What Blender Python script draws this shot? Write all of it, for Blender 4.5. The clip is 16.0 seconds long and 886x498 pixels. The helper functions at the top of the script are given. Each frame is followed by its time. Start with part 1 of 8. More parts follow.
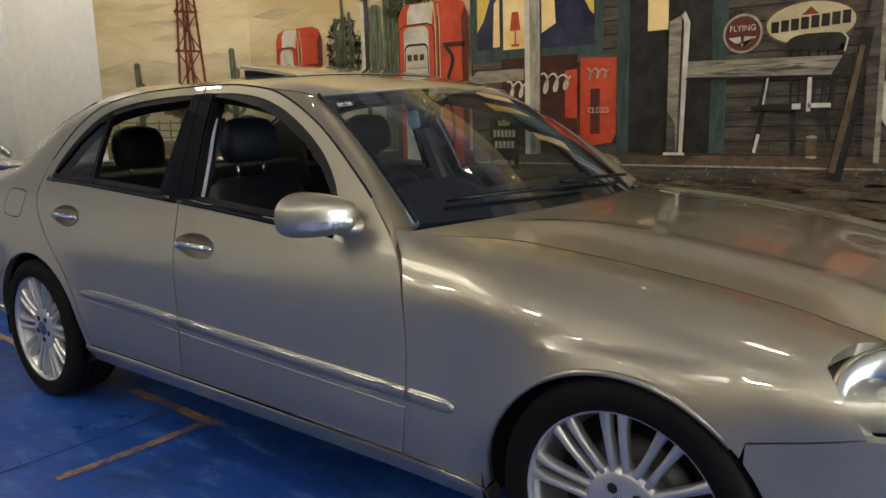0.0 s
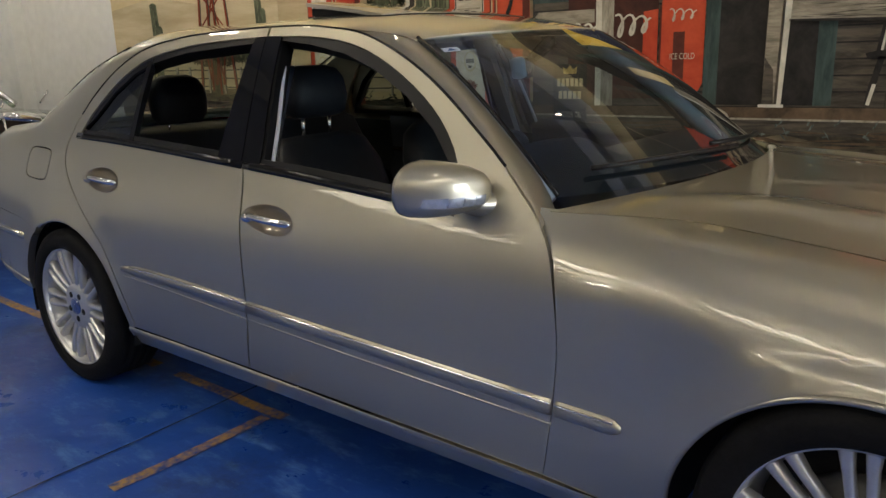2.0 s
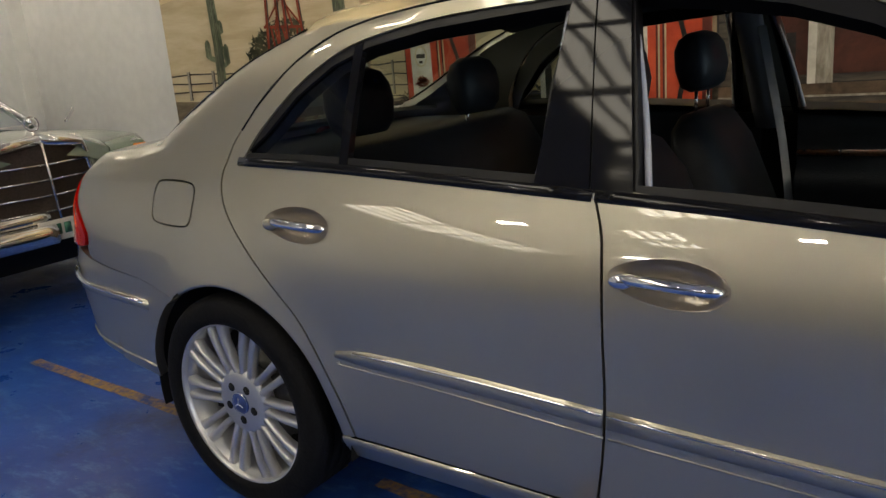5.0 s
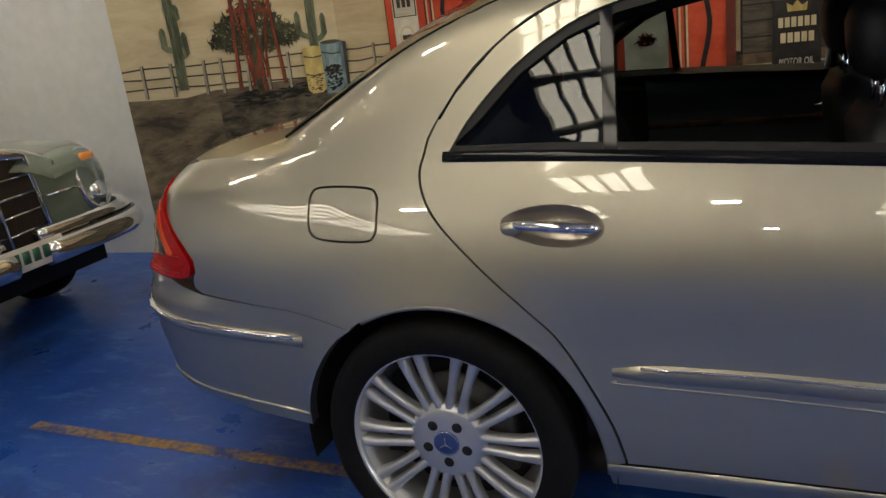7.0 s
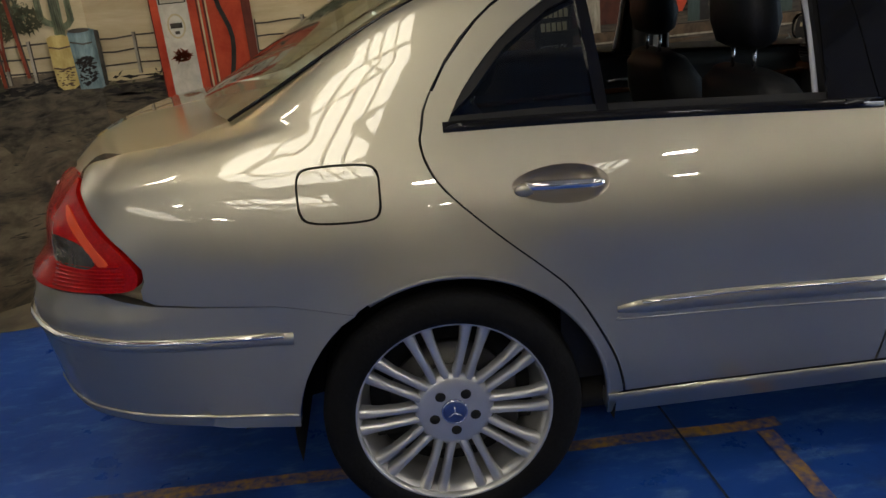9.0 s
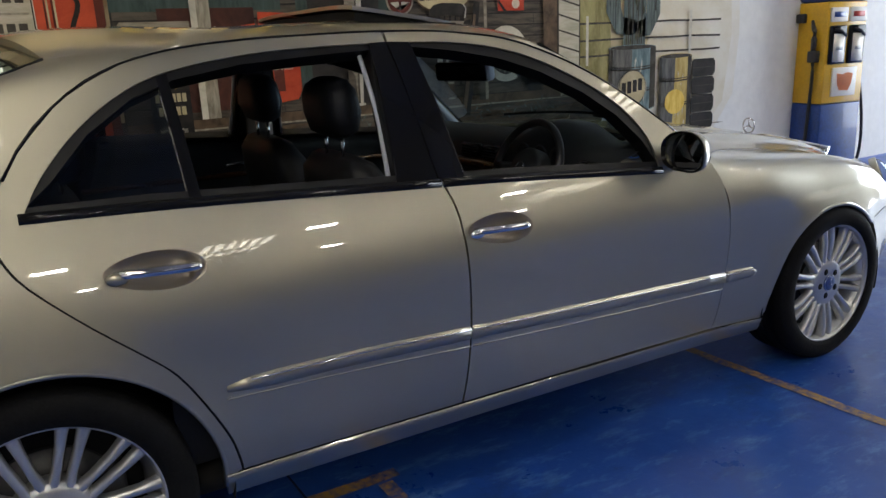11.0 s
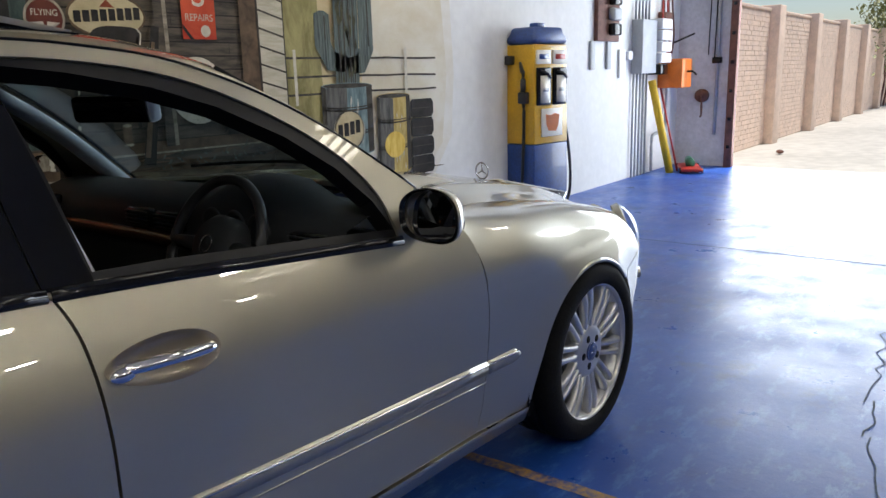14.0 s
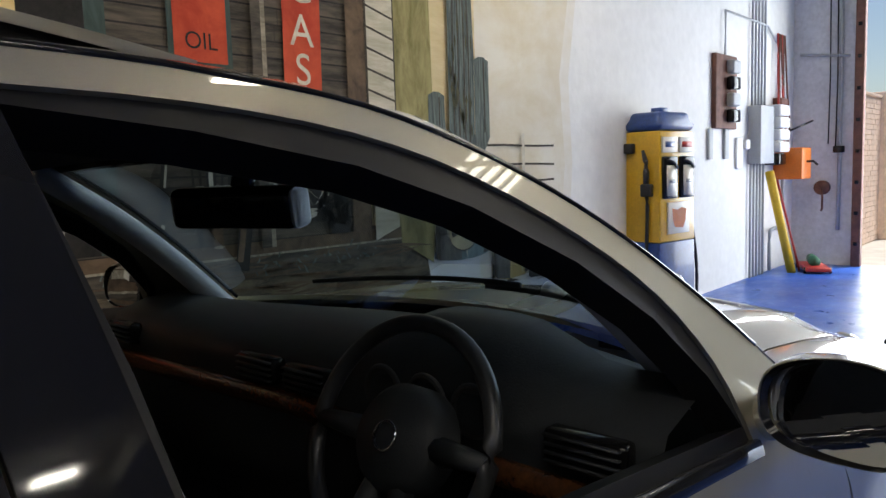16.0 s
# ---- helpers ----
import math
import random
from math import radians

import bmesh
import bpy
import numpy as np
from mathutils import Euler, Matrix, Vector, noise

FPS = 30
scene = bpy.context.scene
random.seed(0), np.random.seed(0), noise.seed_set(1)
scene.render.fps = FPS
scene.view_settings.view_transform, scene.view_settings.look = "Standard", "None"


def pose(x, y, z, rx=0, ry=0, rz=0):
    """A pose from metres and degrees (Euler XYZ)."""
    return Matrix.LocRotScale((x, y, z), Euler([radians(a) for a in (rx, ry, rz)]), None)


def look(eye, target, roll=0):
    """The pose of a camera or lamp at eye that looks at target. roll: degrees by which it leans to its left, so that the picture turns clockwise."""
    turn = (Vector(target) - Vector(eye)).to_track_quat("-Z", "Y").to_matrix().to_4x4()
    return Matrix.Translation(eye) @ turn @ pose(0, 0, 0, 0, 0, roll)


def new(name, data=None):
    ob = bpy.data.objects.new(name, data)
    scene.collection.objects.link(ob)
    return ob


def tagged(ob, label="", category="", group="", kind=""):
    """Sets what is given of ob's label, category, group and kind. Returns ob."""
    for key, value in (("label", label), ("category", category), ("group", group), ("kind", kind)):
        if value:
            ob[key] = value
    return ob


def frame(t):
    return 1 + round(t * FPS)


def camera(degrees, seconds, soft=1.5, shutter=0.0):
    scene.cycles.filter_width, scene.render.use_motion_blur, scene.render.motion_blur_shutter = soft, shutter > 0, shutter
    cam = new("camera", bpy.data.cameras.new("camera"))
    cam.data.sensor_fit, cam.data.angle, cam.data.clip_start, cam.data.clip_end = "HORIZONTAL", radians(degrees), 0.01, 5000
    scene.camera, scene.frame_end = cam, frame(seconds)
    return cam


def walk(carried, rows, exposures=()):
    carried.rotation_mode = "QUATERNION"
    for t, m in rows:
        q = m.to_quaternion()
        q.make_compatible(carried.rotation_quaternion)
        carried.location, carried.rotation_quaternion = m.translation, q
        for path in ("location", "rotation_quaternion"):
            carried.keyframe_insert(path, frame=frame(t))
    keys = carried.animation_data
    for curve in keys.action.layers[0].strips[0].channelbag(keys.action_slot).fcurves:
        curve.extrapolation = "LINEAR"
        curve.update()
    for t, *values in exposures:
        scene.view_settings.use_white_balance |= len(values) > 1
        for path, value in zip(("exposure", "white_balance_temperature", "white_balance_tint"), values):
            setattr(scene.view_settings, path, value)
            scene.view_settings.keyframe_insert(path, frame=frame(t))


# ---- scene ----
cam = camera(60.7, 16.0)
PATH = [
    (0, (0.426, 0.133, 1.24), (-0.745, 1.716, 0.889), -1.7),
    (0.5, (0.33, 0.195, 1.25), (-0.876, 1.743, 0.867), -1.0),
    (1, (0.148, 0.19, 1.259), (-1.007, 1.769, 0.843), -1.7),
    (1.5, (0.013, 0.188, 1.257), (-1.091, 1.793, 0.807), -1.8),
    (2, (-0.117, 0.255, 1.256), (-1.264, 1.82, 0.77), -1.7),
    (2.5, (-0.289, 0.4, 1.255), (-1.456, 1.967, 0.831), -1.4),
    (3, (-0.511, 0.434, 1.265), (-1.674, 2.003, 0.834), -2.3),
    (3.5, (-0.713, 0.439, 1.242), (-1.824, 2.033, 0.767), -5.4),
    (4, (-0.927, 0.409, 1.255), (-1.997, 2.043, 0.822), -5.4),
    (4.5, (-1.184, 0.457, 1.268), (-2.292, 2.071, 0.857), -6.3),
    (5, (-1.436, 0.425, 1.245), (-2.521, 2.03, 0.747), -4.8),
    (5.2, (-1.516, 0.414, 1.24), (-2.598, 2.023, 0.748), -4.8),
    (7.3, (-2.572, 0.182, 1.33), (-3.146, 2.004, 0.738), -6.3),
    (7.5, (-2.664, 0.138, 1.349), (-3.142, 1.987, 0.756), -5.5),
    (8, (-2.882, 0.118, 1.33), (-3.233, 2.001, 0.754), -5.8),
    (8.5, (-3.083, 0.162, 1.321), (-3.209, 2.077, 0.757), -8.2),
    (9, (-3.205, 0.122, 1.318), (-3.04, 2.003, 0.657), -5.8),
    (9.5, (-3.238, 0.029, 1.34), (-2.731, 1.86, 0.716), -3.6),
    (10, (-3.228, 0.002, 1.333), (-2.461, 1.753, 0.745), -2.0),
    (10.2, (-3.203, 0.013, 1.338), (-2.382, 1.746, 0.772), -1.9),
    (12.3, (-2.897, -0.006, 1.318), (-1.654, 1.471, 0.795), -1.4),
    (12.5, (-2.857, 0.013, 1.312), (-1.607, 1.481, 0.781), -0.0),
    (13, (-2.762, 0.162, 1.304), (-1.412, 1.523, 0.735), 0.3),
    (13.5, (-2.672, 0.363, 1.311), (-1.156, 1.557, 0.785), -0.8),
    (14, (-2.546, 0.557, 1.288), (-0.991, 1.733, 0.84), -1.6),
    (14.5, (-2.401, 0.774, 1.288), (-0.975, 2.072, 0.757), -2.5),
    (15, (-2.297, 1.047, 1.311), (-0.814, 2.313, 0.867), -3.1),
    (15.2, (-2.271, 1.174, 1.308), (-0.76, 2.434, 0.947), -2.3),
    (15.5, (-2.218, 1.294, 1.281), (-0.68, 2.506, 0.875), -0.3),
    (15.9, (-2.115, 1.452, 1.264), (-0.53, 2.638, 0.981), -0.4),
    (16, (-2.157, 1.404, 1.274), (-0.657, 2.711, 1.068), -1.8),
]
EXPOSURES = [(0, 0.10, 6800, 10), (4.0, 0.06, 6850, 10), (7.5, 0.0, 6750, 10), (9.0, -0.22, 6600, 10), (10.0, -0.25, 6500, 10), (12.5, -0.05, 6250, 10), (13.5, -0.07, 6300, 10), (14.5, -0.08, 6450, 10), (16, -0.08, 6500, 10)]
walk(cam, [(t, look(eye, target, roll)) for t, eye, target, roll in PATH], EXPOSURES)

# ---- light ----
world = bpy.data.worlds.new("world")
scene.world = world
world.use_nodes = True
wn = world.node_tree.nodes
sky = wn.new("ShaderNodeTexSky")
sky.sky_type, sky.sun_disc = "NISHITA", False
sky.sun_elevation = radians(71)
wn["Background"].inputs[1].default_value = 0.12
world.node_tree.links.new(sky.outputs[0], wn["Background"].inputs[0])
sun_data = bpy.data.lights.new("sun", "SUN")
sun_data.energy, sun_data.angle, sun_data.color = 5.0, radians(0.6), (1.0, 0.95, 0.87)
sun = new("sun", sun_data)
sun.matrix_world = look((0, 0, 20), (-2.5, 2.0, 10.5))
sky.sun_rotation = radians(129)
door_data = bpy.data.lights.new("door_daylight", "AREA")
door_data.shape, door_data.size, door_data.size_y, door_data.energy, door_data.color = "RECTANGLE", 4.0, 3.2, 330, (0.86, 0.93, 1.0)
door_day = new("door_daylight", door_data)
door_day.matrix_world = look((7.9, 1.6, 1.65), (0, 1.6, 1.4))


# ---- materials ----
def material(name, base, rough=0.5, metal=0.0, coat=0.0, coat_rough=0.03, var=0.0, scale=4.0, bump=0.0, bump_scale=60.0, spec=0.5, var2=None):
    """Principled surface; var: how far the colour strays, at the given noise scale and a finer one."""
    m = bpy.data.materials.new(name)
    m.use_nodes = True
    t = m.node_tree
    b = t.nodes["Principled BSDF"]
    b.inputs["Base Color"].default_value = (*base, 1)
    b.inputs["Roughness"].default_value = rough
    b.inputs["Metallic"].default_value = metal
    b.inputs["Coat Weight"].default_value = coat
    b.inputs["Coat Roughness"].default_value = coat_rough
    b.inputs["Specular IOR Level"].default_value = spec
    co = t.nodes.new("ShaderNodeTexCoord")
    if var:
        n1 = t.nodes.new("ShaderNodeTexNoise")
        n1.inputs["Scale"].default_value, n1.inputs["Detail"].default_value = scale, 6
        n2 = t.nodes.new("ShaderNodeTexNoise")
        n2.inputs["Scale"].default_value, n2.inputs["Detail"].default_value = scale * 9, 4
        add = t.nodes.new("ShaderNodeMath")
        add.operation = "ADD"
        half_node = t.nodes.new("ShaderNodeMath")
        half_node.operation, half_node.inputs[1].default_value = "MULTIPLY", 0.5
        ramp = t.nodes.new("ShaderNodeValToRGB")
        lo = var2 if var2 else tuple(c * (1 - var) for c in base)
        hi = tuple(min(1, c * (1 + var * 0.6)) for c in base)
        ramp.color_ramp.elements[0].position, ramp.color_ramp.elements[0].color = 0.38, (*lo, 1)
        ramp.color_ramp.elements[1].position, ramp.color_ramp.elements[1].color = 0.62, (*hi, 1)
        for n in (n1, n2):
            t.links.new(co.outputs["Object"], n.inputs["Vector"])
        t.links.new(n1.outputs[0], add.inputs[0])
        t.links.new(n2.outputs[0], add.inputs[1])
        t.links.new(add.outputs[0], half_node.inputs[0])
        t.links.new(half_node.outputs[0], ramp.inputs[0])
        t.links.new(ramp.outputs[0], b.inputs["Base Color"])
    if bump:
        n3 = t.nodes.new("ShaderNodeTexNoise")
        n3.inputs["Scale"].default_value, n3.inputs["Detail"].default_value = bump_scale, 5
        bp = t.nodes.new("ShaderNodeBump")
        bp.inputs["Strength"].default_value, bp.inputs["Distance"].default_value = bump, 0.01
        t.links.new(co.outputs["Object"], n3.inputs["Vector"])
        t.links.new(n3.outputs[0], bp.inputs["Height"])
        t.links.new(bp.outputs[0], b.inputs["Normal"])
    return m


def glass_material(name, tint, gloss=1.0):
    m = bpy.data.materials.new(name)
    m.use_nodes = True
    t = m.node_tree
    t.nodes.remove(t.nodes["Principled BSDF"])
    out = t.nodes["Material Output"]
    clear = t.nodes.new("ShaderNodeBsdfTransparent")
    clear.inputs[0].default_value = (*tint, 1)
    shine = t.nodes.new("ShaderNodeBsdfGlossy")
    shine.inputs["Roughness"].default_value = 0.01
    lw = t.nodes.new("ShaderNodeLayerWeight")
    lw.inputs[0].default_value = 0.5
    pw = t.nodes.new("ShaderNodeMath")
    pw.operation, pw.inputs[1].default_value = "POWER", 4.0
    mul = t.nodes.new("ShaderNodeMath")
    mul.operation, mul.inputs[1].default_value, mul.inputs[2].default_value = "MULTIPLY_ADD", 0.85 * gloss, 0.055 * gloss
    mix = t.nodes.new("ShaderNodeMixShader")
    t.links.new(lw.outputs["Facing"], pw.inputs[0])
    t.links.new(pw.outputs[0], mul.inputs[0])
    t.links.new(mul.outputs[0], mix.inputs[0])
    t.links.new(clear.outputs[0], mix.inputs[1])
    t.links.new(shine.outputs[0], mix.inputs[2])
    t.links.new(mix.outputs[0], out.inputs[0])
    return m


def glow_material(name, color, strength):
    m = bpy.data.materials.new(name)
    m.use_nodes = True
    t = m.node_tree
    b = t.nodes["Principled BSDF"]
    b.inputs["Base Color"].default_value = (0.8, 0.8, 0.8, 1)
    b.inputs["Emission Color"].default_value = (*color, 1)
    b.inputs["Emission Strength"].default_value = strength
    return m


PAINT = material("champagne_paint", (0.455, 0.422, 0.325), 0.41, 0.90, 1.0, 0.004, var=0.05, scale=900)
PAINT.node_tree.nodes["Principled BSDF"].inputs["Coat IOR"].default_value = 1.85
CHROME = material("chrome", (0.78, 0.78, 0.78), 0.08, 1.0)
ALLOY = material("alloy", (0.60, 0.60, 0.59), 0.34, 0.75, 0.5, 0.1, var=0.05, scale=30)
RUBBER = material("tyre_rubber", (0.007, 0.007, 0.0075), 0.75, spec=0.15, var=0.3, scale=14, bump=0.2, bump_scale=90)
BLACK = material("black_trim", (0.008, 0.008, 0.009), 0.05, 0, 0.0, spec=0.28)
SEALRUBBER = material("seal_rubber", (0.006, 0.006, 0.0065), 0.42, spec=0.3)
DARK = material("dark_cavity", (0.006, 0.006, 0.006), 0.9)
LEATHER = material("black_leather", (0.019, 0.020, 0.024), 0.5, spec=0.4, var=0.2, scale=20, bump=0.15, bump_scale=180)
DASH = material("dark_dashboard", (0.024, 0.027, 0.031), 0.55, spec=0.4, var=0.15, scale=30, bump=0.1, bump_scale=300)
GREYTRIM = material("grey_fabric", (0.60, 0.62, 0.66), 0.85, var=0.08, scale=40, bump=0.1, bump_scale=400)
WOOD = material("burr_walnut", (0.085, 0.032, 0.012), 0.25, 0, 0.6, var=0.5, scale=12)
GLASS = glass_material("tinted_glass", (0.55, 0.62, 0.6))
SCREEN_GLASS = glass_material("windscreen_glass", (0.42, 0.54, 0.62), 1.9)
QUARTER_GLASS = glass_material("dark_quarter_glass", (0.22, 0.26, 0.26))
LENS = glass_material("clear_lens", (0.9, 0.92, 0.95), 1.0)
WHITEWALL = material("white_painted_wall", (0.74, 0.74, 0.72), 0.75, var=0.06, scale=1.3, bump=0.15, bump_scale=25)


# ---- shaping helpers ----
def link_mesh(name, bm, mat, parent=None, label="", smooth=True, normals=None):
    me = bpy.data.meshes.new(name)
    bm.to_mesh(me)
    bm.free()
    if mat is not None:
        me.materials.append(mat)
    for p in me.polygons:
        p.use_smooth = smooth
    ob = new(name, me)
    if parent is not None:
        ob.parent = parent
    if label:
        ob["label"] = label
    return ob


def part(name, bm, mat, parent, label="", smooth=True):
    return link_mesh(name, bm, mat, parent, label, smooth)


def thing(name, m=None, label="", category="", group="", kind=""):
    ob = new(name)
    ob.empty_display_size = 0.1
    if m is not None:
        ob.matrix_world = m
    return tagged(ob, label, category, group, kind)


def box(bm, x0, x1, y0, y1, z0, z1, bevel=0.0, segments=2, m=None):
    r = bmesh.ops.create_cube(bm, size=1.0)
    vs = r["verts"]
    for v in vs:
        v.co = Vector(((x0 + x1) / 2 + v.co.x * (x1 - x0), (y0 + y1) / 2 + v.co.y * (y1 - y0), (z0 + z1) / 2 + v.co.z * (z1 - z0)))
    if bevel:
        es = list({e for v in vs for e in v.link_edges})
        r = bmesh.ops.bevel(bm, geom=es, offset=bevel, segments=segments, affect="EDGES", profile=0.5)
        vs = list({v for f in r["faces"] for v in f.verts} | {v for v in vs if v.is_valid})
    if m is not None:
        bmesh.ops.transform(bm, matrix=m, verts=vs)
    return vs


def boxbm(*a, **k):
    bm = bmesh.new()
    box(bm, *a, **k)
    return bm


def tube(bm, pts, r, sides=8, closed=False, flat=1.0):
    """A pipe along points; r: one radius or one a point."""
    pts = [Vector(p) for p in pts]
    n = len(pts)
    rings = []
    up = Vector((0, 0, 1))
    for i, p in enumerate(pts):
        a = pts[(i - 1) % n] if closed or i else p
        b = pts[(i + 1) % n] if closed or i < n - 1 else p
        d = (b - a).normalized()
        side = d.cross(up)
        if side.length < 0.05:
            side = d.cross(Vector((0, 1, 0)))
        side.normalize()
        top = side.cross(d).normalized()
        rr = r[i] if isinstance(r, (list, tuple)) else r
        rings.append([bm.verts.new(p + side * rr * math.cos(2 * math.pi * k / sides) + top * rr * flat * math.sin(2 * math.pi * k / sides)) for k in range(sides)])
    for i in range(n if closed else n - 1):
        a, b = rings[i], rings[(i + 1) % n]
        for k in range(sides):
            bm.faces.new((a[k], a[(k + 1) % sides], b[(k + 1) % sides], b[k]))
    if not closed:
        bm.faces.new(rings[0][::-1])
        bm.faces.new(rings[-1])


def lathe(bm, profile, steps=48, axis="y", a0=0.0, a1=2 * math.pi, cap=False):
    """Turns (radius, along) round an axis."""
    full = abs(a1 - a0 - 2 * math.pi) < 1e-6
    cols = steps if full else steps + 1
    rings = []
    for i in range(cols):
        a = a0 + (a1 - a0) * i / steps
        c, s = math.cos(a), math.sin(a)
        ring = []
        for r, h in profile:
            co = {"y": (r * c, h, r * s), "z": (r * c, r * s, h), "x": (h, r * c, r * s)}[axis]
            ring.append(bm.verts.new(co))
        rings.append(ring)
    for i in range(cols if full else cols - 1):
        a, b = rings[i], rings[(i + 1) % cols]
        for k in range(len(profile) - 1):
            bm.faces.new((a[k], b[k], b[k + 1], a[k + 1]))
    bmesh.ops.remove_doubles(bm, verts=bm.verts[:], dist=1e-5)
    bmesh.ops.recalc_face_normals(bm, faces=bm.faces[:])


def spline(xs, ys):
    """A smooth curve through points, as a function."""
    xs, ys = list(xs), list(ys)
    n = len(xs)
    sl = [(ys[i + 1] - ys[i]) / (xs[i + 1] - xs[i]) for i in range(n - 1)]
    ms = [sl[0]] + [(sl[i - 1] * (xs[i + 1] - xs[i]) + sl[i] * (xs[i] - xs[i - 1])) / (xs[i + 1] - xs[i - 1]) for i in range(1, n - 1)] + [sl[-1]]

    def f(x):
        if x <= xs[0]:
            return ys[0] + ms[0] * (x - xs[0])
        if x >= xs[-1]:
            return ys[-1] + ms[-1] * (x - xs[-1])
        i = 0
        while xs[i + 1] < x:
            i += 1
        h = xs[i + 1] - xs[i]
        t = (x - xs[i]) / h
        return (ys[i] * (2 * t ** 3 - 3 * t ** 2 + 1) + ms[i] * h * (t ** 3 - 2 * t ** 2 + t) + ys[i + 1] * (-2 * t ** 3 + 3 * t ** 2) + ms[i + 1] * h * (t ** 3 - t ** 2))
    return f


def curve2(pts, per=6, closed=False):
    """Smooth (Catmull-Rom) run through points of any dimension."""
    pts = [Vector(p) for p in pts]
    n = len(pts)
    out = []
    for i in range(n if closed else n - 1):
        p0 = pts[(i - 1) % n] if closed or i else pts[0] * 2 - pts[1]
        p1, p2 = pts[i], pts[(i + 1) % n]
        p3 = pts[(i + 2) % n] if closed or i < n - 2 else pts[-1] * 2 - pts[-2]
        for k in range(per):
            t = k / per
            out.append(0.5 * ((2 * p1) + (p2 - p0) * t + (2 * p0 - 5 * p1 + 4 * p2 - p3) * t * t + (3 * p1 - p0 - 3 * p2 + p3) * t ** 3))
    if not closed:
        out.append(pts[-1])
    return [tuple(p) for p in out]


def normal_of(fn, u, v, e=0.004):
    a = Vector(fn(u + e, v)) - Vector(fn(u - e, v))
    b = Vector(fn(u, v + e)) - Vector(fn(u, v - e))
    n = a.cross(b)
    return n.normalized() if n.length > 1e-12 else Vector((0, 0, 1))


def panel(name, outline, fn, mat, parent, du=0.05, dv=0.04, holes=(), thick=0.014, out=(0, -1, 0), label="", mirror=False, lift=0.0, lip=0.003):
    """A sheet cut to an outline in (u, v), laid on the surface fn(u, v), with its edges turned in."""
    bm = bmesh.new()
    for loop in (outline, *holes):
        vs = [bm.verts.new((u, v, 0)) for u, v in loop]
        for i in range(len(vs)):
            bm.edges.new((vs[i], vs[(i + 1) % len(vs)]))
    bmesh.ops.remove_doubles(bm, verts=bm.verts[:], dist=1e-5)
    bmesh.ops.triangle_fill(bm, edges=bm.edges[:], use_beauty=True)
    us = [v.co.x for v in bm.verts]
    ws = [v.co.y for v in bm.verts]
    for lo, hi, step, no in ((min(us), max(us), du, (1, 0, 0)), (min(ws), max(ws), dv, (0, 1, 0))):
        k = math.floor(lo / step) + 1
        while k * step < hi - 1e-4:
            bmesh.ops.bisect_plane(bm, geom=bm.verts[:] + bm.edges[:] + bm.faces[:], plane_co=(no[0] * k * step, no[1] * k * step, 0), plane_no=no, dist=1e-5)
            k += 1
    bmesh.ops.dissolve_limit(bm, angle_limit=0.01, verts=[], edges=[e for e in bm.edges if len(e.link_faces) == 2 and not e.is_boundary and not (abs(e.verts[0].co.x - e.verts[1].co.x) < 1e-5 or abs(e.verts[0].co.y - e.verts[1].co.y) < 1e-5)], delimit=set())
    bm.verts.ensure_lookup_table()
    flip = None
    nor = {}
    for v in bm.verts:
        u, w = v.co.x, v.co.y
        n = normal_of(fn, u, w)
        if flip is None:
            flip = 1 if n.dot(Vector(out)) > 0 else -1
        n = n * flip
        v.co = Vector(fn(u, w)) + n * lift
        nor[v] = n
    bmesh.ops.recalc_face_normals(bm, faces=bm.faces[:])
    faces = bm.faces[:]
    wrong = [f for f in faces if f.normal.dot(sum((nor[v] for v in f.verts), Vector())) < 0]
    if wrong:
        bmesh.ops.reverse_faces(bm, faces=wrong)
    if thick:
        bound = [e for e in bm.edges if e.is_boundary]
        low, mid = {}, {}
        for e in bound:
            a, b = [l.vert for l in e.link_loops[0].face.loops if l.edge == e][0], None
            a = e.link_loops[0].vert
            b = e.other_vert(a)
            for v in (a, b):
                if v not in low:
                    mid[v] = bm.verts.new(v.co - nor[v] * lip)
                    low[v] = bm.verts.new(v.co - nor[v] * thick)
            bm.faces.new((b, a, low[a], low[b]))
        for d in mid.values():
            bm.verts.remove(d)
    if mirror:
        for v in bm.verts:
            v.co.y = -v.co.y
        bmesh.ops.reverse_faces(bm, faces=bm.faces[:])
        nor = {v: Vector((n.x, -n.y, n.z)) for v, n in nor.items()}
    bm.verts.index_update()
    top = set(faces)
    loops = []
    bm.faces.index_update()
    bm.normal_update()
    for f in bm.faces:
        for l in f.loops:
            loops.append(nor[l.vert] if f in top else f.normal.copy())
    ob = link_mesh(name, bm, mat, parent, label)
    ob.data.normals_split_custom_set([tuple(n) for n in loops])
    return ob


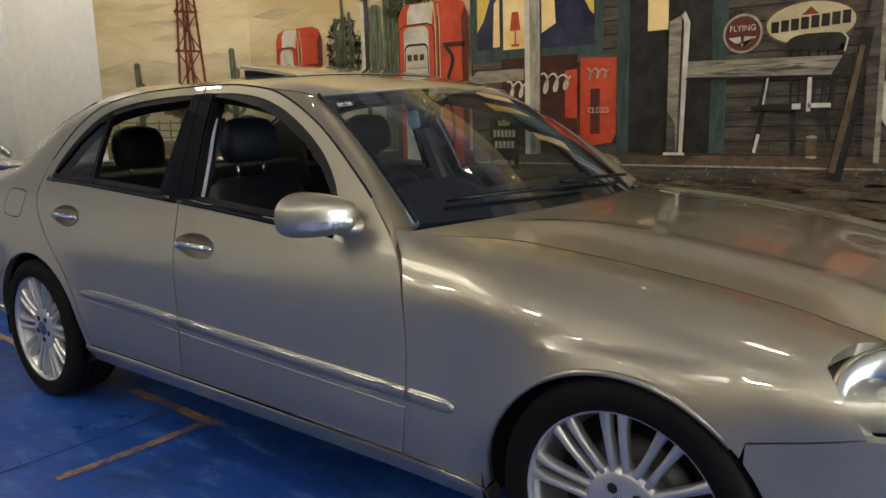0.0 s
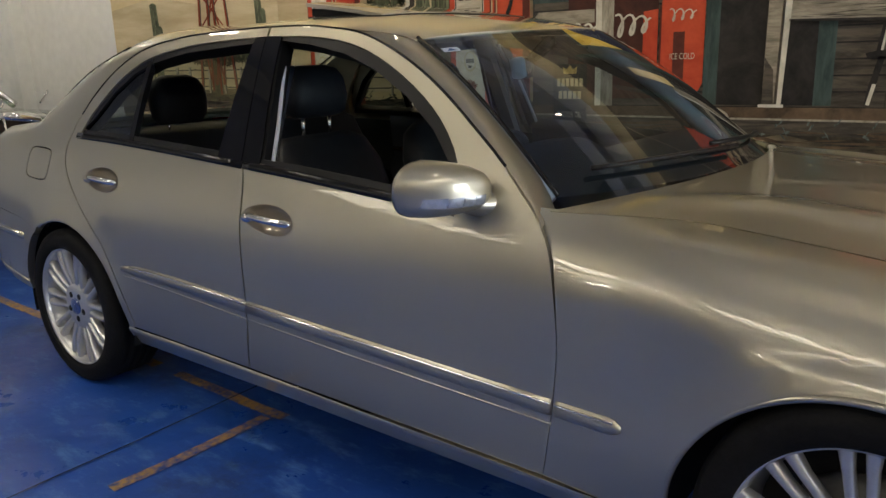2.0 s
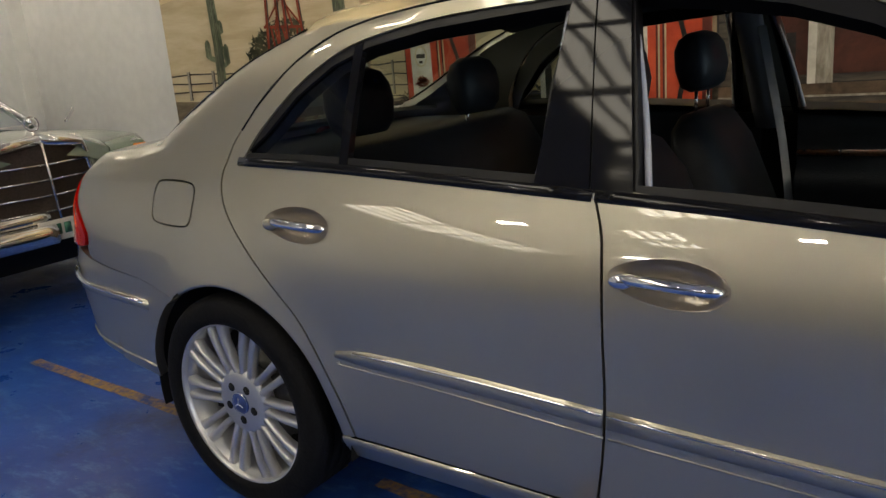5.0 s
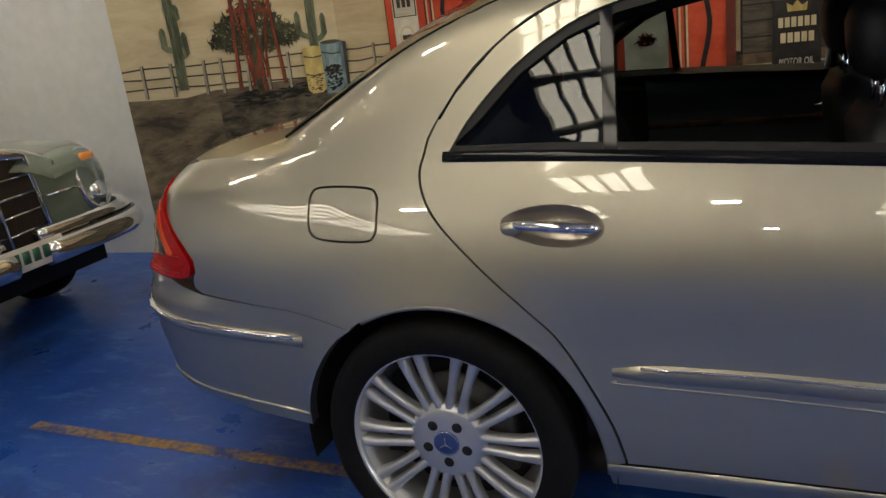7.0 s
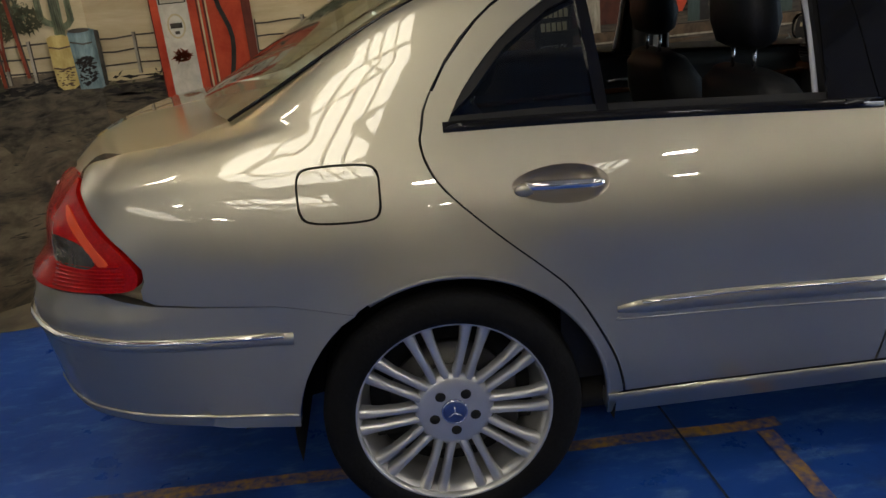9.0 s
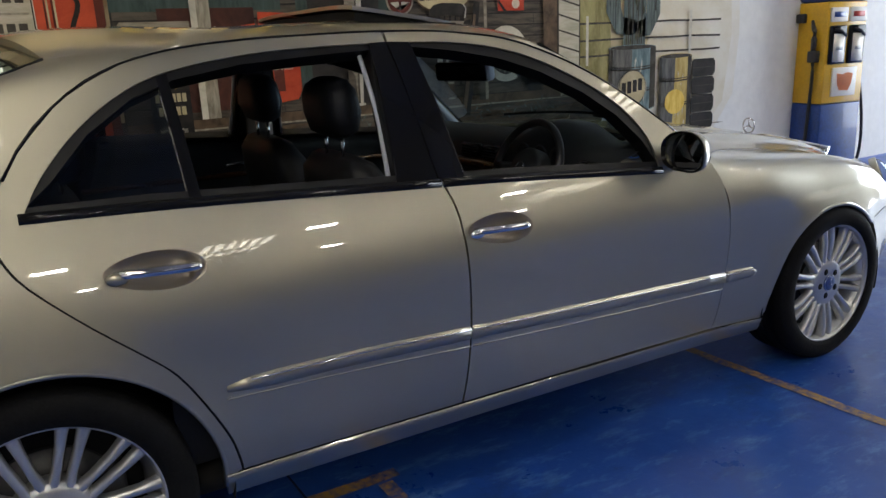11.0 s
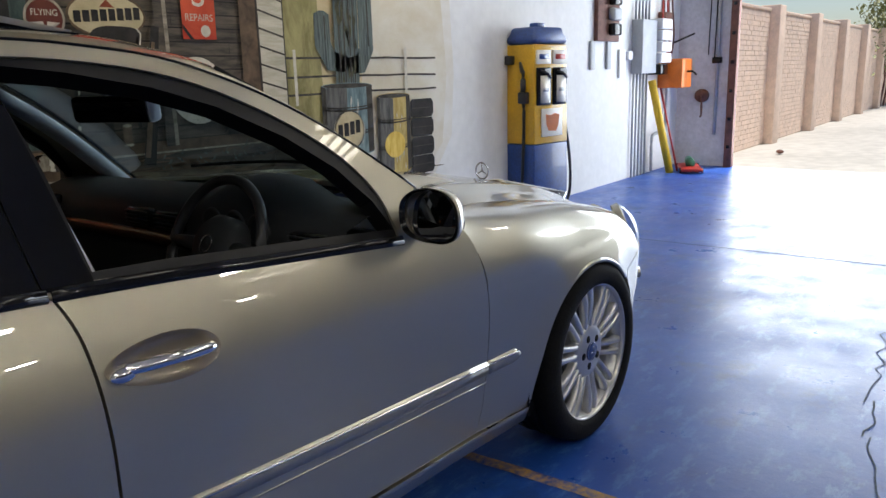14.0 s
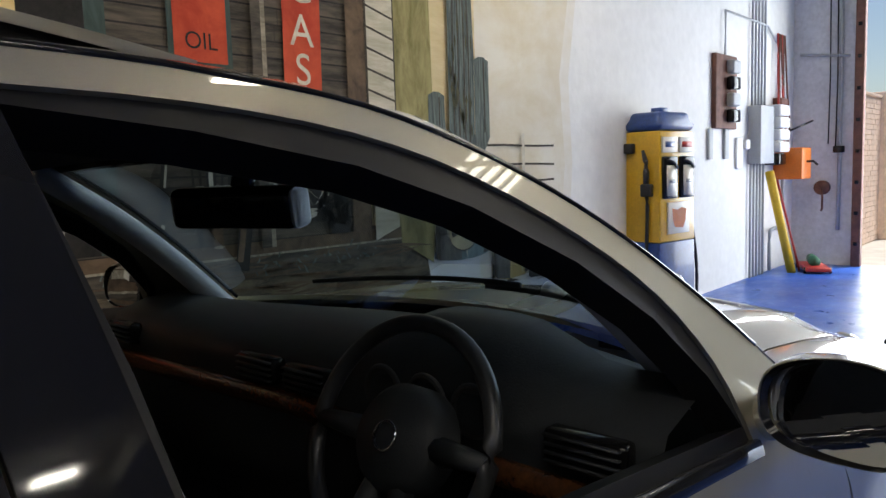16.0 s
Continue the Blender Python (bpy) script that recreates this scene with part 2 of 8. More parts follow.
def strip(bm, centre, half_w, fn, lift, out=(0, -1, 0), thick=0.002):
    """A raised band along a run of (u, v) on a surface."""
    rows = []
    for i, (u, v) in enumerate(centre):
        a, b = centre[max(0, i - 1)], centre[min(len(centre) - 1, i + 1)]
        d = Vector((b[0] - a[0], b[1] - a[1])).normalized()
        px, py = -d.y, d.x
        w = half_w[i] if isinstance(half_w, (list, tuple)) else half_w
        row = []
        for k, hgt in ((-1, 0), (-0.75, 0.8), (0, 1), (0.75, 0.8), (1, 0)):
            uu, vv = u + px * w * k, v + py * w * k
            n = normal_of(fn, uu, vv)
            if n.dot(Vector(out)) < 0:
                n = -n
            row.append(bm.verts.new(Vector(fn(uu, vv)) + n * (lift * hgt - (thick if hgt == 0 else 0))))
        rows.append(row)
    for a, b in zip(rows, rows[1:]):
        for k in range(4):
            bm.faces.new((a[k], a[k + 1], b[k + 1], b[k]))
    bm.faces.new(rows[0])
    bm.faces.new(rows[-1][::-1])
    bmesh.ops.recalc_face_normals(bm, faces=bm.faces[:])


def mirrored(bm):
    for v in bm.verts:
        v.co.y = -v.co.y
    bmesh.ops.reverse_faces(bm, faces=bm.faces[:])
    return bm


# ---- the hall ----
WALL_Y = 4.29


def floor_material():
    """Worn blue paint: patches, scuffs and pale scratches, glossy where it is whole."""
    m = bpy.data.materials.new("blue_floor_paint")
    m.use_nodes = True
    t = m.node_tree
    N, L = t.nodes, t.links
    b = N["Principled BSDF"]
    co = N.new("ShaderNodeTexCoord")

    def noise_node(scale, detail, rough, sx=1.0, sy=1.0, rot=0.0):
        mp = N.new("ShaderNodeMapping")
        mp.inputs["Scale"].default_value = (sx, sy, 1)
        mp.inputs["Rotation"].default_value = (0, 0, rot)
        L.new(co.outputs["Object"], mp.inputs[0])
        n = N.new("ShaderNodeTexNoise")
        n.inputs["Scale"].default_value, n.inputs["Detail"].default_value, n.inputs["Roughness"].default_value = scale, detail, rough
        L.new(mp.outputs[0], n.inputs["Vector"])
        return n

    def ramp_node(src, a, b_, ca, cb):
        r = N.new("ShaderNodeValToRGB")
        r.color_ramp.elements[0].position, r.color_ramp.elements[0].color = a, (*ca, 1)
        r.color_ramp.elements[1].position, r.color_ramp.elements[1].color = b_, (*cb, 1)
        L.new(src, r.inputs[0])
        return r

    def mix_node(fac, a, b_):
        x = N.new("ShaderNodeMix")
        x.data_type = "RGBA"
        L.new(fac, x.inputs[0])
        L.new(a, x.inputs[6])
        L.new(b_, x.inputs[7])
        return x.outputs[2]

    base = ramp_node(noise_node(0.7, 6, 0.6).outputs[0], 0.32, 0.68, (0.009, 0.042, 0.235), (0.022, 0.105, 0.47))
    scuff = ramp_node(noise_node(5, 12, 0.72, 1, 2.6, 0.5).outputs[0], 0.52, 0.70, (0, 0, 0), (0.55, 0.55, 0.55))
    pale = N.new("ShaderNodeRGB")
    pale.outputs[0].default_value = (0.15, 0.32, 0.62, 1)
    c1 = mix_node(scuff.outputs[0], base.outputs[0], pale.outputs[0])
    grime = ramp_node(noise_node(2.2, 10, 0.7).outputs[0], 0.54, 0.72, (0, 0, 0), (0.75, 0.75, 0.75))
    dirt = N.new("ShaderNodeRGB")
    dirt.outputs[0].default_value = (0.016, 0.026, 0.06, 1)
    c2 = mix_node(grime.outputs[0], c1, dirt.outputs[0])
    scratch = ramp_node(noise_node(14, 8, 0.75, 0.5, 3.2, -0.35).outputs[0], 0.64, 0.70, (0, 0, 0), (0.7, 0.7, 0.7))
    white = N.new("ShaderNodeRGB")
    white.outputs[0].default_value = (0.28, 0.38, 0.52, 1)
    c3 = mix_node(scratch.outputs[0], c2, white.outputs[0])
    L.new(c3, b.inputs["Base Color"])
    rr = ramp_node(noise_node(3, 8, 0.7).outputs[0], 0.3, 0.7, (0.22, 0.22, 0.22), (0.5, 0.5, 0.5))
    L.new(rr.outputs[0], b.inputs["Roughness"])
    bp = N.new("ShaderNodeBump")
    bp.inputs["Strength"].default_value, bp.inputs["Distance"].default_value = 0.12, 0.01
    L.new(noise_node(22, 6, 0.6).outputs[0], bp.inputs["Height"])
    L.new(bp.outputs[0], b.inputs["Normal"])
    return m


FLOOR = floor_material()
YELLOW_LINE = material("worn_yellow_line", (0.36, 0.21, 0.035), 0.6, var=0.3, scale=5.0, var2=(0.012, 0.05, 0.22))
CRACK = material("dark_crack", (0.012, 0.02, 0.05), 0.9)
PALECRACK = material("pale_crack", (0.10, 0.14, 0.22), 0.9, var=0.4, scale=30)
STEELGREY = material("grey_enamel", (0.36, 0.38, 0.40), 0.45, var=0.1, scale=8)
RUST = material("rusty_brown", (0.16, 0.07, 0.05), 0.7, 0.2, var=0.4, scale=14, bump=0.2)
JOIST = material("painted_steel", (0.42, 0.41, 0.38), 0.6, var=0.1, scale=5)
# unseen walls: colour darkened so the car's lower flanks reflect less light
SHADE_WALL = material("darkened_unseen_wall", (0.17, 0.162, 0.15), 0.8, var=0.25, scale=1.5)
BRICK = material("sandy_brick", (0.80, 0.62, 0.50), 0.85, var=0.14, scale=5, bump=0.3, bump_scale=40)


def frame_bm(x0, x1, y0, y1, w, z0, z1):
    bm = boxbm(x0 - w, x1 + w, y0 - w, y0, z0, z1)
    box(bm, x0 - w, x1 + w, y1, y1 + w, z0, z1)
    box(bm, x0 - w, x0, y0, y1, z0, z1)
    box(bm, x1, x1 + w, y0, y1, z0, z1)
    return bm


floor = tagged(part("floor", boxbm(-11.2, 7.75, -13.0, 4.5, -0.3, 0.0), FLOOR, None, smooth=False), "glossy blue painted concrete floor, worn and scuffed", "floor", kind="structure")
wall_north = tagged(part("wall_north", boxbm(-11.2, 7.98, WALL_Y, WALL_Y + 0.25, 0, 4.6), WHITEWALL, None, smooth=False), "white painted rendered wall carrying a desert mural", "wall", kind="structure")
tagged(part("wall_pilaster", boxbm(-11.2, -8.28, WALL_Y - 0.14, WALL_Y, 0, 4.6), WHITEWALL, None, smooth=False), "white painted projecting stretch of wall", "wall", kind="structure")
wall_west = tagged(part("wall_west", boxbm(-11.45, -11.2, -13.2, WALL_Y + 0.25, 0, 4.6), WHITEWALL, None, smooth=False), "plain white painted wall", "wall", kind="structure")
wall_south = tagged(part("wall_south", boxbm(-11.2, 7.98, -13.2, -13.0, 0, 4.6), SHADE_WALL, None, smooth=False), "unseen closing wall, darkened to dim the car's reflections", "wall", kind="structure")
bm = boxbm(7.75, 7.98, 3.60, WALL_Y, 0, 4.6)
box(bm, 7.75, 7.98, -0.4, 3.60, 3.3, 4.6)
tagged(part("wall_east", bm, material("grey_white_wall", (0.60, 0.61, 0.64), 0.75, var=0.15, scale=2.5, bump=0.2, bump_scale=20), None, smooth=False), "grey-white end wall with a wide open vehicle door", "wall", kind="structure")
# added unseen stretch, darker than the rest, keeps daylight off the doors
tagged(part("wall_east", boxbm(7.75, 7.98, -13.2, -0.4, 0, 4.6), SHADE_WALL, None, smooth=False), "unseen end wall beside the vehicle door, darkened to dim the car's reflections", "wall", kind="structure")
# roof with ribbed daylight panels
SKYLIGHTS = [(-4.45, -3.5, -4.0, 1.25, 4, 3), (-1.25, -0.3, -6.6, -5.0, 6, 1), (-5.15, -4.4, -6.4, -4.9, 4, 1), (4.1, 5.5, -6.5, -5.1, 6, 1), (-9.3, -8.1, -9.6, -4.1, 5, 3), (2.8, 4.1, -4.3, 1.1, 5, 3)]
bm = boxbm(-11.45, 7.98, -13.2, 4.6, 4.6, 4.72)
roof_sheet = part("ceiling", bm, material("ceiling_sheet", (0.58, 0.555, 0.51), 0.8, var=0.15, scale=2), None, smooth=False)
tagged(roof_sheet, "dim sheet roof with ribbed daylight panels", "ceiling", kind="structure")
for x0, x1, y0, y1, n, m in SKYLIGHTS:
    tagged(part("skylight_frame", frame_bm(x0, x1, y0, y1, 0.06, 4.50, 4.60), JOIST, None, smooth=False), "painted steel frame round a daylight panel", "skylight frame", "skylight frames", kind="structure")
    data = bpy.data.lights.new("skylight", "AREA")
    data.shape, data.size, data.size_y, data.energy, data.color = "RECTANGLE", x1 - x0, y1 - y0, (21 if x0 > 2 else 19) * (x1 - x0) * (y1 - y0), (1.0, 0.935, 0.79)
    lamp = new("skylight", data)
    lamp.matrix_world = Matrix.Translation(((x0 + x1) / 2, (y0 + y1) / 2, 4.592))
    for i in range(1, n):
        x = x0 + i * (x1 - x0) / n
        tagged(part("roof_rib", boxbm(x - 0.02, x + 0.02, y0, y1, 4.53, 4.585), JOIST, None), "painted steel rib across a daylight panel", "roof rib", "roof ribs", kind="structure")
    for i in range(1, m + 1):
        y = y0 + i * (y1 - y0) / (m + 1)
        tagged(part("roof_rib", boxbm(x0, x1, y - 0.05, y + 0.05, 4.44, 4.525), JOIST, None), "painted steel cross rib under a daylight panel", "roof rib", "roof ribs", kind="structure")
for x in (-7.4, -2.6, 0.9, 6.2):
    tagged(part("roof_beam", boxbm(x - 0.08, x + 0.08, -13.0, WALL_Y, 4.25, 4.6, bevel=0.01), JOIST, None), "painted steel roof beam", "roof beam", "roof beams", kind="structure")
# slanting panel across the far corner
bm = bmesh.new()
diag = [(-5.40, 3.50), (-4.52, WALL_Y), (-5.40, WALL_Y)]
vs0 = [bm.verts.new((x, y, 0)) for x, y in diag]
vs1 = [bm.verts.new((x, y, 4.2)) for x, y in diag]
bm.faces.new(vs0)
bm.faces.new(vs1)
for i in range(3):
    bm.faces.new((vs0[i], vs0[(i + 1) % 3], vs1[(i + 1) % 3], vs1[i]))
bmesh.ops.recalc_face_normals(bm, faces=bm.faces[:])
tagged(part("wall_corner", bm, WHITEWALL, None, smooth=False), "slanting painted panel across the corner of the hall", "wall", kind="structure")
LAMPWHITE = material("lamp_white", (0.8, 0.8, 0.8))
WALLGLOW = glow_material("bulkhead_glow", (1, 0.90, 0.72), 36)
TUBEGLOW = glow_material("tube_glow", (1, 0.93, 0.80), 165)
for y, glow, ln, xs in ((-8.6, TUBEGLOW, 0.19, (-6.2, -2.5, 1.5, 5.5)), (-4.8, TUBEGLOW, 0.19, (-6.6, -2.8, 0.2, 3.2, 6.2)), (1.1, WALLGLOW, 0.2, (-6.6, -5.2, 0.3, 5.0))):
    for x in xs:
        lt = thing("ceiling_light", pose(x, y, 4.42 if y < 2 else 3.9), "white twin-tube fluorescent batten under the roof", "ceiling lamp", "hall lamps")
        part("housing", boxbm(-ln - 0.05, ln + 0.05, -0.09, 0.09, 0.03, 0.18 if y < 2 else 0.10, bevel=0.01), LAMPWHITE, lt)
        if y > 2:
            for dx in (-ln, ln):
                bm = bmesh.new()
                tube(bm, [(dx, 0, 0.09), (dx, 0, 0.70)], 0.006, 6)
                part("hanger", bm, JOIST, lt)
        for dy in (-0.045, 0.045):
            part("tube", boxbm(-ln, ln, dy - 0.03, dy + 0.03, -0.0, 0.03), glow, lt)
# added hooded lamps, out of view, that brighten the mural and white wall
FILLGLOW = glow_material("mural_fill_glow", (1, 0.90, 0.72), 27)
for x in (-9.8, -8.2, -6.6, -4.9, -3.2, -1.5, 0.2, 1.9):
    lt = thing("wall_washer", pose(x, 3.30, 3.2), "added unseen hooded lamp brightening the mural wall", "wall lamp", "mural lamps")
    part("hood", boxbm(-0.62, 0.62, 0.0, 0.012, 0.0, 0.42, bevel=0.003), LAMPWHITE, lt)
    part("hood_top", boxbm(-0.62, 0.62, 0.014, 0.16, 0.408, 0.42), LAMPWHITE, lt)
    part("tube", boxbm(-0.6, 0.6, 0.03, 0.13, 0.37, 0.40), FILLGLOW, lt)
    for dx in (-0.5, 0.5):
        bm = bmesh.new()
        tube(bm, [(dx, 0.08, 0.42), (dx, 0.08, 1.4)], 0.006, 6)
        part("hanger", bm, JOIST, lt)
# yellow bay marks, joint and cracks on the floor
marks = []


def mark(pts, w, mat, label, cat, z=0.0022):
    bm = bmesh.new()
    rows = []
    for i, p in enumerate(pts):
        a, b = Vector(pts[max(0, i - 1)]), Vector(pts[min(len(pts) - 1, i + 1)])
        d = (b - a).normalized()
        n = Vector((-d.y, d.x)) * w * 0.5
        rows.append([bm.verts.new((p[0] + n.x, p[1] + n.y, z)), bm.verts.new((p[0] - n.x, p[1] - n.y, z))])
    for p, q in zip(rows, rows[1:]):
        bm.faces.new((p[0], q[0], q[1], p[1]))
    bmesh.ops.recalc_face_normals(bm, faces=bm.faces[:])
    for f in bm.faces:
        if f.normal.z < 0:
            f.normal_flip()
    return tagged(part("floor_mark", bm, mat, None, smooth=False), label, cat, kind="structure")


def ragged(a, b, n, amp):
    r = random.Random(int(abs(a[0] * 100 + b[1] * 37)))
    return [(a[0] + (b[0] - a[0]) * i / n + r.uniform(-amp, amp), a[1] + (b[1] - a[1]) * i / n + r.uniform(-amp, amp)) for i in range(n + 1)]


mark(ragged((-4.95, 2.115), (-2.95, 2.0), 14, 0.004), 0.055, YELLOW_LINE, "worn yellow bay line on the floor", "floor line")
mark(ragged((-2.80, 1.99), (-2.10, 1.95), 6, 0.004), 0.05, YELLOW_LINE, "worn yellow bay line on the floor", "floor line")
mark(ragged((-2.16, 1.92), (-2.19, 1.32), 6, 0.006), 0.05, YELLOW_LINE, "worn yellow bay line on the floor", "floor line", 0.0034)
mark(ragged((-0.60, 2.4), (-0.578, 1.16), 10, 0.004), 0.05, YELLOW_LINE, "worn yellow bay line on the floor", "floor line")
mark(ragged((-2.40, 3.4), (-2.43, -3.0), 24, 0.006), 0.008, CRACK, "thin dark expansion joint", "floor joint", 0.0046)
mark(ragged((2.98, WALL_Y), (2.99, -6.0), 24, 0.004), 0.014, CRACK, "thin dark expansion joint", "floor joint")
mark(ragged((1.6, 0.95), (0.62, 0.88), 10, 0.03), 0.006, PALECRACK, "pale ragged crack in the floor paint", "floor crack", 0.003)
mark(ragged((0.62, 0.88), (0.28, 0.86), 8, 0.025), 0.007, PALECRACK, "pale ragged crack in the floor paint", "floor crack", 0.003)
mark(ragged((0.28, 0.86), (-0.6, 0.66), 12, 0.02), 0.006, PALECRACK, "pale ragged crack in the floor paint", "floor crack", 0.003)


# ---- the silver-beige saloon: surfaces (x ahead of the rear axle, y to its left, z up) ----
CAR = pose(-3.0503, 2.6337, 0, 0, 0, -1.526)
S_PLAN = [-1.75, -1.55, -1.35, -1.2, -1.05, -0.85, -0.6, -0.3, 0.2, 2.4, 2.9, 3.1, 3.3, 3.45, 3.6, 3.8, 4.0, 4.34]
plan_x = spline(S_PLAN, [-1.11, -1.105, -1.085, -1.03, -0.935, -0.795, -0.595, -0.3, 0.2, 2.4, 2.9, 3.1, 3.295, 3.435, 3.555, 3.655, 3.70, 3.71])
plan_y = spline(S_PLAN, [0, 0.2, 0.42, 0.60, 0.745, 0.835, 0.878, 0.8945, 0.8955, 0.8955, 0.8945, 0.887, 0.855, 0.80, 0.71, 0.535, 0.34, 0])
door_y = spline([0.0, 0.15, 0.2, 0.29, 0.35, 0.45, 0.55, 0.63, 0.70, 0.78, 0.85, 0.90, 0.948, 1.0, 1.1, 1.2, 1.3, 1.4, 1.5],
                [0.80, 0.845, 0.858, 0.876, 0.885, 0.891, 0.894, 0.8955, 0.895, 0.886, 0.868, 0.850, 0.830, 0.806, 0.764, 0.718, 0.667, 0.602, 0.52])
shoulder_z = spline([1.8, 2.0, 2.4, 2.854, 3.2, 3.4, 3.6, 3.8, 4.4], [0.955, 0.938, 0.897, 0.844, 0.788, 0.747, 0.708, 0.692, 0.688])


def smooth01(a, b, x):
    t = min(1, max(0, (x - a) / (b - a)))
    return t * t * (3 - 2 * t)


def bulge(t, p):
    t = min(1.0, max(0.0, t))
    return (1 - t ** p) ** (1 / p)


def plan_point(s, d, z):
    e = 0.01
    tx, ty = plan_x(s + e) - plan_x(s - e), plan_y(s + e) - plan_y(s - e)
    k = math.hypot(tx, ty) or 1
    nx, ny = -ty / k, tx / k
    return (plan_x(s) - nx * d, -(plan_y(s) - ny * d), z)


edge_z = spline([-0.62, -0.455, -0.33, -0.19, -0.03, 0.16, 0.30, 0.45, 0.60], [1.035, 1.055, 1.118, 1.192, 1.268, 1.335, 1.356, 1.364, 1.367])
edge_y = spline([-0.62, -0.455, -0.33, -0.19, -0.03, 0.16, 0.30, 0.45, 0.60], [0.66, 0.655, 0.665, 0.655, 0.635, 0.60, 0.596, 0.594, 0.600])


def inset(s, z):
    d = 0.8955 - door_y(z)
    w = smooth01(-0.25, -0.7, s)
    if w and z > 0.7:
        d = d * (1 - w) + w * 0.20 * (1 - bulge((z - 0.7) / 0.34, 2.4))
    if z > 0.95 and s < 0.5:
        d += 0.02 * ((0.5 - s) / 0.6) ** 2 * min(1, (z - 0.95) / 0.2)
    if s < -0.75 and z > 0.7:
        # the boot is narrower than the bumper below it
        d += 0.025 * smooth01(-1.0, -1.3, s) * smooth01(0.70, 0.80, z) + smooth01(-0.75, -1.1, s) * (0.04 * smooth01(0.70, 0.80, z) + 0.03 * smooth01(0.85, 0.97, z))
    if z < 0.45 and (s < -0.6 or s > 3.3):
        d += 0.25 * (0.45 - z) ** 2 / 0.09 * 0.35
    return d


def flank(s, z):
    """Doors, quarter and rear pillar, bumpers."""
    d = inset(s, z)
    if z > 0.95 and -0.62 < s < 0.60:
        # the rear pillar rolls over towards the rear window and the roof
        top, run = edge_z(s), 0.05 + 0.13 * smooth01(-0.5, -0.1, s) - 0.13 * smooth01(0.05, 0.45, s)
        t = min(1, max(0, 1 - (top - z) / run))
        if t > 0:
            more = max(0, 0.8955 - inset(s, top) - edge_y(s))
            d += more * (1 - math.sqrt(max(0, 1 - t * t))) * smooth01(-0.62, -0.45, s) * smooth01(0.6, 0.45, s)
    for cx, cz, r in ((0.008, 0.302, 0.386), (2.835, 0.29, 0.366)):
        if abs(s - cx) < 0.56 and z < 0.80:
            # wheel arches swell outwards
            k = min(1, max(0, 1 - (math.hypot(s - cx, z - cz) - r) / 0.13)) * smooth01(0.20, 0.45, z)
            d -= 0.014 * k * k
    return plan_point(s, d, z)


def fender(s, w):
    """Front wing; it rolls over into the bonnet, the higher up the faster."""
    zt, q = shoulder_z(s), 2 / 2.7
    z0 = 0.7 - 0.16 * smooth01(2.40, 2.85, s)
    deep = 0.2755 - 0.10 * smooth01(3.1, 3.7, s)
    a0 = math.asin(min(1.0, (0.7 - z0) / (zt - z0)) ** (1 / q)) if z0 < 0.699 else 0.0
    if w <= 0.7:
        p = Vector(flank(s, w))
        if w > z0:
            a = math.asin(min(1.0, (w - z0) / (zt - z0)) ** (1 / q))
            p += Vector(plan_point(s, deep * (1 - max(0, math.cos(a)) ** q), min(w, zt))) - Vector(plan_point(s, 0, w))
        return tuple(p)
    a = a0 + (w - 0.7) / 0.3 * (math.pi / 2 - a0)
    p = plan_point(s, deep * (1 - max(0, math.cos(a)) ** q), z0 + (zt - z0) * max(0, math.sin(a)) ** q)
    if s < 2.5:
        # next to the door it runs on in the line of the door's shoulder
        k = smooth01(2.04, 2.5, s)
        f = flank(s, 0.7 + (w - 0.7) * (zt - 0.7) / 0.3)
        p = tuple(p[i] * k + f[i] * (1 - k) for i in range(3))
    return p


def wing_w(z, s):
    """The fender's w for a height."""
    if z <= 0.7:
        return z
    a, b = 0.7, 1.0
    for _ in range(30):
        m = (a + b) / 2
        a, b = (m, b) if fender(s, m)[2] < z else (a, m)
    return a


def s_of(x):
    """Run along the body for a place along the car."""
    a, b = -1.75, 4.3
    for _ in range(40):
        m = (a + b) / 2
        a, b = (m, b) if plan_x(m) < x else (a, m)
    return (a + b) / 2


def bonnet(s, q):
    e = fender(s, 0.985)
    c = 1 - q * q
    crease = 0.017 * math.exp(-((abs(q) - 0.72) / 0.085) ** 2) * smooth01(2.1, 2.5, s)
    return (e[0] + c * (0.21 - 0.12 * smooth01(2.2, 3.4, s)), -q * abs(e[1]) , e[2] + 0.048 * c * (1 - 0.5 * smooth01(3.2, 3.7, s) - 0.5 * smooth01(2.7, 2.1, s)) + crease)


rail_z = spline([-0.6, -0.2, 0.005, 0.059, 0.185, 0.309, 0.403, 0.596, 0.80, 1.02, 1.25, 1.445, 1.60, 1.772, 1.925, 2.03, 2.12],
                [0.95, 1.0, 1.048, 1.131, 1.253, 1.315, 1.338, 1.360, 1.368, 1.371, 1.363, 1.340, 1.294, 1.213, 1.105, 1.03, 0.965])


def roof(x, q):
    k = smooth01(0.42, 0.75, x)
    zr = rail_z(max(x, 0.42))
    z = zr * k + edge_z(min(x, 0.6)) * (1 - k)
    y = abs(flank(max(x, 0.42), zr)[1]) * k + edge_y(min(x, 0.6)) * (1 - k)
    p = 1 - abs(q) ** 4.5
    bow = 0.20 * smooth01(0.9, 1.58, x) - 0.12 * smooth01(0.75, 0.16, x)
    return (x + bow * (1 - q * q), -q * (y - 0.075 * smooth01(1.34, 1.6, x)), z + 0.016 * smooth01(1.40, 1.6, x) + (0.044 + 0.022 * smooth01(0.7, 0.16, x) - 0.018 * smooth01(1.3, 1.6, x)) * p)


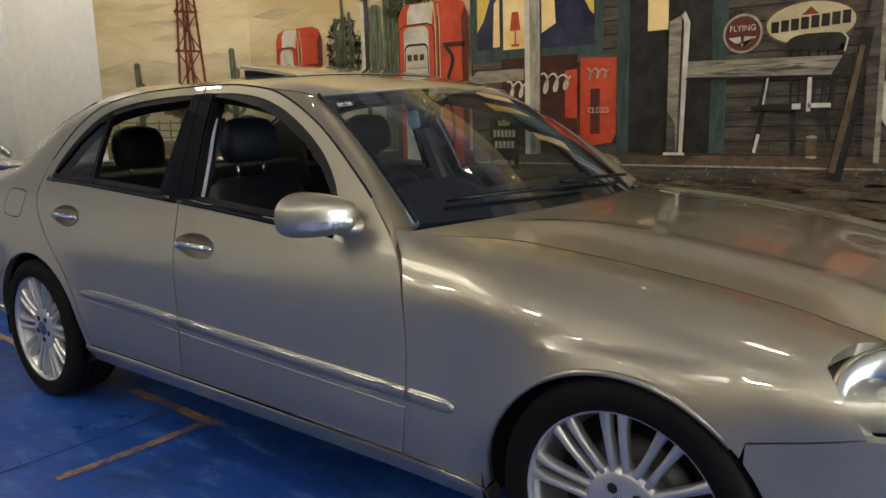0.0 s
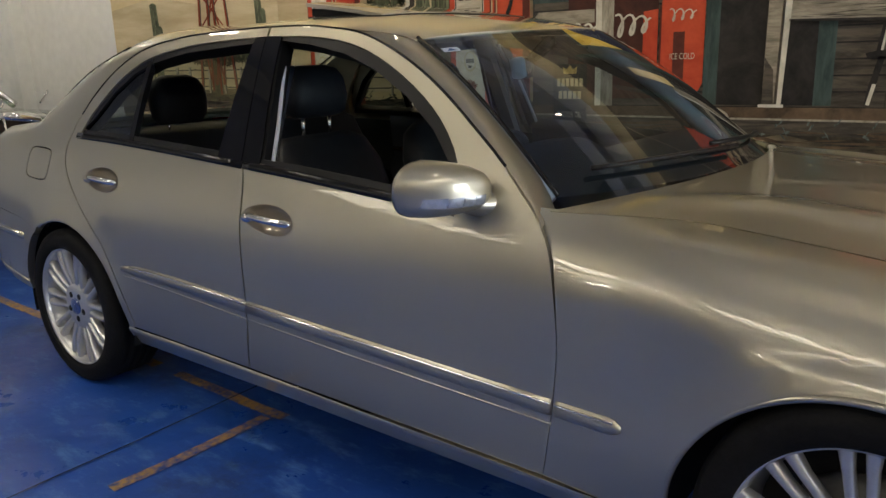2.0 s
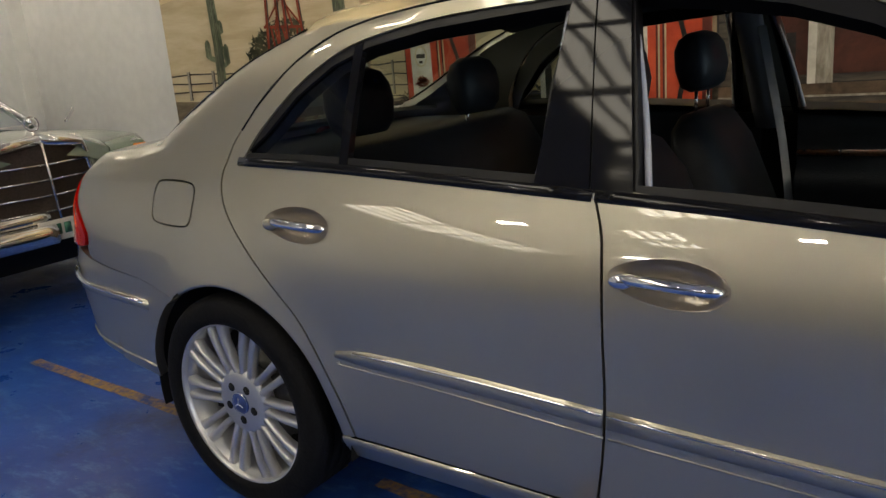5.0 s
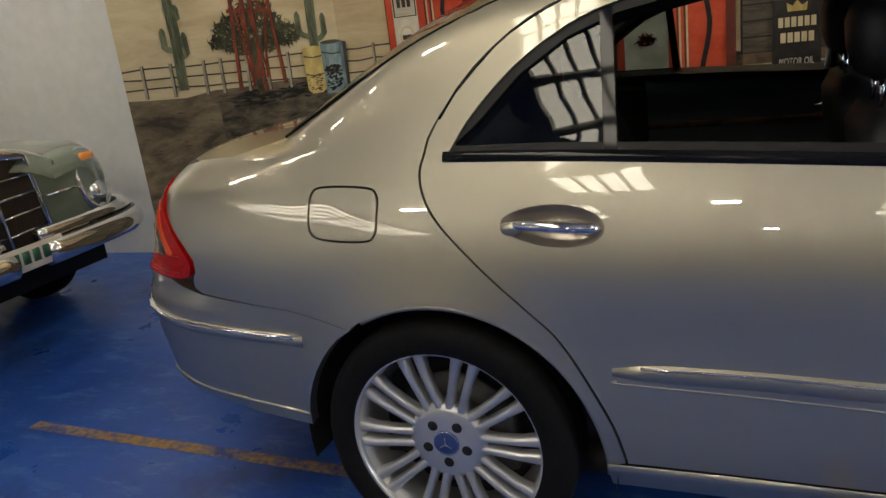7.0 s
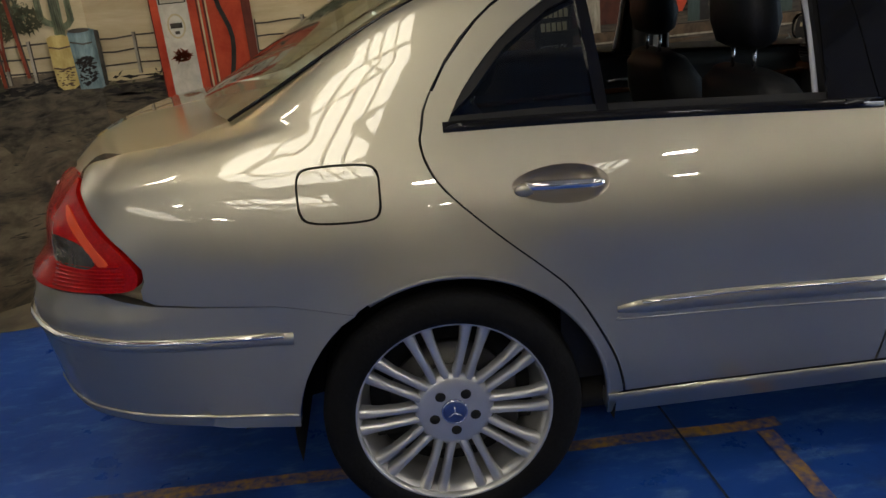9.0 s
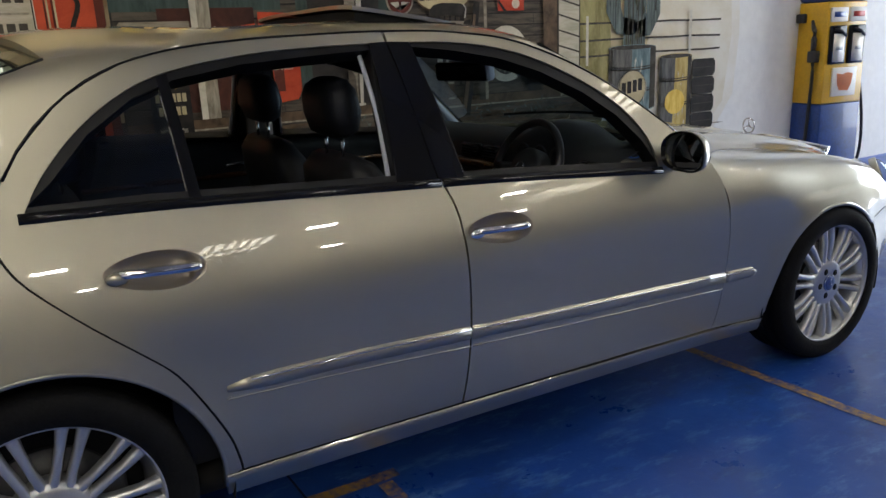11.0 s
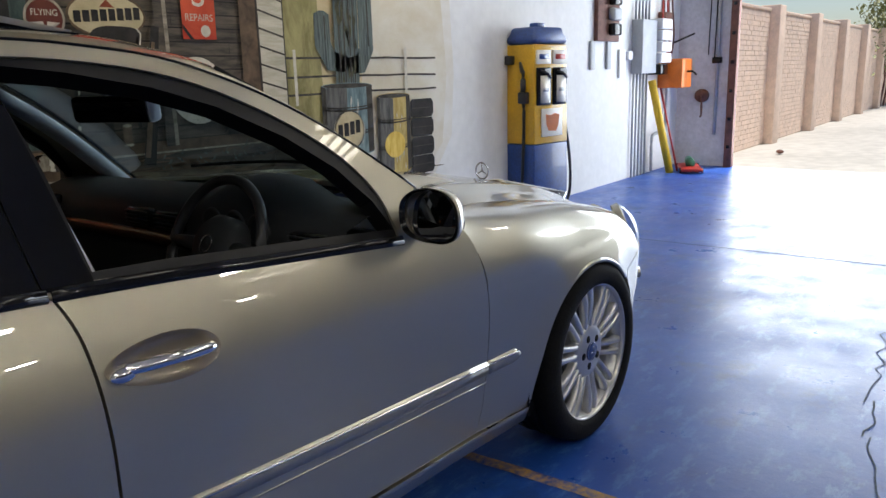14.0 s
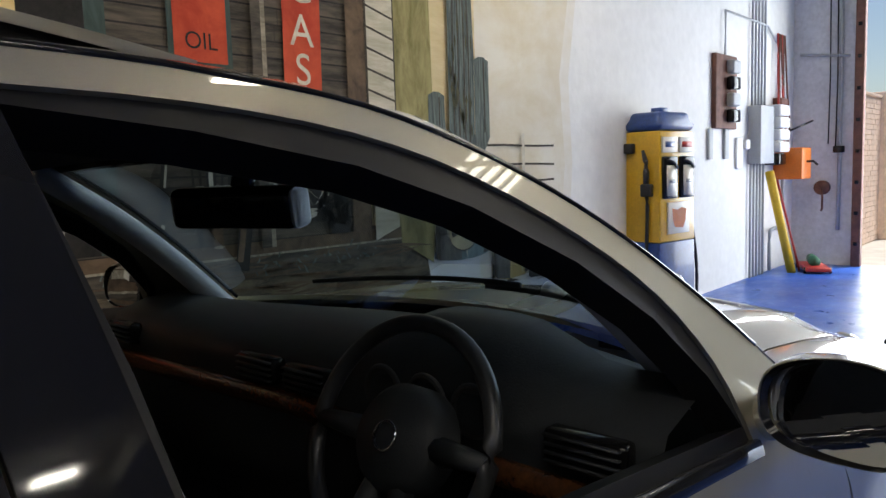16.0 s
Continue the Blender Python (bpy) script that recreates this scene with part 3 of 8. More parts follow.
def loft(a, b, crown=0.0, axis=(0, 0, 1)):
    """A sheet between two runs of points, a(u) and b(u)."""
    k = Vector(axis) * crown

    def fn(u, v):
        return tuple(Vector(a(u)) * (1 - v) + Vector(b(u)) * v + k * (4 * v * (1 - v)))
    return fn


def screen_edge(v):
    """Edge of the windscreen, from its foot to the roof."""
    p = [(2.115, -0.712, 0.926), (2.01, -0.690, 1.022), (1.89, -0.665, 1.125), (1.755, -0.632, 1.222), (1.60, -0.590, 1.314)]
    c = [spline([0, 0.25, 0.5, 0.75, 1], [q[i] for q in p])(v) for i in range(3)]
    return tuple(c)


def windscreen(v, q):
    e = screen_edge(v)
    c = 1 - q * q
    return (e[0] + c * (0.22 - 0.02 * v), q * abs(e[1]), e[2] + c * (0.035 - 0.010 * v))


def rear_edge(v):
    p = [(-0.455, -0.655, 1.055), (-0.33, -0.665, 1.118), (-0.19, -0.655, 1.192), (-0.03, -0.635, 1.268), (0.16, -0.60, 1.335)]
    return tuple(spline([0, 0.25, 0.5, 0.75, 1], [q[i] for q in p])(v) for i in range(3))


def rear_screen(v, q):
    e = rear_edge(v)
    c = 1 - q * q
    return (e[0] - c * (0.16 - 0.04 * v), q * abs(e[1]), e[2] + c * (0.02 + 0.046 * v))


# gap lines, as seen from the side
GAP_C = [(0.430, 0.314), (0.424, 0.35), (0.405, 0.42), (0.358, 0.52), (0.305, 0.61), (0.25, 0.668), (0.14, 0.767), (0.037, 0.87), (0.0, 0.93), (-0.011, 0.98), (-0.004, 1.01), (0.005, 1.048)]
RAIL_R = [(0.03, 1.092), (0.059, 1.131), (0.12, 1.195), (0.185, 1.253), (0.309, 1.315), (0.403, 1.340), (0.596, 1.360), (0.80, 1.368), (1.018, 1.371)]
GAP_B = [(1.022, 1.371), (1.048, 1.17), (1.072, 0.972), (1.087, 0.948), (1.108, 0.884), (1.117, 0.788), (1.121, 0.67), (1.120, 0.538), (1.109, 0.419), (1.090, 0.305)]
RAIL_F = [(1.03, 1.371), (1.25, 1.363), (1.445, 1.334), (1.598, 1.280), (1.772, 1.190), (1.925, 1.085), (2.03, 1.005)]
GAP_F = [(2.03, 1.005), (2.085, 0.957), (2.142, 0.903), (2.187, 0.835), (2.213, 0.73), (2.222, 0.62), (2.212, 0.49), (2.193, 0.36), (2.176, 0.281)]
WIN_R = [(0.055, 1.013), (0.104, 1.088), (0.20, 1.186), (0.312, 1.258), (0.422, 1.297), (0.602, 1.326), (0.79, 1.338), (0.985, 1.342), (0.972, 1.17), (0.958, 0.976), (0.6, 0.994), (0.3, 1.008)]
WIN_F = [(1.085, 1.342), (1.240, 1.335), (1.400, 1.312), (1.540, 1.268), (1.690, 1.193), (1.810, 1.108), (1.890, 1.008), (1.908, 0.907), (1.6, 0.932), (1.3, 0.954), (1.15, 0.966), (1.12, 1.15)]


gap_z = spline([1.25, 1.445, 1.598, 1.772, 1.925, 2.03, 2.085, 2.142, 2.187], [1.363, 1.334, 1.280, 1.190, 1.085, 1.005, 0.957, 0.903, 0.835])


def arc(cx, cz, r, a0, a1, n=22):
    return [(cx + r * math.cos(radians(a0 + (a1 - a0) * i / n)), cz + r * math.sin(radians(a0 + (a1 - a0) * i / n))) for i in range(n + 1)]


def shift(pts, dx):
    return [(x + dx, z) for x, z in pts]


def handle_oval(cx, cz, k=0.97):
    pts = []
    for i in range(36):
        a = 2 * math.pi * i / 36
        x = cx + 0.113 * k * math.cos(a)
        pts.append((x, cz + 0.043 * k * math.sin(a) * (1 + 0.15 * math.cos(a)) - 0.05 * (x - cx)))
    return pts


car = thing("saloon_car", CAR, "champagne metallic four-door saloon parked with its windows open", "car")
G = 0.003
for side in (False, True):
    out = (0, -1, 0)
    hand = dict(mirror=side)
    door_r = thing("rear_door")
    door_r.parent = car
    o = shift(curve2(GAP_C, 3), G) + shift(curve2(RAIL_R, 3), G * 0.5) + shift(curve2(GAP_B, 3), -G) + [(0.8, 0.310), (0.6, 0.313)]
    panel("door_skin", o, flank, PAINT, door_r, holes=[curve2(WIN_R[:8], 3) + WIN_R[8:], handle_oval(0.296, 0.862)], **hand)
    door_f = thing("front_door")
    door_f.parent = car
    o = shift(curve2(RAIL_F, 3), 0) + shift(curve2(GAP_F, 3)[1:], -G) + [(1.8, 0.290), (1.4, 0.299)] + shift(curve2(GAP_B, 3)[::-1], G)[:-1]
    panel("door_skin", o, flank, PAINT, door_f, holes=[curve2(WIN_F[:8], 3) + WIN_F[8:], handle_oval(1.241, 0.812)], **hand)
    # quarter panel with the rear pillar
    up = [(0.03, 1.096), (0.059, 1.135), (0.12, 1.199), (0.185, 1.257), (0.25, 1.294), (0.309, 1.319), (0.403, 1.342), (0.50, 1.353), (0.56, 1.360)]
    o = shift(curve2(GAP_C, 3), -G) + up + [(0.56, 1.366)] + [(x, edge_z(x)) for x in (0.45, 0.38, 0.30, 0.23, 0.16, 0.1, 0.03, -0.03, -0.11, -0.19, -0.26, -0.33, -0.39, -0.45)]
    o += [(-0.6, 1.025), (-0.75, 1.018), (-0.9, 1.0), (-0.98, 0.985), (-0.93, 0.972), (-0.89, 0.945), (-0.80, 0.880), (-0.72, 0.815), (-0.685, 0.777), (-0.685, 0.748), (-0.70, 0.727), (-0.70, 0.703), (-0.67, 0.69), (-0.385, 0.66), (-0.205, 0.62)]
    o += arc(0.008, 0.302, 0.386, 122, 0)
    panel("quarter_panel", o, flank, PAINT, car, du=0.025, dv=0.02, thick=0.03, holes=[curve2([(-0.305, 0.90), (-0.298, 0.945), (-0.26, 0.957), (-0.15, 0.953), (-0.115, 0.935), (-0.113, 0.89), (-0.118, 0.845), (-0.15, 0.829), (-0.255, 0.833), (-0.298, 0.85)], 4, True)], **hand)
    panel("fuel_flap", curve2([(-0.300, 0.90), (-0.293, 0.941), (-0.26, 0.952), (-0.15, 0.948), (-0.120, 0.931), (-0.118, 0.89), (-0.123, 0.849), (-0.15, 0.834), (-0.255, 0.838), (-0.293, 0.854)], 4, True), flank, PAINT, car, **hand)
    # front wing
    gf = [(x + (G if z > 0.71 else -0.0005), wing_w(z, x)) for x, z in curve2(GAP_F, 3) if z < shoulder_z(x) - 0.012]
    top = [(2.30, 0.985), (2.6, 0.985), (2.9, 0.985), (3.2, 0.985), (3.43, 0.985), (3.385, 0.935), (3.34, 0.89)]
    lamp = [(3.315, 0.85), (3.282, 0.79), (3.270, 0.745), (3.282, 0.70), (3.318, 0.64), (3.345, 0.60)]
    o = [(2.12, 0.985)] + gf + [(2.30, 0.270), (2.46, 0.256)] + arc(2.835, 0.29, 0.366, 184, 40) + [(3.125, 0.56), (3.25, 0.582)] + lamp[::-1] + top[::-1]
    panel("front_wing", o, fender, PAINT, car, du=0.035, dv=0.02, thick=0.03, **hand)
    panel("scuttle_corner", [(2.03, 0.80), (2.40, 0.90), (2.40, 0.999), (2.10, 0.999), (2.03, 0.95)], fender, PAINT, car, dv=0.03, thick=0, lift=-0.007, **hand)
    # sill
    def skirt(s, z):
        p = flank(s, z)
        top = 0.318 - 0.0265 * max(0, s - 0.43) / 1.75 - 0.02 * smooth01(2.1, 2.5, s)
        return (p[0], p[1] - 0.007 * smooth01(top - 0.005, top - 0.012, z) + 0.35 * max(0, top - 0.025 - z), z)
    panel("sill", [(0.392, 0.240), (1.2, 0.232), (2.1, 0.212), (2.47, 0.198), (2.462, 0.256), (2.3, 0.270), (1.8, 0.285), (1.2, 0.298), (0.7, 0.307), (0.388, 0.310)], skirt, PAINT, car, dv=0.008, du=0.2, thick=0.05, **hand)
    panel("inner_shell", [(-0.5, 0.62), (-0.2, 0.62)] + arc(0.01, 0.30, 0.40, 122, 0) + [(0.41, 0.2), (2.45, 0.2)] + arc(2.835, 0.29, 0.39, 178, 60) + [(3.2, 0.72), (2.2, 0.86), (1.9, 0.88), (1.1, 0.93), (0.1, 0.98), (-0.5, 0.96)], flank, DARK, car, du=0.2, dv=0.1, thick=0, lift=-0.05, **hand)
    # wheel arch edges
    for cx, cz, r, a0, a1 in ((0.008, 0.302, 0.386, 118, -4), (2.835, 0.29, 0.366, 182, 44)):
        bm = bmesh.new()
        pts = arc(cx, cz, r - 0.003, a0, a1, 30)
        tube(bm, [Vector(flank(x, max(z, 0.21))) + Vector((0, 0.007, 0)) for x, z in pts], 0.008, 10)
        part("arch_lip", mirrored(bm) if side else bm, PAINT, car)
        bm = bmesh.new()
        lathe(bm, [(r + 0.015, -0.88), (r + 0.015, -0.55), (0.05, -0.55)], 28, "y", radians(-10), radians(190))
        bmesh.ops.translate(bm, vec=(cx, 0, cz), verts=bm.verts[:])
        part("wheel_housing", mirrored(bm) if side else bm, DARK, car)
    # body-coloured windscreen pillar and roof edge
    def door_line(u):
        x = 1.42 + (2.16 - 1.42) * u
        return flank(x, gap_z(x) + 0.004)
    pil = loft(door_line, lambda u: (screen_edge(1 - u)[0], screen_edge(1 - u)[1], screen_edge(1 - u)[2] - 0.03 * smooth01(0.93, 1.0, u)), 0.012, (0.3, -0.6, 0.7))
    panel("windscreen_pillar", [(0.03, 0), (1.0, 0), (1.0, 0.95), (0.03, 0.95)], pil, PAINT, car, du=0.08, dv=0.2, thick=0.02, **hand)
    bm = bmesh.new()
    tube(bm, [Vector(flank(x, (rail_z(x) if x < 1.25 else gap_z(x)) + 0.0015)) + Vector((0, 0.0015, 0)) for x in [0.03 + 0.04 * i for i in range(51)]], 0.0042, 6)
    part("door_seal", mirrored(bm) if side else bm, BLACK, car)
    panel("lamp_bowl", [(3.20, 0.60), (3.20, 0.90), (3.30, 0.985), (3.75, 0.985), (3.95, 0.9), (3.95, 0.60)], fender, PAINT, car, dv=0.03, thick=0, lift=-0.055, **hand)
    # glass
    panel("quarter_glass", curve2(WIN_R[:5], 3)[:-1] + [(0.395, 1.29), (0.405, 1.0), (0.3, 1.005)], flank, QUARTER_GLASS, car, thick=0, lift=-0.014, **hand)
    # black window surrounds
    def ring(pts, name, par, deep=False):
        c = Vector((sum(p[0] for p in pts) / len(pts), sum(p[1] for p in pts) / len(pts)))
        inner = []
        n = len(pts)
        for i in range(n):
            a, p, b = Vector(pts[i - 1]), Vector(pts[i]), Vector(pts[(i + 1) % n])
            d = (b - a).normalized()
            nn = Vector((-d.y, d.x))
            if nn.dot(c - p) < 0:
                nn = -nn
            inner.append(tuple(p + nn * (0.02 + 0.012 * smooth01(0.97, 1.08, p.y) * smooth01(1.2, 1.5, p.x) * (1 if deep else 0))))
        outer = [tuple(Vector(p) + (Vector(p) - c).normalized() * 0.006) for p in pts]
        panel(name, outer, flank, SEALRUBBER, par, holes=[inner], thick=0.05, lift=-0.006, **hand)
    ring(WIN_R, "window_surround", door_r)
    ring(WIN_F, "window_surround", door_f, True)
    # black centre pillar faces and belt seals
    panel("pillar_face", [(0.948, 0.966), (0.962, 1.17), (0.972, 1.341), (1.0235, 1.343), (1.0468, 1.17), (1.0705, 0.966)], flank, BLACK, door_r, lift=0.002, thick=0.006, **hand)
    panel("pillar_face", [(1.0275, 1.343), (1.098, 1.340), (1.130, 1.15), (1.16, 0.958), (1.0745, 0.962), (1.0502, 1.17)], flank, BLACK, door_f, lift=0.002, thick=0.006, **hand)
    panel("divider_bar", [(0.388, 1.286), (0.414, 1.292), (0.432, 1.0), (0.404, 1.0)], flank, BLACK, door_r, lift=-0.004, thick=0.02, **hand)
    for pts, par in (([(0.045, 1.008), (0.3, 1.0), (0.6, 0.985), (1.078, 0.957)], door_r), ([(1.086, 0.957), (1.3, 0.944), (1.6, 0.921), (1.915, 0.896)], door_f)):
        bm = bmesh.new()
        strip(bm, curve2(pts, 5), 0.0125, flank, 0.007)
        part("belt_seal", mirrored(bm) if side else bm, BLACK, par)
    # side mouldings
    def line(pts, n=5):
        return curve2(pts, n)
    for pts, par in (([(0.412, 0.545), (0.72, 0.541), (1.115, 0.522)], door_r), ([(1.125, 0.522), (1.62, 0.498), (2.205, 0.473)], door_f), ([(2.218, 0.472), (2.30, 0.469), (2.377, 0.466)], car)):
        ln = line(pts)
        w = [0.022] * len(ln)
        if par is door_r:
            w[0], w[1] = 0.008, 0.018
        if par is car:
            w[-1], w[-2] = 0.008, 0.018
        bm = bmesh.new()
        strip(bm, ln, w, flank, 0.009)
        mo = part("side_moulding", mirrored(bm) if side else bm, PAINT, par)
        bm = bmesh.new()
        strip(bm, [(x, z + 0.013) for x, z in ln][(1 if par is door_r else 0):(-1 if par is car else None)], 0.0036, flank, 0.0115)
        part("chrome_insert", mirrored(bm) if side else bm, CHROME, mo, "bright chrome strip")
    for pts, par in (([(0.420, 0.525), (0.435, 0.516), (0.72, 0.504), (1.115, 0.480)], door_r), ([(1.125, 0.480), (1.62, 0.455), (2.205, 0.430)], door_f)):
        bm = bmesh.new()
        strip(bm, curve2(pts, 5), 0.0026, flank, 0.0022)
        part("lower_crease", mirrored(bm) if side else bm, PAINT, par)
    # rear bumper half and its chrome line
    sb = [s_of(-0.205), s_of(-0.385), s_of(-0.67), s_of(-0.73), s_of(-0.78)]
    o = [(-0.376, 0.335)] + arc(0.008, 0.302, 0.386, 173, 124, 8) + [(sb[0], 0.6185), (sb[1], 0.6585), (sb[2], 0.6885), (sb[3], 0.702), (sb[4], 0.72), (-1.2, 0.72), (-1.75, 0.72), (-1.75, 0.41), (-1.1, 0.40), (-0.9, 0.385), (-0.6, 0.355)]
    def bumper(s, z):
        p = Vector(flank(s, z))
        k = 0.014 * smooth01(-0.45, -0.75, s) * smooth01(0.70, 0.64, z) * smooth01(0.40, 0.60, z)
        return tuple(p + Vector((-k if s < -1 else -k * 0.5, -k * 0.6, 0)))
    rb = panel("rear_bumper", o, bumper, PAINT, car, dv=0.03, thick=0.03, **hand)
    bm = bmesh.new()
    strip(bm, [(s_of(-0.355) - i * 0.09, 0.576 + 0.004 * i) for i in range(15)], 0.016, bumper, 0.010)
    bmo = part("bumper_moulding", mirrored(bm) if side else bm, PAINT, rb)
    bm = bmesh.new()
    strip(bm, [(s_of(-0.375) - i * 0.09, 0.586 + 0.004 * i) for i in range(15)], 0.005, bumper, 0.014)
    part("chrome_insert", mirrored(bm) if side else bm, CHROME, bmo, "bright chrome strip")
    bm = bmesh.new()
    strip(bm, [(s_of(-0.375) - i * 0.09, 0.372 + 0.006 * i) for i in range(14)], 0.004, bumper, 0.005)
    part("bumper_crease", mirrored(bm) if side else bm, PAINT, rb)
    # front bumper half
    o = arc(2.835, 0.29, 0.366, 38, -8, 8)[::-1] + [(3.125, 0.5565), (3.25, 0.5785), (3.335, 0.5965), (3.6, 0.60), (4.34, 0.60), (4.34, 0.2), (3.6, 0.2)]
    fb = panel("front_bumper", o, flank, PAINT, car, dv=0.03, thick=0.03, **hand)
    bm = bmesh.new()
    strip(bm, [(3.42 + i * 0.07, 0.47) for i in range(12)], 0.018, flank, 0.012)
    part("bumper_moulding", mirrored(bm) if side else bm, PAINT, fb)

panel("bonnet", [(2.15, -1), (2.15, 1), (3.44, 1), (3.52, 0.8), (3.57, 0.45), (3.57, -0.45), (3.52, -0.8), (3.44, -1)], lambda s, q: bonnet(s, q * 0.992), PAINT, car, du=0.05, dv=0.04, out=(0, 0, 1))
panel("roof", [(0.16, -1), (0.16, 1), (1.60, 1), (1.60, -1)], roof, PAINT, car, du=0.06, dv=0.05, out=(0, 0, 1), thick=0.02)
panel("windscreen", [(-0.16, -1), (-0.16, 1), (1, 1), (1, -1)], windscreen, SCREEN_GLASS, car, du=0.04, dv=0.05, out=(1, 0, 1), thick=0)
panel("rear_window", [(0, -1), (0, 1), (1, 1), (1, -1)], rear_screen, GLASS, car, du=0.05, dv=0.05, out=(-1, 0, 1), thick=0)


def boot(s, q):
    e = flank(s, 1.016 if s > -0.84 else 1.016 - 0.043 * ((-0.84 - s) / 0.18) ** 2)
    c = 1 - abs(q) ** 2.6
    return (e[0] - c * 0.13 * smooth01(-0.4, -1.0, s), -q * abs(e[1]), e[2] + c * (0.026 - 0.018 * smooth01(-0.5, -1.0, s)))


panel("boot_lid", [(-0.40, -1), (-0.40, 1), (-1.02, 1), (-1.02, -1)], lambda s, q: boot(s, q * 0.99), PAINT, car, du=0.04, dv=0.05, out=(0, 0, 1))
panel("boot_face", [(-1.0, 0.74), (-1.75, 0.74), (-1.75, 0.975), (-1.0, 0.975)], flank, PAINT, car, thick=0.02)
panel("boot_face", [(-1.0, 0.74), (-1.75, 0.74), (-1.75, 0.975), (-1.0, 0.975)], flank, PAINT, car, thick=0.02, mirror=True)


# ---- saloon: wheels, lamps, mirrors, handles ----
CAPBLUE = material("cap_blue", (0.03, 0.06, 0.22), 0.3, 0, 0.5)
STEEL = material("brake_steel", (0.10, 0.098, 0.095), 0.5, 0.9, var=0.2, scale=25)


def spoke_bm(a, bm):
    """One slim spoke leaning by half its pair's gap."""
    pts = []
    for r, y, w, off in ((0.080, -0.079, 0.0115, 0.0160), (0.13, -0.086, 0.0098, 0.0170), (0.185, -0.090, 0.0105, 0.0200), (0.237, -0.086, 0.0150, 0.0235)):
        pts.append((r, y, w, off))
    for sgn in (-1, 1):
        rows = []
        for r, y, w, off in pts:
            row = []
            for k, dy in ((-1, 0.024), (-1, 0.003), (-0.55, -0.004), (0.55, -0.004), (1, 0.003), (1, 0.024)):
                t = off * sgn + w * k
                row.append(bm.verts.new((r * math.cos(a) - t * math.sin(a), y + dy, r * math.sin(a) + t * math.cos(a))))
            rows.append(row)
        for p, q in zip(rows, rows[1:]):
            for k in range(5):
                bm.faces.new((p[k], p[k + 1], q[k + 1], q[k]))
    return bm


def make_wheel(m):
    w = thing("wheel")
    w.parent = car
    w.matrix_basis = m
    bm = bmesh.new()
    prof = [(0.238, -0.098), (0.246, -0.110), (0.262, -0.114), (0.285, -0.115), (0.303, -0.110), (0.314, -0.101), (0.3195, -0.09)]
    for g in (-0.06, -0.02, 0.02, 0.06):
        prof += [(0.322, g - 0.016), (0.322, g + 0.012), (0.315, g + 0.0125), (0.315, g + 0.0155)]
    prof += [(0.3195, 0.09), (0.303, 0.114), (0.262, 0.119), (0.238, 0.1)]
    lathe(bm, prof, 72)
    part("tyre", bm, RUBBER, w, "black low-profile tyre")
    bm = bmesh.new()
    lathe(bm, [(0.236, -0.088), (0.2375, -0.101), (0.243, -0.106), (0.247, -0.102), (0.2445, -0.09), (0.236, -0.085), (0.228, -0.06), (0.215, -0.03), (0.208, 0.03), (0.222, 0.07), (0.24, 0.1)], 72)
    rim = part("rim", bm, ALLOY, w, "silver ten double-spoke alloy rim")
    for i in range(10):
        bm = spoke_bm(radians(36 * i), bmesh.new())
        bmesh.ops.recalc_face_normals(bm, faces=bm.faces[:])
        part("spoke", bm, ALLOY, rim)
    bm = bmesh.new()
    lathe(bm, [(0.033, -0.090), (0.062, -0.090), (0.084, -0.087), (0.097, -0.081), (0.101, -0.071), (0.1, -0.03)], 60)
    part("hub", bm, ALLOY, rim)
    bm = bmesh.new()
    lathe(bm, [(0.0001, -0.098), (0.02, -0.0975), (0.029, -0.095), (0.0335, -0.089), (0.034, -0.079)], 36)
    cap = part("centre_cap", bm, CAPBLUE, rim, "blue hub cap with a bright ring")
    bm = bmesh.new()
    lathe(bm, [(0.0295, -0.0952), (0.0312, -0.0965), (0.0328, -0.0945)], 36)
    for i in range(3):
        a = radians(90 + 120 * i)
        box(bm, 0.0, 0.018, -0.0995, -0.0972, -0.0014, 0.0014, m=Matrix.Rotation(-a, 4, "Y"))
    part("badge", bm, CHROME, rim)
    for i in range(5):
        a = radians(90 + 72 * i + 36)
        bm = bmesh.new()
        lathe(bm, [(0.0135, -0.0895), (0.0125, -0.0912), (0.0001, -0.0914)], 16)
        bmesh.ops.translate(bm, vec=(0.0535 * math.cos(a), 0, 0.0535 * math.sin(a)), verts=bm.verts[:])
        part("wheel_bolt", bm, DARK, rim)
    bm = bmesh.new()
    lathe(bm, [(0.06, -0.02), (0.155, -0.02), (0.155, 0.0), (0.06, 0.0)], 40)
    part("brake_disc", bm, STEEL, w)
    part("brake_caliper", boxbm(0.09, 0.165, -0.05, 0.02, -0.09, 0.09, bevel=0.015), STEEL, w)
    bm = bmesh.new()
    lathe(bm, [(0.21, 0.02), (0.0001, 0.025)], 30)
    part("backing_plate", bm, DARK, w)


for wx in (0.0, 2.854):
    make_wheel(pose(wx, -0.797, 0.322, 0, 12 if wx else 0, 0))
    make_wheel(pose(wx, 0.797, 0.322, 0, 5, 180))


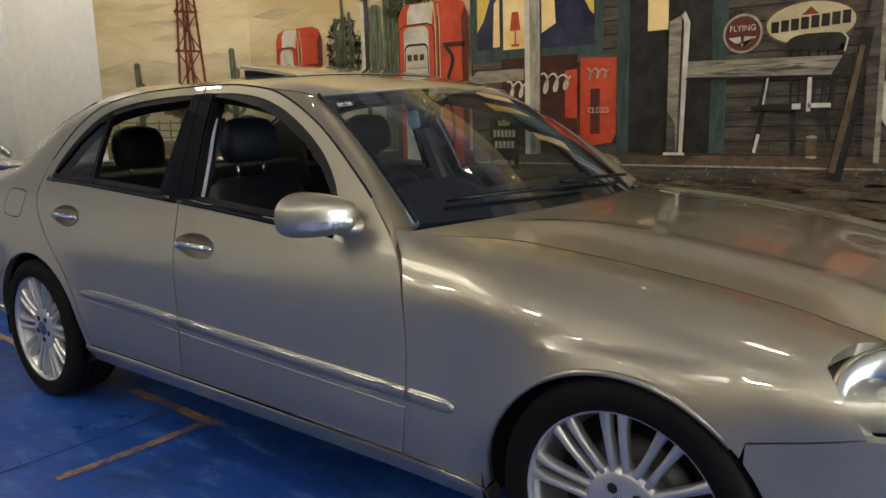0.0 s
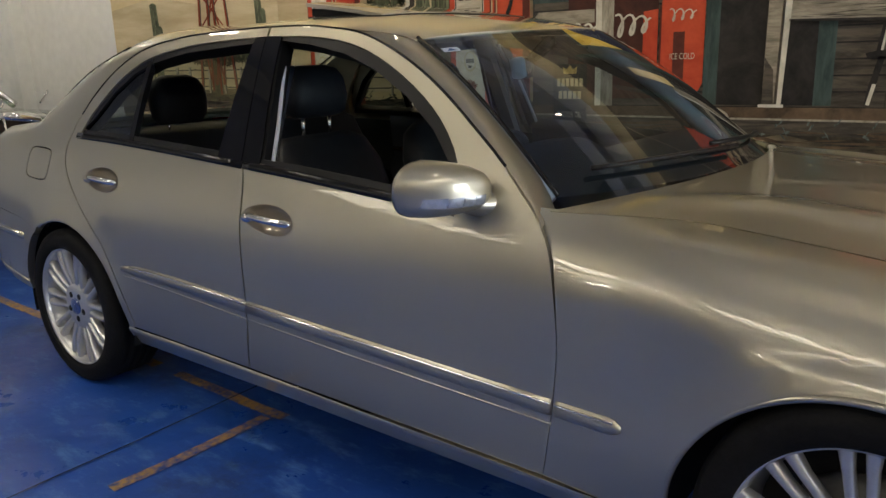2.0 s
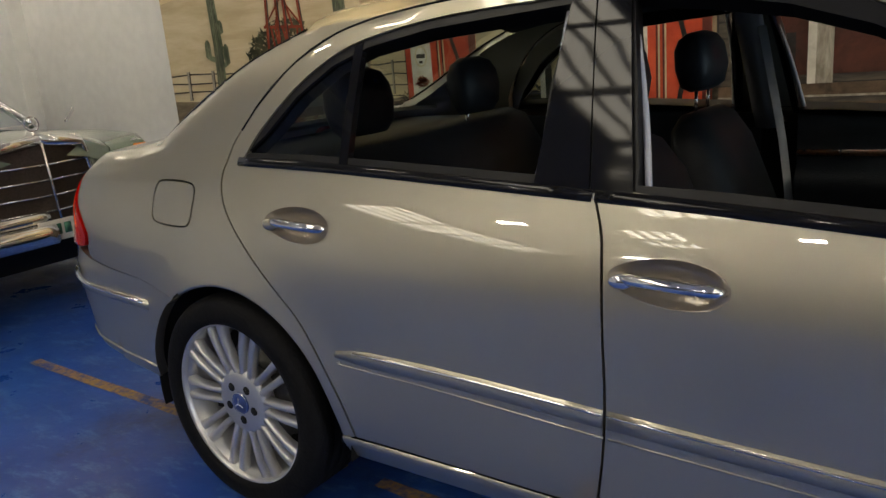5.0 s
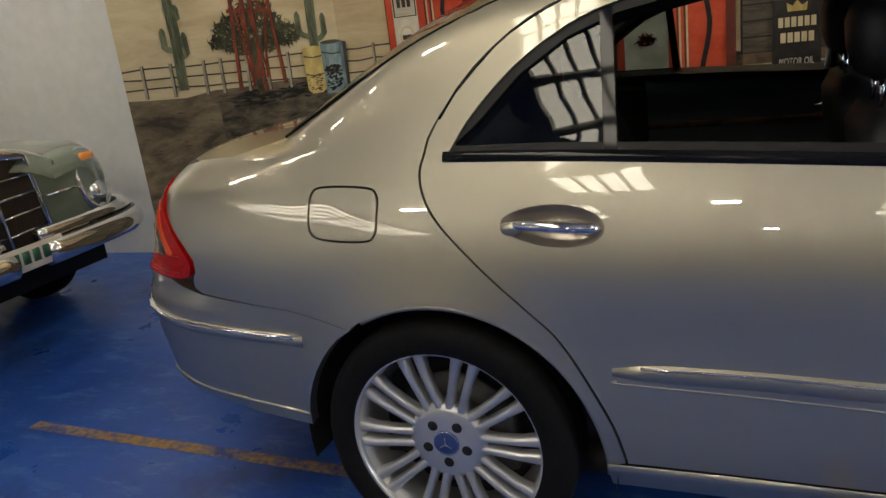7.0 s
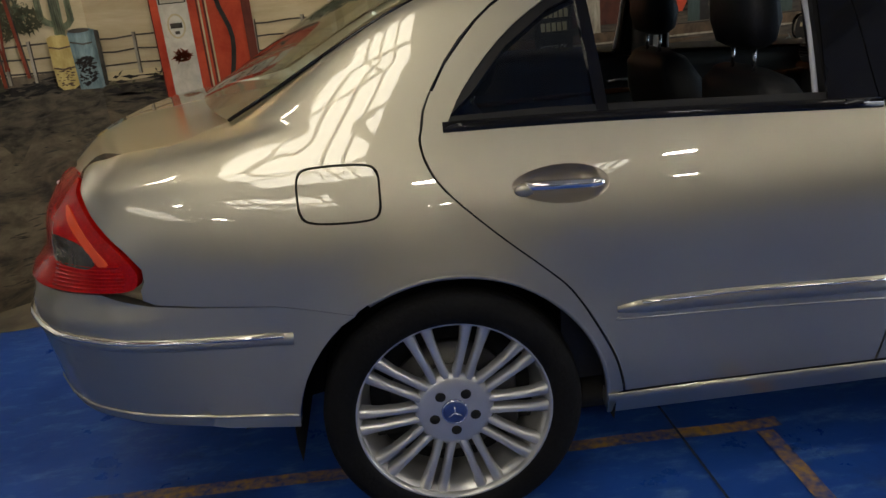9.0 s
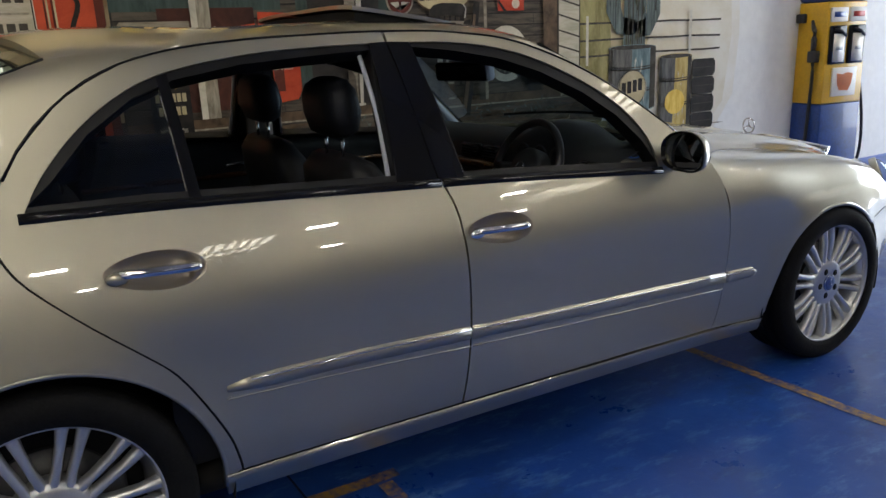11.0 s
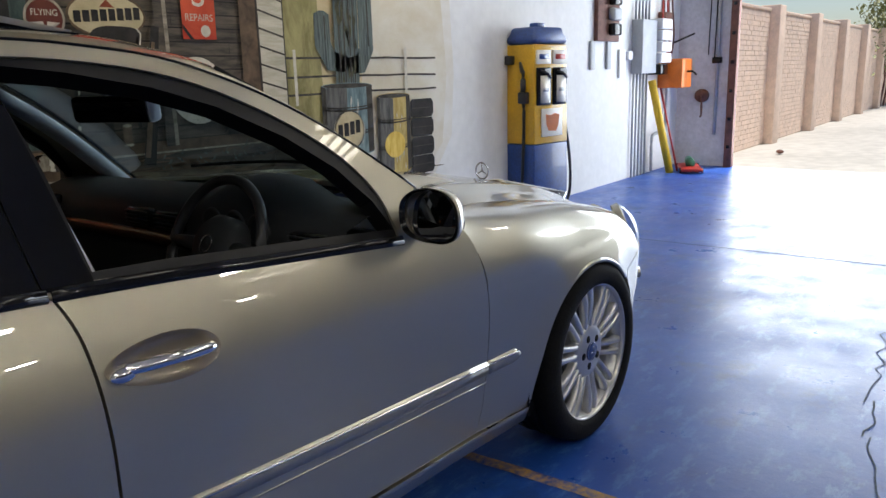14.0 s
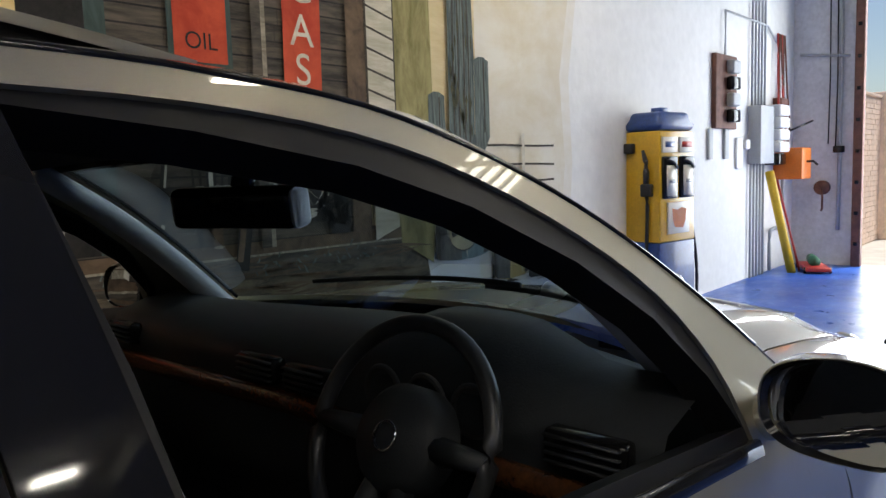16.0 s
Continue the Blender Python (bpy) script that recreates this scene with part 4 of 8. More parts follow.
# door handles: dished shell and grip
def handle(cx, cz, par, side, lock):
    """A raised grip over an oval hollow."""
    n = 36
    bm = bmesh.new()
    rows = []
    for rr, dep in ((1.0, 0.0012), (0.93, -0.001), (0.8, -0.012), (0.5, -0.022), (0.0, -0.026)):
        row = []
        for i in range(n):
            a = 2 * math.pi * i / n
            x = cx + 0.113 * rr * math.cos(a)
            z = cz + 0.043 * rr * math.sin(a) * (1 + 0.15 * math.cos(a)) - 0.05 * (x - cx)
            p = Vector(flank(x, z)) + Vector((0, -dep - 0.0012, 0))
            row.append(bm.verts.new(p))
        rows.append(row)
    for p, q in zip(rows, rows[1:]):
        for i in range(n):
            bm.faces.new((p[i], p[(i + 1) % n], q[(i + 1) % n], q[i]))
    bmesh.ops.remove_doubles(bm, verts=bm.verts[:], dist=1e-6)
    bmesh.ops.recalc_face_normals(bm, faces=bm.faces[:])
    h = part("door_handle", mirrored(bm) if side else bm, SHADED_BOWL, par)
    pts, rad = [], []
    for i in range(15):
        t = i / 14
        x = cx - 0.088 + 0.19 * t
        z = cz - 0.001 - 0.05 * (x - cx) + 0.004 * math.sin(math.pi * t)
        pts.append(Vector(flank(x, z)) + Vector((0, 0.004 - 0.026 * math.sin(math.pi * min(1, max(0, t))) ** 0.55, 0)))
        rad.append(0.0135 if 0 < i < 14 else 0.009)
    bm = bmesh.new()
    tube(bm, pts, rad, 10, flat=0.9)
    part("grip", mirrored(bm) if side else bm, CHROME, h, "bright chrome grip")
    bm = bmesh.new()
    r = bmesh.ops.create_uvsphere(bm, u_segments=16, v_segments=10, radius=0.016)
    bmesh.ops.scale(bm, vec=(1.6, 0.8, 0.95), verts=bm.verts[:])
    bmesh.ops.translate(bm, vec=Vector(flank(cx - 0.085, cz - 0.003)) + Vector((0, -0.008, 0)), verts=bm.verts[:])
    part("lock_cover", mirrored(bm) if side else bm, CHROME if lock else PAINT, h)


# body paint darkened: the hollow's shade is put into its colour
SHADED_BOWL = material("shaded_bowl_paint", (0.33, 0.285, 0.225), 0.3, 0.65, 1.0, 0.02)
doors = {}
for o in list(car.children):
    if o.name.split(".")[0] in ("front_door", "rear_door"):
        doors.setdefault(o.name.split(".")[0], []).append(o)
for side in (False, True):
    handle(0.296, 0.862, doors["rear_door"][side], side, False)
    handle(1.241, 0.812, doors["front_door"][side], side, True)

REDLENS = material("red_lens", (0.46, 0.004, 0.002), 0.14, 0, 0.0, spec=0.35, var=0.25, scale=22)
BRIGHTLENS = material("bright_red_lens", (0.85, 0.085, 0.02), 0.2, 0, 0.3)
SMOKELENS = material("smoked_lens", (0.10, 0.085, 0.07), 0.1, 0.3, 0.5, var=0.3, scale=30)
AMBER = material("amber_lens", (0.75, 0.22, 0.02), 0.2, 0, 1.0)
REFLECTOR = material("lamp_reflector", (0.8, 0.82, 0.85), 0.12, 1.0)
REPEATER = material("repeater_lens", (0.50, 0.53, 0.58), 0.12, 0.6, 0.6, var=0.35, scale=60)
MIRRORGLASS = material("mirror_glass", (0.7, 0.72, 0.75), 0.02, 1.0)
WHITEPLASTIC = material("white_plastic", (0.72, 0.72, 0.72), 0.4)
for side in (False, True):
    # tail lamp wraps round the corner
    def lampskin(s, z):
        p = Vector(flank(s, z))
        return tuple(p + Vector((-0.006, -0.006, 0)))
    o = [(-0.694, 0.777), (-0.730, 0.818), (-0.808, 0.882), (-0.90, 0.946), (-0.955, 0.972), (-1.22, 0.965), (-1.25, 0.90), (-1.25, 0.735), (-1.0, 0.728), (-0.78, 0.727), (-0.712, 0.733), (-0.694, 0.752)]
    tl = panel("tail_lamp", curve2(o, 3, True), lampskin, REDLENS, car, du=0.03, dv=0.02, thick=0.03, mirror=side, label="red ribbed tail lamp")
    ol = [(-0.815, 0.800), (-0.845, 0.828), (-0.90, 0.845), (-1.02, 0.850), (-1.06, 0.82), (-1.02, 0.790), (-0.90, 0.783), (-0.84, 0.784)]
    panel("reversing_lens", curve2(ol, 3, True), lampskin, SMOKELENS, tl, du=0.04, dv=0.03, thick=0.004, mirror=side, lift=0.003, label="smoked clear reversing lens")
    ol = [(-0.770, 0.795), (-0.800, 0.825), (-0.850, 0.868), (-0.905, 0.910), (-0.945, 0.918), (-0.925, 0.890), (-0.870, 0.850), (-0.825, 0.812), (-0.800, 0.790)]
    panel("brake_lens", curve2(ol, 3, True), lampskin, BRIGHTLENS, tl, du=0.04, dv=0.03, thick=0.004, mirror=side, lift=0.0025, label="brighter orange-red brake lens")
    bm = bmesh.new()
    for i in range(7):
        strip(bm, [(-0.725 - 0.02 * abs(i - 2.5) * 0.2 - k * 0.035, 0.738 + i * 0.0085) for k in range(9)], 0.0020, lampskin, 0.0035)
    part("rib", mirrored(bm) if side else bm, REDLENS, tl)
    # headlamps: two ovals
    for lx, ly, lz, ra, rb, rot in ((3.382, -0.764, 0.668, 0.126, 0.098, 58), (3.565, -0.555, 0.648, 0.083, 0.072, 36)):
        m = Matrix.Translation((lx, ly, lz)) @ Matrix.Rotation(radians(-rot), 4, "Z") @ Matrix.Rotation(radians(-22), 4, "Y")
        hl = thing("headlamp")
        hl.parent = car
        bm = bmesh.new()
        lathe(bm, [(1.04, -0.25), (1.06, 0.0), (1.0, 0.03)], 40, "x")
        bmesh.ops.scale(bm, vec=(0.11, ra, rb), verts=bm.verts[:])
        bmesh.ops.transform(bm, matrix=m, verts=bm.verts[:])
        part("surround", mirrored(bm) if side else bm, PAINT, hl)
        bm = bmesh.new()
        lathe(bm, [(1.0, 0.0), (0.85, 0.12), (0.6, 0.22), (0.3, 0.275), (0.0001, 0.29)], 40, "x")
        bmesh.ops.scale(bm, vec=(0.14, ra, rb), verts=bm.verts[:])
        bmesh.ops.transform(bm, matrix=m, verts=bm.verts[:])
        part("lens", mirrored(bm) if side else bm, LENS, hl)
        bm = bmesh.new()
        lathe(bm, [(0.98, -0.02), (0.8, -0.25), (0.5, -0.45), (0.28, -0.5), (0.25, -0.35), (0.0001, -0.3)], 40, "x")
        bmesh.ops.scale(bm, vec=(0.14, ra, rb), verts=bm.verts[:])
        bmesh.ops.transform(bm, matrix=m, verts=bm.verts[:])
        part("reflector", mirrored(bm) if side else bm, REFLECTOR, hl)
    # door mirror
    mir = thing("door_mirror")
    mir.parent = doors["front_door"][side]
    def shell(u, v):
        """Front of the mirror: u out to in, v up."""
        r = min(1.0, (abs(u) ** 3.0 + abs(v) ** 3.0))
        z = 0.969 + 0.065 * v - 0.008 * u * u * (v > 0) - 0.010 * max(0, u) * max(0, v)
        h = (1 - r) ** 0.45
        return (1.895 + 0.095 * h + 0.02 * (u + 1) * 0.5 + 0.02 * (u + 1) * h, -0.951 + 0.098 * u + 0.040 * h, z - 0.006 * h)

    def shell_ring(k, n=40):
        out = []
        for i in range(n):
            c_, s_ = math.cos(2 * math.pi * i / n), math.sin(2 * math.pi * i / n)
            out.append((k * math.copysign(abs(c_) ** 0.667, c_), k * math.copysign(abs(s_) ** 0.667, s_)))
        return out
    bm = bmesh.new()
    rows = [[bm.verts.new(Vector(shell(u, v)) + Vector((dx, 0, 0))) for u, v in shell_ring(k)] for k, dx in ((0.955, -0.016), (0.985, -0.018), (1.0, -0.010), (1.0, 0.0), (0.985, 0.0), (0.95, 0.0), (0.88, 0.0), (0.76, 0.0), (0.6, 0.0), (0.4, 0.0), (0.2, 0.0), (0.02, 0.0))]
    for p, q in zip(rows, rows[1:]):
        for i in range(40):
            bm.faces.new((p[i], p[(i + 1) % 40], q[(i + 1) % 40], q[i]))
    bm.faces.new(rows[-1])
    bmesh.ops.recalc_face_normals(bm, faces=bm.faces[:])
    part("mirror_shell", mirrored(bm) if side else bm, PAINT, mir)
    bm = bmesh.new()
    rim = [[bm.verts.new(Vector((1.895 + 0.02 * (u + 1) * 0.5 + dx, -0.951 + 0.098 * u, 0.969 + 0.065 * v - 0.008 * u * u * (v > 0) - 0.010 * max(0, u) * max(0, v)))) for u, v in shell_ring(k)] for k, dx in ((0.955, -0.014), (0.90, 0.002))]
    for i in range(40):
        bm.faces.new((rim[0][i], rim[0][(i + 1) % 40], rim[1][(i + 1) % 40], rim[1][i]))
    bmesh.ops.recalc_face_normals(bm, faces=bm.faces[:])
    part("mirror_rim", mirrored(bm) if side else bm, BLACK, mir, "black inner rim")
    bm = bmesh.new()
    ring0 = [bm.verts.new((1.895 + 0.02 * (u + 1) * 0.5 + 0.004 + 0.012 * u + 0.006 * v, -0.951 + 0.098 * u, 0.969 + 0.065 * v - 0.008 * u * u * (v > 0) - 0.010 * max(0, u) * max(0, v))) for u, v in shell_ring(0.91)]
    bm.faces.new(ring0)
    bmesh.ops.recalc_face_normals(bm, faces=bm.faces[:])
    if bm.faces[:][0].normal.x > 0:
        bmesh.ops.reverse_faces(bm, faces=bm.faces[:])
    part("mirror_glass", mirrored(bm) if side else bm, MIRRORGLASS, mir, smooth=False)
    # repeater lenses along the lower front
    for i in range(4):
        u0 = -0.90 + 0.30 * i
        panel("repeater_lens", [(u0, -0.46), (u0 + 0.285, -0.50), (u0 + 0.285, -0.13), (u0, -0.16)], shell, REPEATER, mir, du=0.06, dv=0.12, thick=0.004, out=(1, 0, 0), mirror=side, lift=0.0025, label="clear indicator lens")
    bm = bmesh.new()
    tube(bm, [(1.995, -0.785, 0.920), (1.985, -0.815, 0.918), (1.972, -0.850, 0.922), (1.962, -0.880, 0.932), (1.955, -0.910, 0.945)], [0.062, 0.052, 0.043, 0.040, 0.036], 20, flat=0.72)
    part("mirror_foot", mirrored(bm) if side else bm, PAINT, mir)
    # seals beside the screens
    bm = bmesh.new()
    tube(bm, [Vector(screen_edge(v / 12)) * 1.0 + Vector((0.004, 0, 0.004)) for v in range(13)], 0.006, 6)
    part("screen_seal", mirrored(bm) if side else bm, BLACK, car)
    bm = bmesh.new()
    tube(bm, [Vector(rear_edge(v / 12)) + Vector((-0.002, 0, 0.001)) for v in range(13)], 0.005, 6)
    part("screen_seal", mirrored(bm) if side else bm, BLACK, car)

# paper disc in the windscreen's upper corner
panel("screen_sticker", [(0.882, -0.955), (0.882, -0.885), (0.912, -0.885), (0.912, -0.955)], windscreen, material("sticker_white", (0.45, 0.52, 0.6), 0.5), car, du=0.02, dv=0.05, out=(1, 0, 1), thick=0, lift=0.002, label="white paper sticker")
panel("sticker_print", [(0.887, -0.94), (0.887, -0.90), (0.906, -0.92)], windscreen, material("sticker_blue", (0.03, 0.08, 0.2), 0.5), car, du=0.02, dv=0.05, out=(1, 0, 1), thick=0, lift=0.003)
# wipers, grille, star, plates
for y0, y1 in ((0.50, -0.18), (-0.05, -0.62)):
    bm = bmesh.new()
    pts = [Vector(windscreen(0.03 + 0.05 * t, (y0 + (y1 - y0) * t) / 0.72)) + Vector((0.015, 0, 0.02)) for t in [i / 8 for i in range(9)]]
    tube(bm, pts, 0.007, 6)
    part("wiper", bm, SEALRUBBER, car)
panel("screen_shade", [(0.96, -1), (0.96, 1), (1.0, 1), (1.0, -1)], windscreen, BLACK, car, du=0.05, dv=0.1, out=(1, 0, 1), thick=0, lift=-0.004)
gr = thing("grille")
gr.parent = car
bm = bmesh.new()
tube(bm, [(3.60, -0.36, 0.74), (3.63, -0.30, 0.60), (3.66, 0, 0.575), (3.63, 0.30, 0.60), (3.60, 0.36, 0.74), (3.585, 0, 0.775)], 0.016, 8, closed=True)
part("grille_frame", bm, CHROME, gr)
part("grille_backing", boxbm(3.50, 3.56, -0.34, 0.34, 0.56, 0.76), DARK, gr)
for i in range(4):
    bm = bmesh.new()
    tube(bm, [(3.60 + 0.03 * (1 - (y / 3) ** 2), 0.34 * y / 3 * (0.9 + 0.03 * i), 0.62 + 0.035 * i) for y in range(-3, 4)], 0.007, 6)
    part("grille_bar", bm, CHROME, gr)
star = thing("bonnet_ornament")
star.parent = car
bm = bmesh.new()
tube(bm, [(3.45 + 0.004 * math.cos(a), 0.038 * math.cos(a), 0.845 + 0.038 * math.sin(a)) for a in [2 * math.pi * i / 28 for i in range(28)]], 0.0035, 6, closed=True)
for i in range(3):
    a = radians(90 + 120 * i)
    tube(bm, [(3.45, 0, 0.845), (3.45, 0.037 * math.cos(a), 0.845 + 0.037 * math.sin(a))], [0.004, 0.0015], 5)
tube(bm, [(3.45, 0, 0.808), (3.455, 0, 0.78)], [0.004, 0.012], 8)
part("ornament_ring", bm, CHROME, star)
part("number_plate", boxbm(-1.058, -1.046, -0.26, 0.26, 0.77, 0.88, bevel=0.003), WHITEPLASTIC, car)
panel("sunroof", [(1.01, -0.73), (1.01, 0.73), (1.30, 0.73), (1.30, -0.73)], lambda x, q: tuple(Vector(roof(x, q)) + Vector((0, 0, 0.006 + 0.145 * (1.30 - x)))), PAINT, car, du=0.1, dv=0.1, out=(0, 0, 1), thick=0.012)
panel("sunroof_frame", [(1.02, -0.71), (1.02, 0.71), (1.28, 0.71), (1.28, -0.71)], lambda x, q: tuple(Vector(roof(x, q)) + Vector((0, 0, 0.004 + 0.085 * (1.30 - x)))), DARK, car, du=0.1, dv=0.1, out=(0, 0, 1), thick=0.024)
panel("sunroof_opening", [(1.02, -0.74), (1.02, 0.74), (1.31, 0.74), (1.31, -0.74)], roof, BLACK, car, du=0.1, dv=0.1, out=(0, 0, 1), thick=0.004, lift=0.0025)

# ---- saloon: cabin ----
part("cabin_floor", boxbm(-0.2, 2.3, -0.82, 0.82, 0.24, 0.28), DARK, car)
part("bulkhead", boxbm(2.27, 2.32, -0.72, 0.72, 0.25, 0.80), DARK, car)
part("parcel_shelf", boxbm(-0.50, 0.05, -0.66, 0.66, 0.93, 0.98, bevel=0.01), DASH, car)
part("boot_wall", boxbm(-0.55, -0.5, -0.72, 0.72, 0.25, 0.95), DARK, car)


def head_lining(x, q):
    p = roof(x, q * 0.95)
    return (p[0], p[1], p[2] - 0.045)


panel("head_lining", [(0.15, -1), (0.15, 1), (1.50, 1), (1.50, -1)], head_lining, material("black_lining", (0.03, 0.03, 0.032), 0.9), car, du=0.15, dv=0.15, out=(0, 0, -1), thick=0)


def cushion(name, pts, par, mat=LEATHER, width=0.25, y=0.0, label="", round_=0.6):
    """A padded shape: centre line in (x, z) with thickness, spread across y."""
    bm = bmesh.new()
    rows = []
    for x, z, th, wk in pts:
        row = []
        for i in range(24):
            a = 2 * math.pi * i / 24
            c, s_ = math.cos(a), math.sin(a)
            row.append((x, z, th, y + width * wk * (abs(c) ** round_) * (1 if c > 0 else -1), (abs(s_) ** round_) * (1 if s_ > 0 else -1)))
        rows.append(row)
    n = len(pts)
    vr = []
    for j, row in enumerate(rows):
        a, b = pts[max(0, j - 1)], pts[min(n - 1, j + 1)]
        d = Vector((b[0] - a[0], b[1] - a[1])).normalized()
        nx, nz = -d.y, d.x
        vr.append([bm.verts.new((x + nx * th * s_, yy, z + nz * th * s_)) for x, z, th, yy, s_ in row])
    for p, q in zip(vr, vr[1:]):
        for i in range(24):
            bm.faces.new((p[i], p[(i + 1) % 24], q[(i + 1) % 24], q[i]))
    bm.faces.new(vr[0][::-1])
    bm.faces.new(vr[-1])
    bmesh.ops.recalc_face_normals(bm, faces=bm.faces[:])
    return part(name, bm, mat, par, label)


def seat(y, par):
    st = thing("front_seat")
    st.parent = par
    cushion("seat_cushion", [(1.62, 0.50, 0.05, 0.85), (1.58, 0.53, 0.08, 1), (1.35, 0.52, 0.09, 1), (1.12, 0.48, 0.09, 0.95), (1.05, 0.46, 0.06, 0.9)], st, y=y, width=0.26)
    cushion("backrest", [(1.14, 0.46, 0.06, 0.9), (1.10, 0.56, 0.10, 1), (1.04, 0.72, 0.10, 1.0), (0.99, 0.88, 0.09, 0.95), (0.957, 0.97, 0.065, 0.82), (0.948, 1.005, 0.03, 0.6)], st, y=y, width=0.265)
    hr = cushion("headrest", [(0.957, 1.068, 0.025, 0.72), (0.955, 1.085, 0.05, 0.92), (0.952, 1.14, 0.064, 1), (0.944, 1.20, 0.060, 0.95), (0.938, 1.232, 0.044, 0.8), (0.935, 1.246, 0.02, 0.5)], st, y=y, width=0.135)
    for dy in (-0.065, 0.065):
        bm = bmesh.new()
        tube(bm, [(0.95, y + dy, 0.98), (0.953, y + dy, 1.085)], 0.006, 8)
        part("headrest_post", bm, CHROME, hr, "bright steel post")


seat(-0.385, car)
seat(0.335, car)
bench = thing("rear_bench")
bench.parent = car
cushion("seat_cushion", [(0.72, 0.48, 0.05, 0.95), (0.66, 0.52, 0.09, 1), (0.40, 0.50, 0.10, 1), (0.22, 0.46, 0.08, 1)], bench, width=0.66, round_=0.35)
cushion("backrest", [(0.28, 0.46, 0.06, 0.98), (0.24, 0.60, 0.10, 1), (0.16, 0.82, 0.10, 1), (0.10, 0.96, 0.08, 0.98), (0.08, 1.005, 0.03, 0.92)], bench, width=0.66, round_=0.35)
for y in (-0.42, 0.22):
    hr = cushion("headrest", [(0.172, 1.03, 0.03, 0.75), (0.170, 1.06, 0.055, 0.95), (0.165, 1.12, 0.066, 1.0), (0.160, 1.17, 0.062, 0.96), (0.155, 1.205, 0.048, 0.8), (0.153, 1.225, 0.022, 0.45)], bench, y=y, width=0.128, round_=0.75)
    bm = bmesh.new()
    tube(bm, [(0.14, y - 0.05, 0.96), (0.168, y - 0.05, 1.05)], 0.006, 8)
    part("headrest_post", bm, CHROME, hr)
# dashboard
dash = thing("dashboard")
dash.parent = car
bm = bmesh.new()
rows = []
for y in [(-0.78 + 1.56 * i / 26) for i in range(27)]:
    ex = 0.20 * (1 - (y / 0.78) ** 2)
    hump = 0.065 * math.exp(-((y + 0.37) / 0.19) ** 4)
    prof = [(2.085 + ex, 0.915), (2.0 + 0.5 * ex, 0.945), (1.96, 0.962 + hump), (1.88, 0.955 + hump), (1.80, 0.93 + hump * 0.6), (1.775, 0.88), (1.80, 0.80), (1.78, 0.72), (1.84, 0.60), (1.95, 0.45)]
    rows.append([bm.verts.new((x, y * (0.86 if x > 1.99 else 1.0), z)) for x, z in prof])
for p, q in zip(rows, rows[1:]):
    for i in range(len(p) - 1):
        bm.faces.new((p[i], p[i + 1], q[i + 1], q[i]))
bmesh.ops.recalc_face_normals(bm, faces=bm.faces[:])
part("dash_top", bm, DASH, dash)
bm = bmesh.new()
tube(bm, [(1.772 - 0.01 * math.cos(y * 2), y, 0.84 - 0.02 * abs(y)) for y in [(-0.76 + 1.52 * i / 20) for i in range(21)]], 0.018, 8, flat=1.3)
part("wood_trim", bm, WOOD, dash, "glossy burr walnut trim strip")
for k, y in enumerate((-0.47, -0.37, -0.27)):
    bm = bmesh.new()
    lathe(bm, [(0.036, 0.0), (0.042, -0.012), (0.045, -0.004)], 28, "x")
    lathe(bm, [(0.0001, 0.004), (0.036, 0.002)], 28, "x")
    bmesh.ops.translate(bm, vec=(1.787, y, 0.905), verts=bm.verts[:])
    dial = part("dial", bm, material("dial_grey", (0.06, 0.065, 0.07), 0.4), dash)
    bm = bmesh.new()
    lathe(bm, [(0.033, -0.002), (0.038, -0.008), (0.041, -0.002)], 28, "x")
    bmesh.ops.translate(bm, vec=(1.783, y, 0.905), verts=bm.verts[:])
    part("dial_ring", bm, STEEL, dial)
for y in (-0.68, -0.08, 0.08, 0.68):
    v = part("air_vent", boxbm(1.755, 1.79, y - 0.065, y + 0.065, 0.865, 0.92, bevel=0.01), BLACK, dash)
    for i in range(4):
        part("vent_slat", boxbm(1.748, 1.757, y - 0.058, y + 0.058, 0.874 + i * 0.012, 0.877 + i * 0.012), DASH, v)
part("centre_console", boxbm(1.15, 1.83, -0.13, 0.13, 0.30, 0.60, bevel=0.03), DASH, car)
bm = bmesh.new()
tube(bm, [(1.45, 0, 0.6), (1.44, 0, 0.70)], [0.012, 0.022], 10)
part("gear_lever", bm, BLACK, car)
sw = thing("steering_wheel")
sw.parent = car
M = Matrix.Translation((1.700, -0.385, 0.868)) @ Matrix.Rotation(radians(24), 4, "Y")
bm = bmesh.new()
tube(bm, [(0, 0.182 * math.cos(a), 0.182 * math.sin(a)) for a in [2 * math.pi * i / 48 for i in range(48)]], 0.0145, 10, closed=True)
bmesh.ops.transform(bm, matrix=M, verts=bm.verts[:])
part("wheel_rim", bm, material("leather_rim", (0.03, 0.032, 0.036), 0.32, var=0.2, scale=40), sw)
bm = bmesh.new()
lathe(bm, [(0.085, 0.05), (0.085, 0.0), (0.07, -0.018), (0.0001, -0.026)], 32, "x")
bmesh.ops.transform(bm, matrix=M, verts=bm.verts[:])
part("airbag_pad", bm, DASH, sw)
bm = bmesh.new()
tube(bm, [(-0.027, 0.022 * math.cos(a), 0.022 * math.sin(a)) for a in [2 * math.pi * i / 24 for i in range(24)]], 0.003, 5, closed=True)
bmesh.ops.transform(bm, matrix=M, verts=bm.verts[:])
part("badge", bm, CHROME, sw)
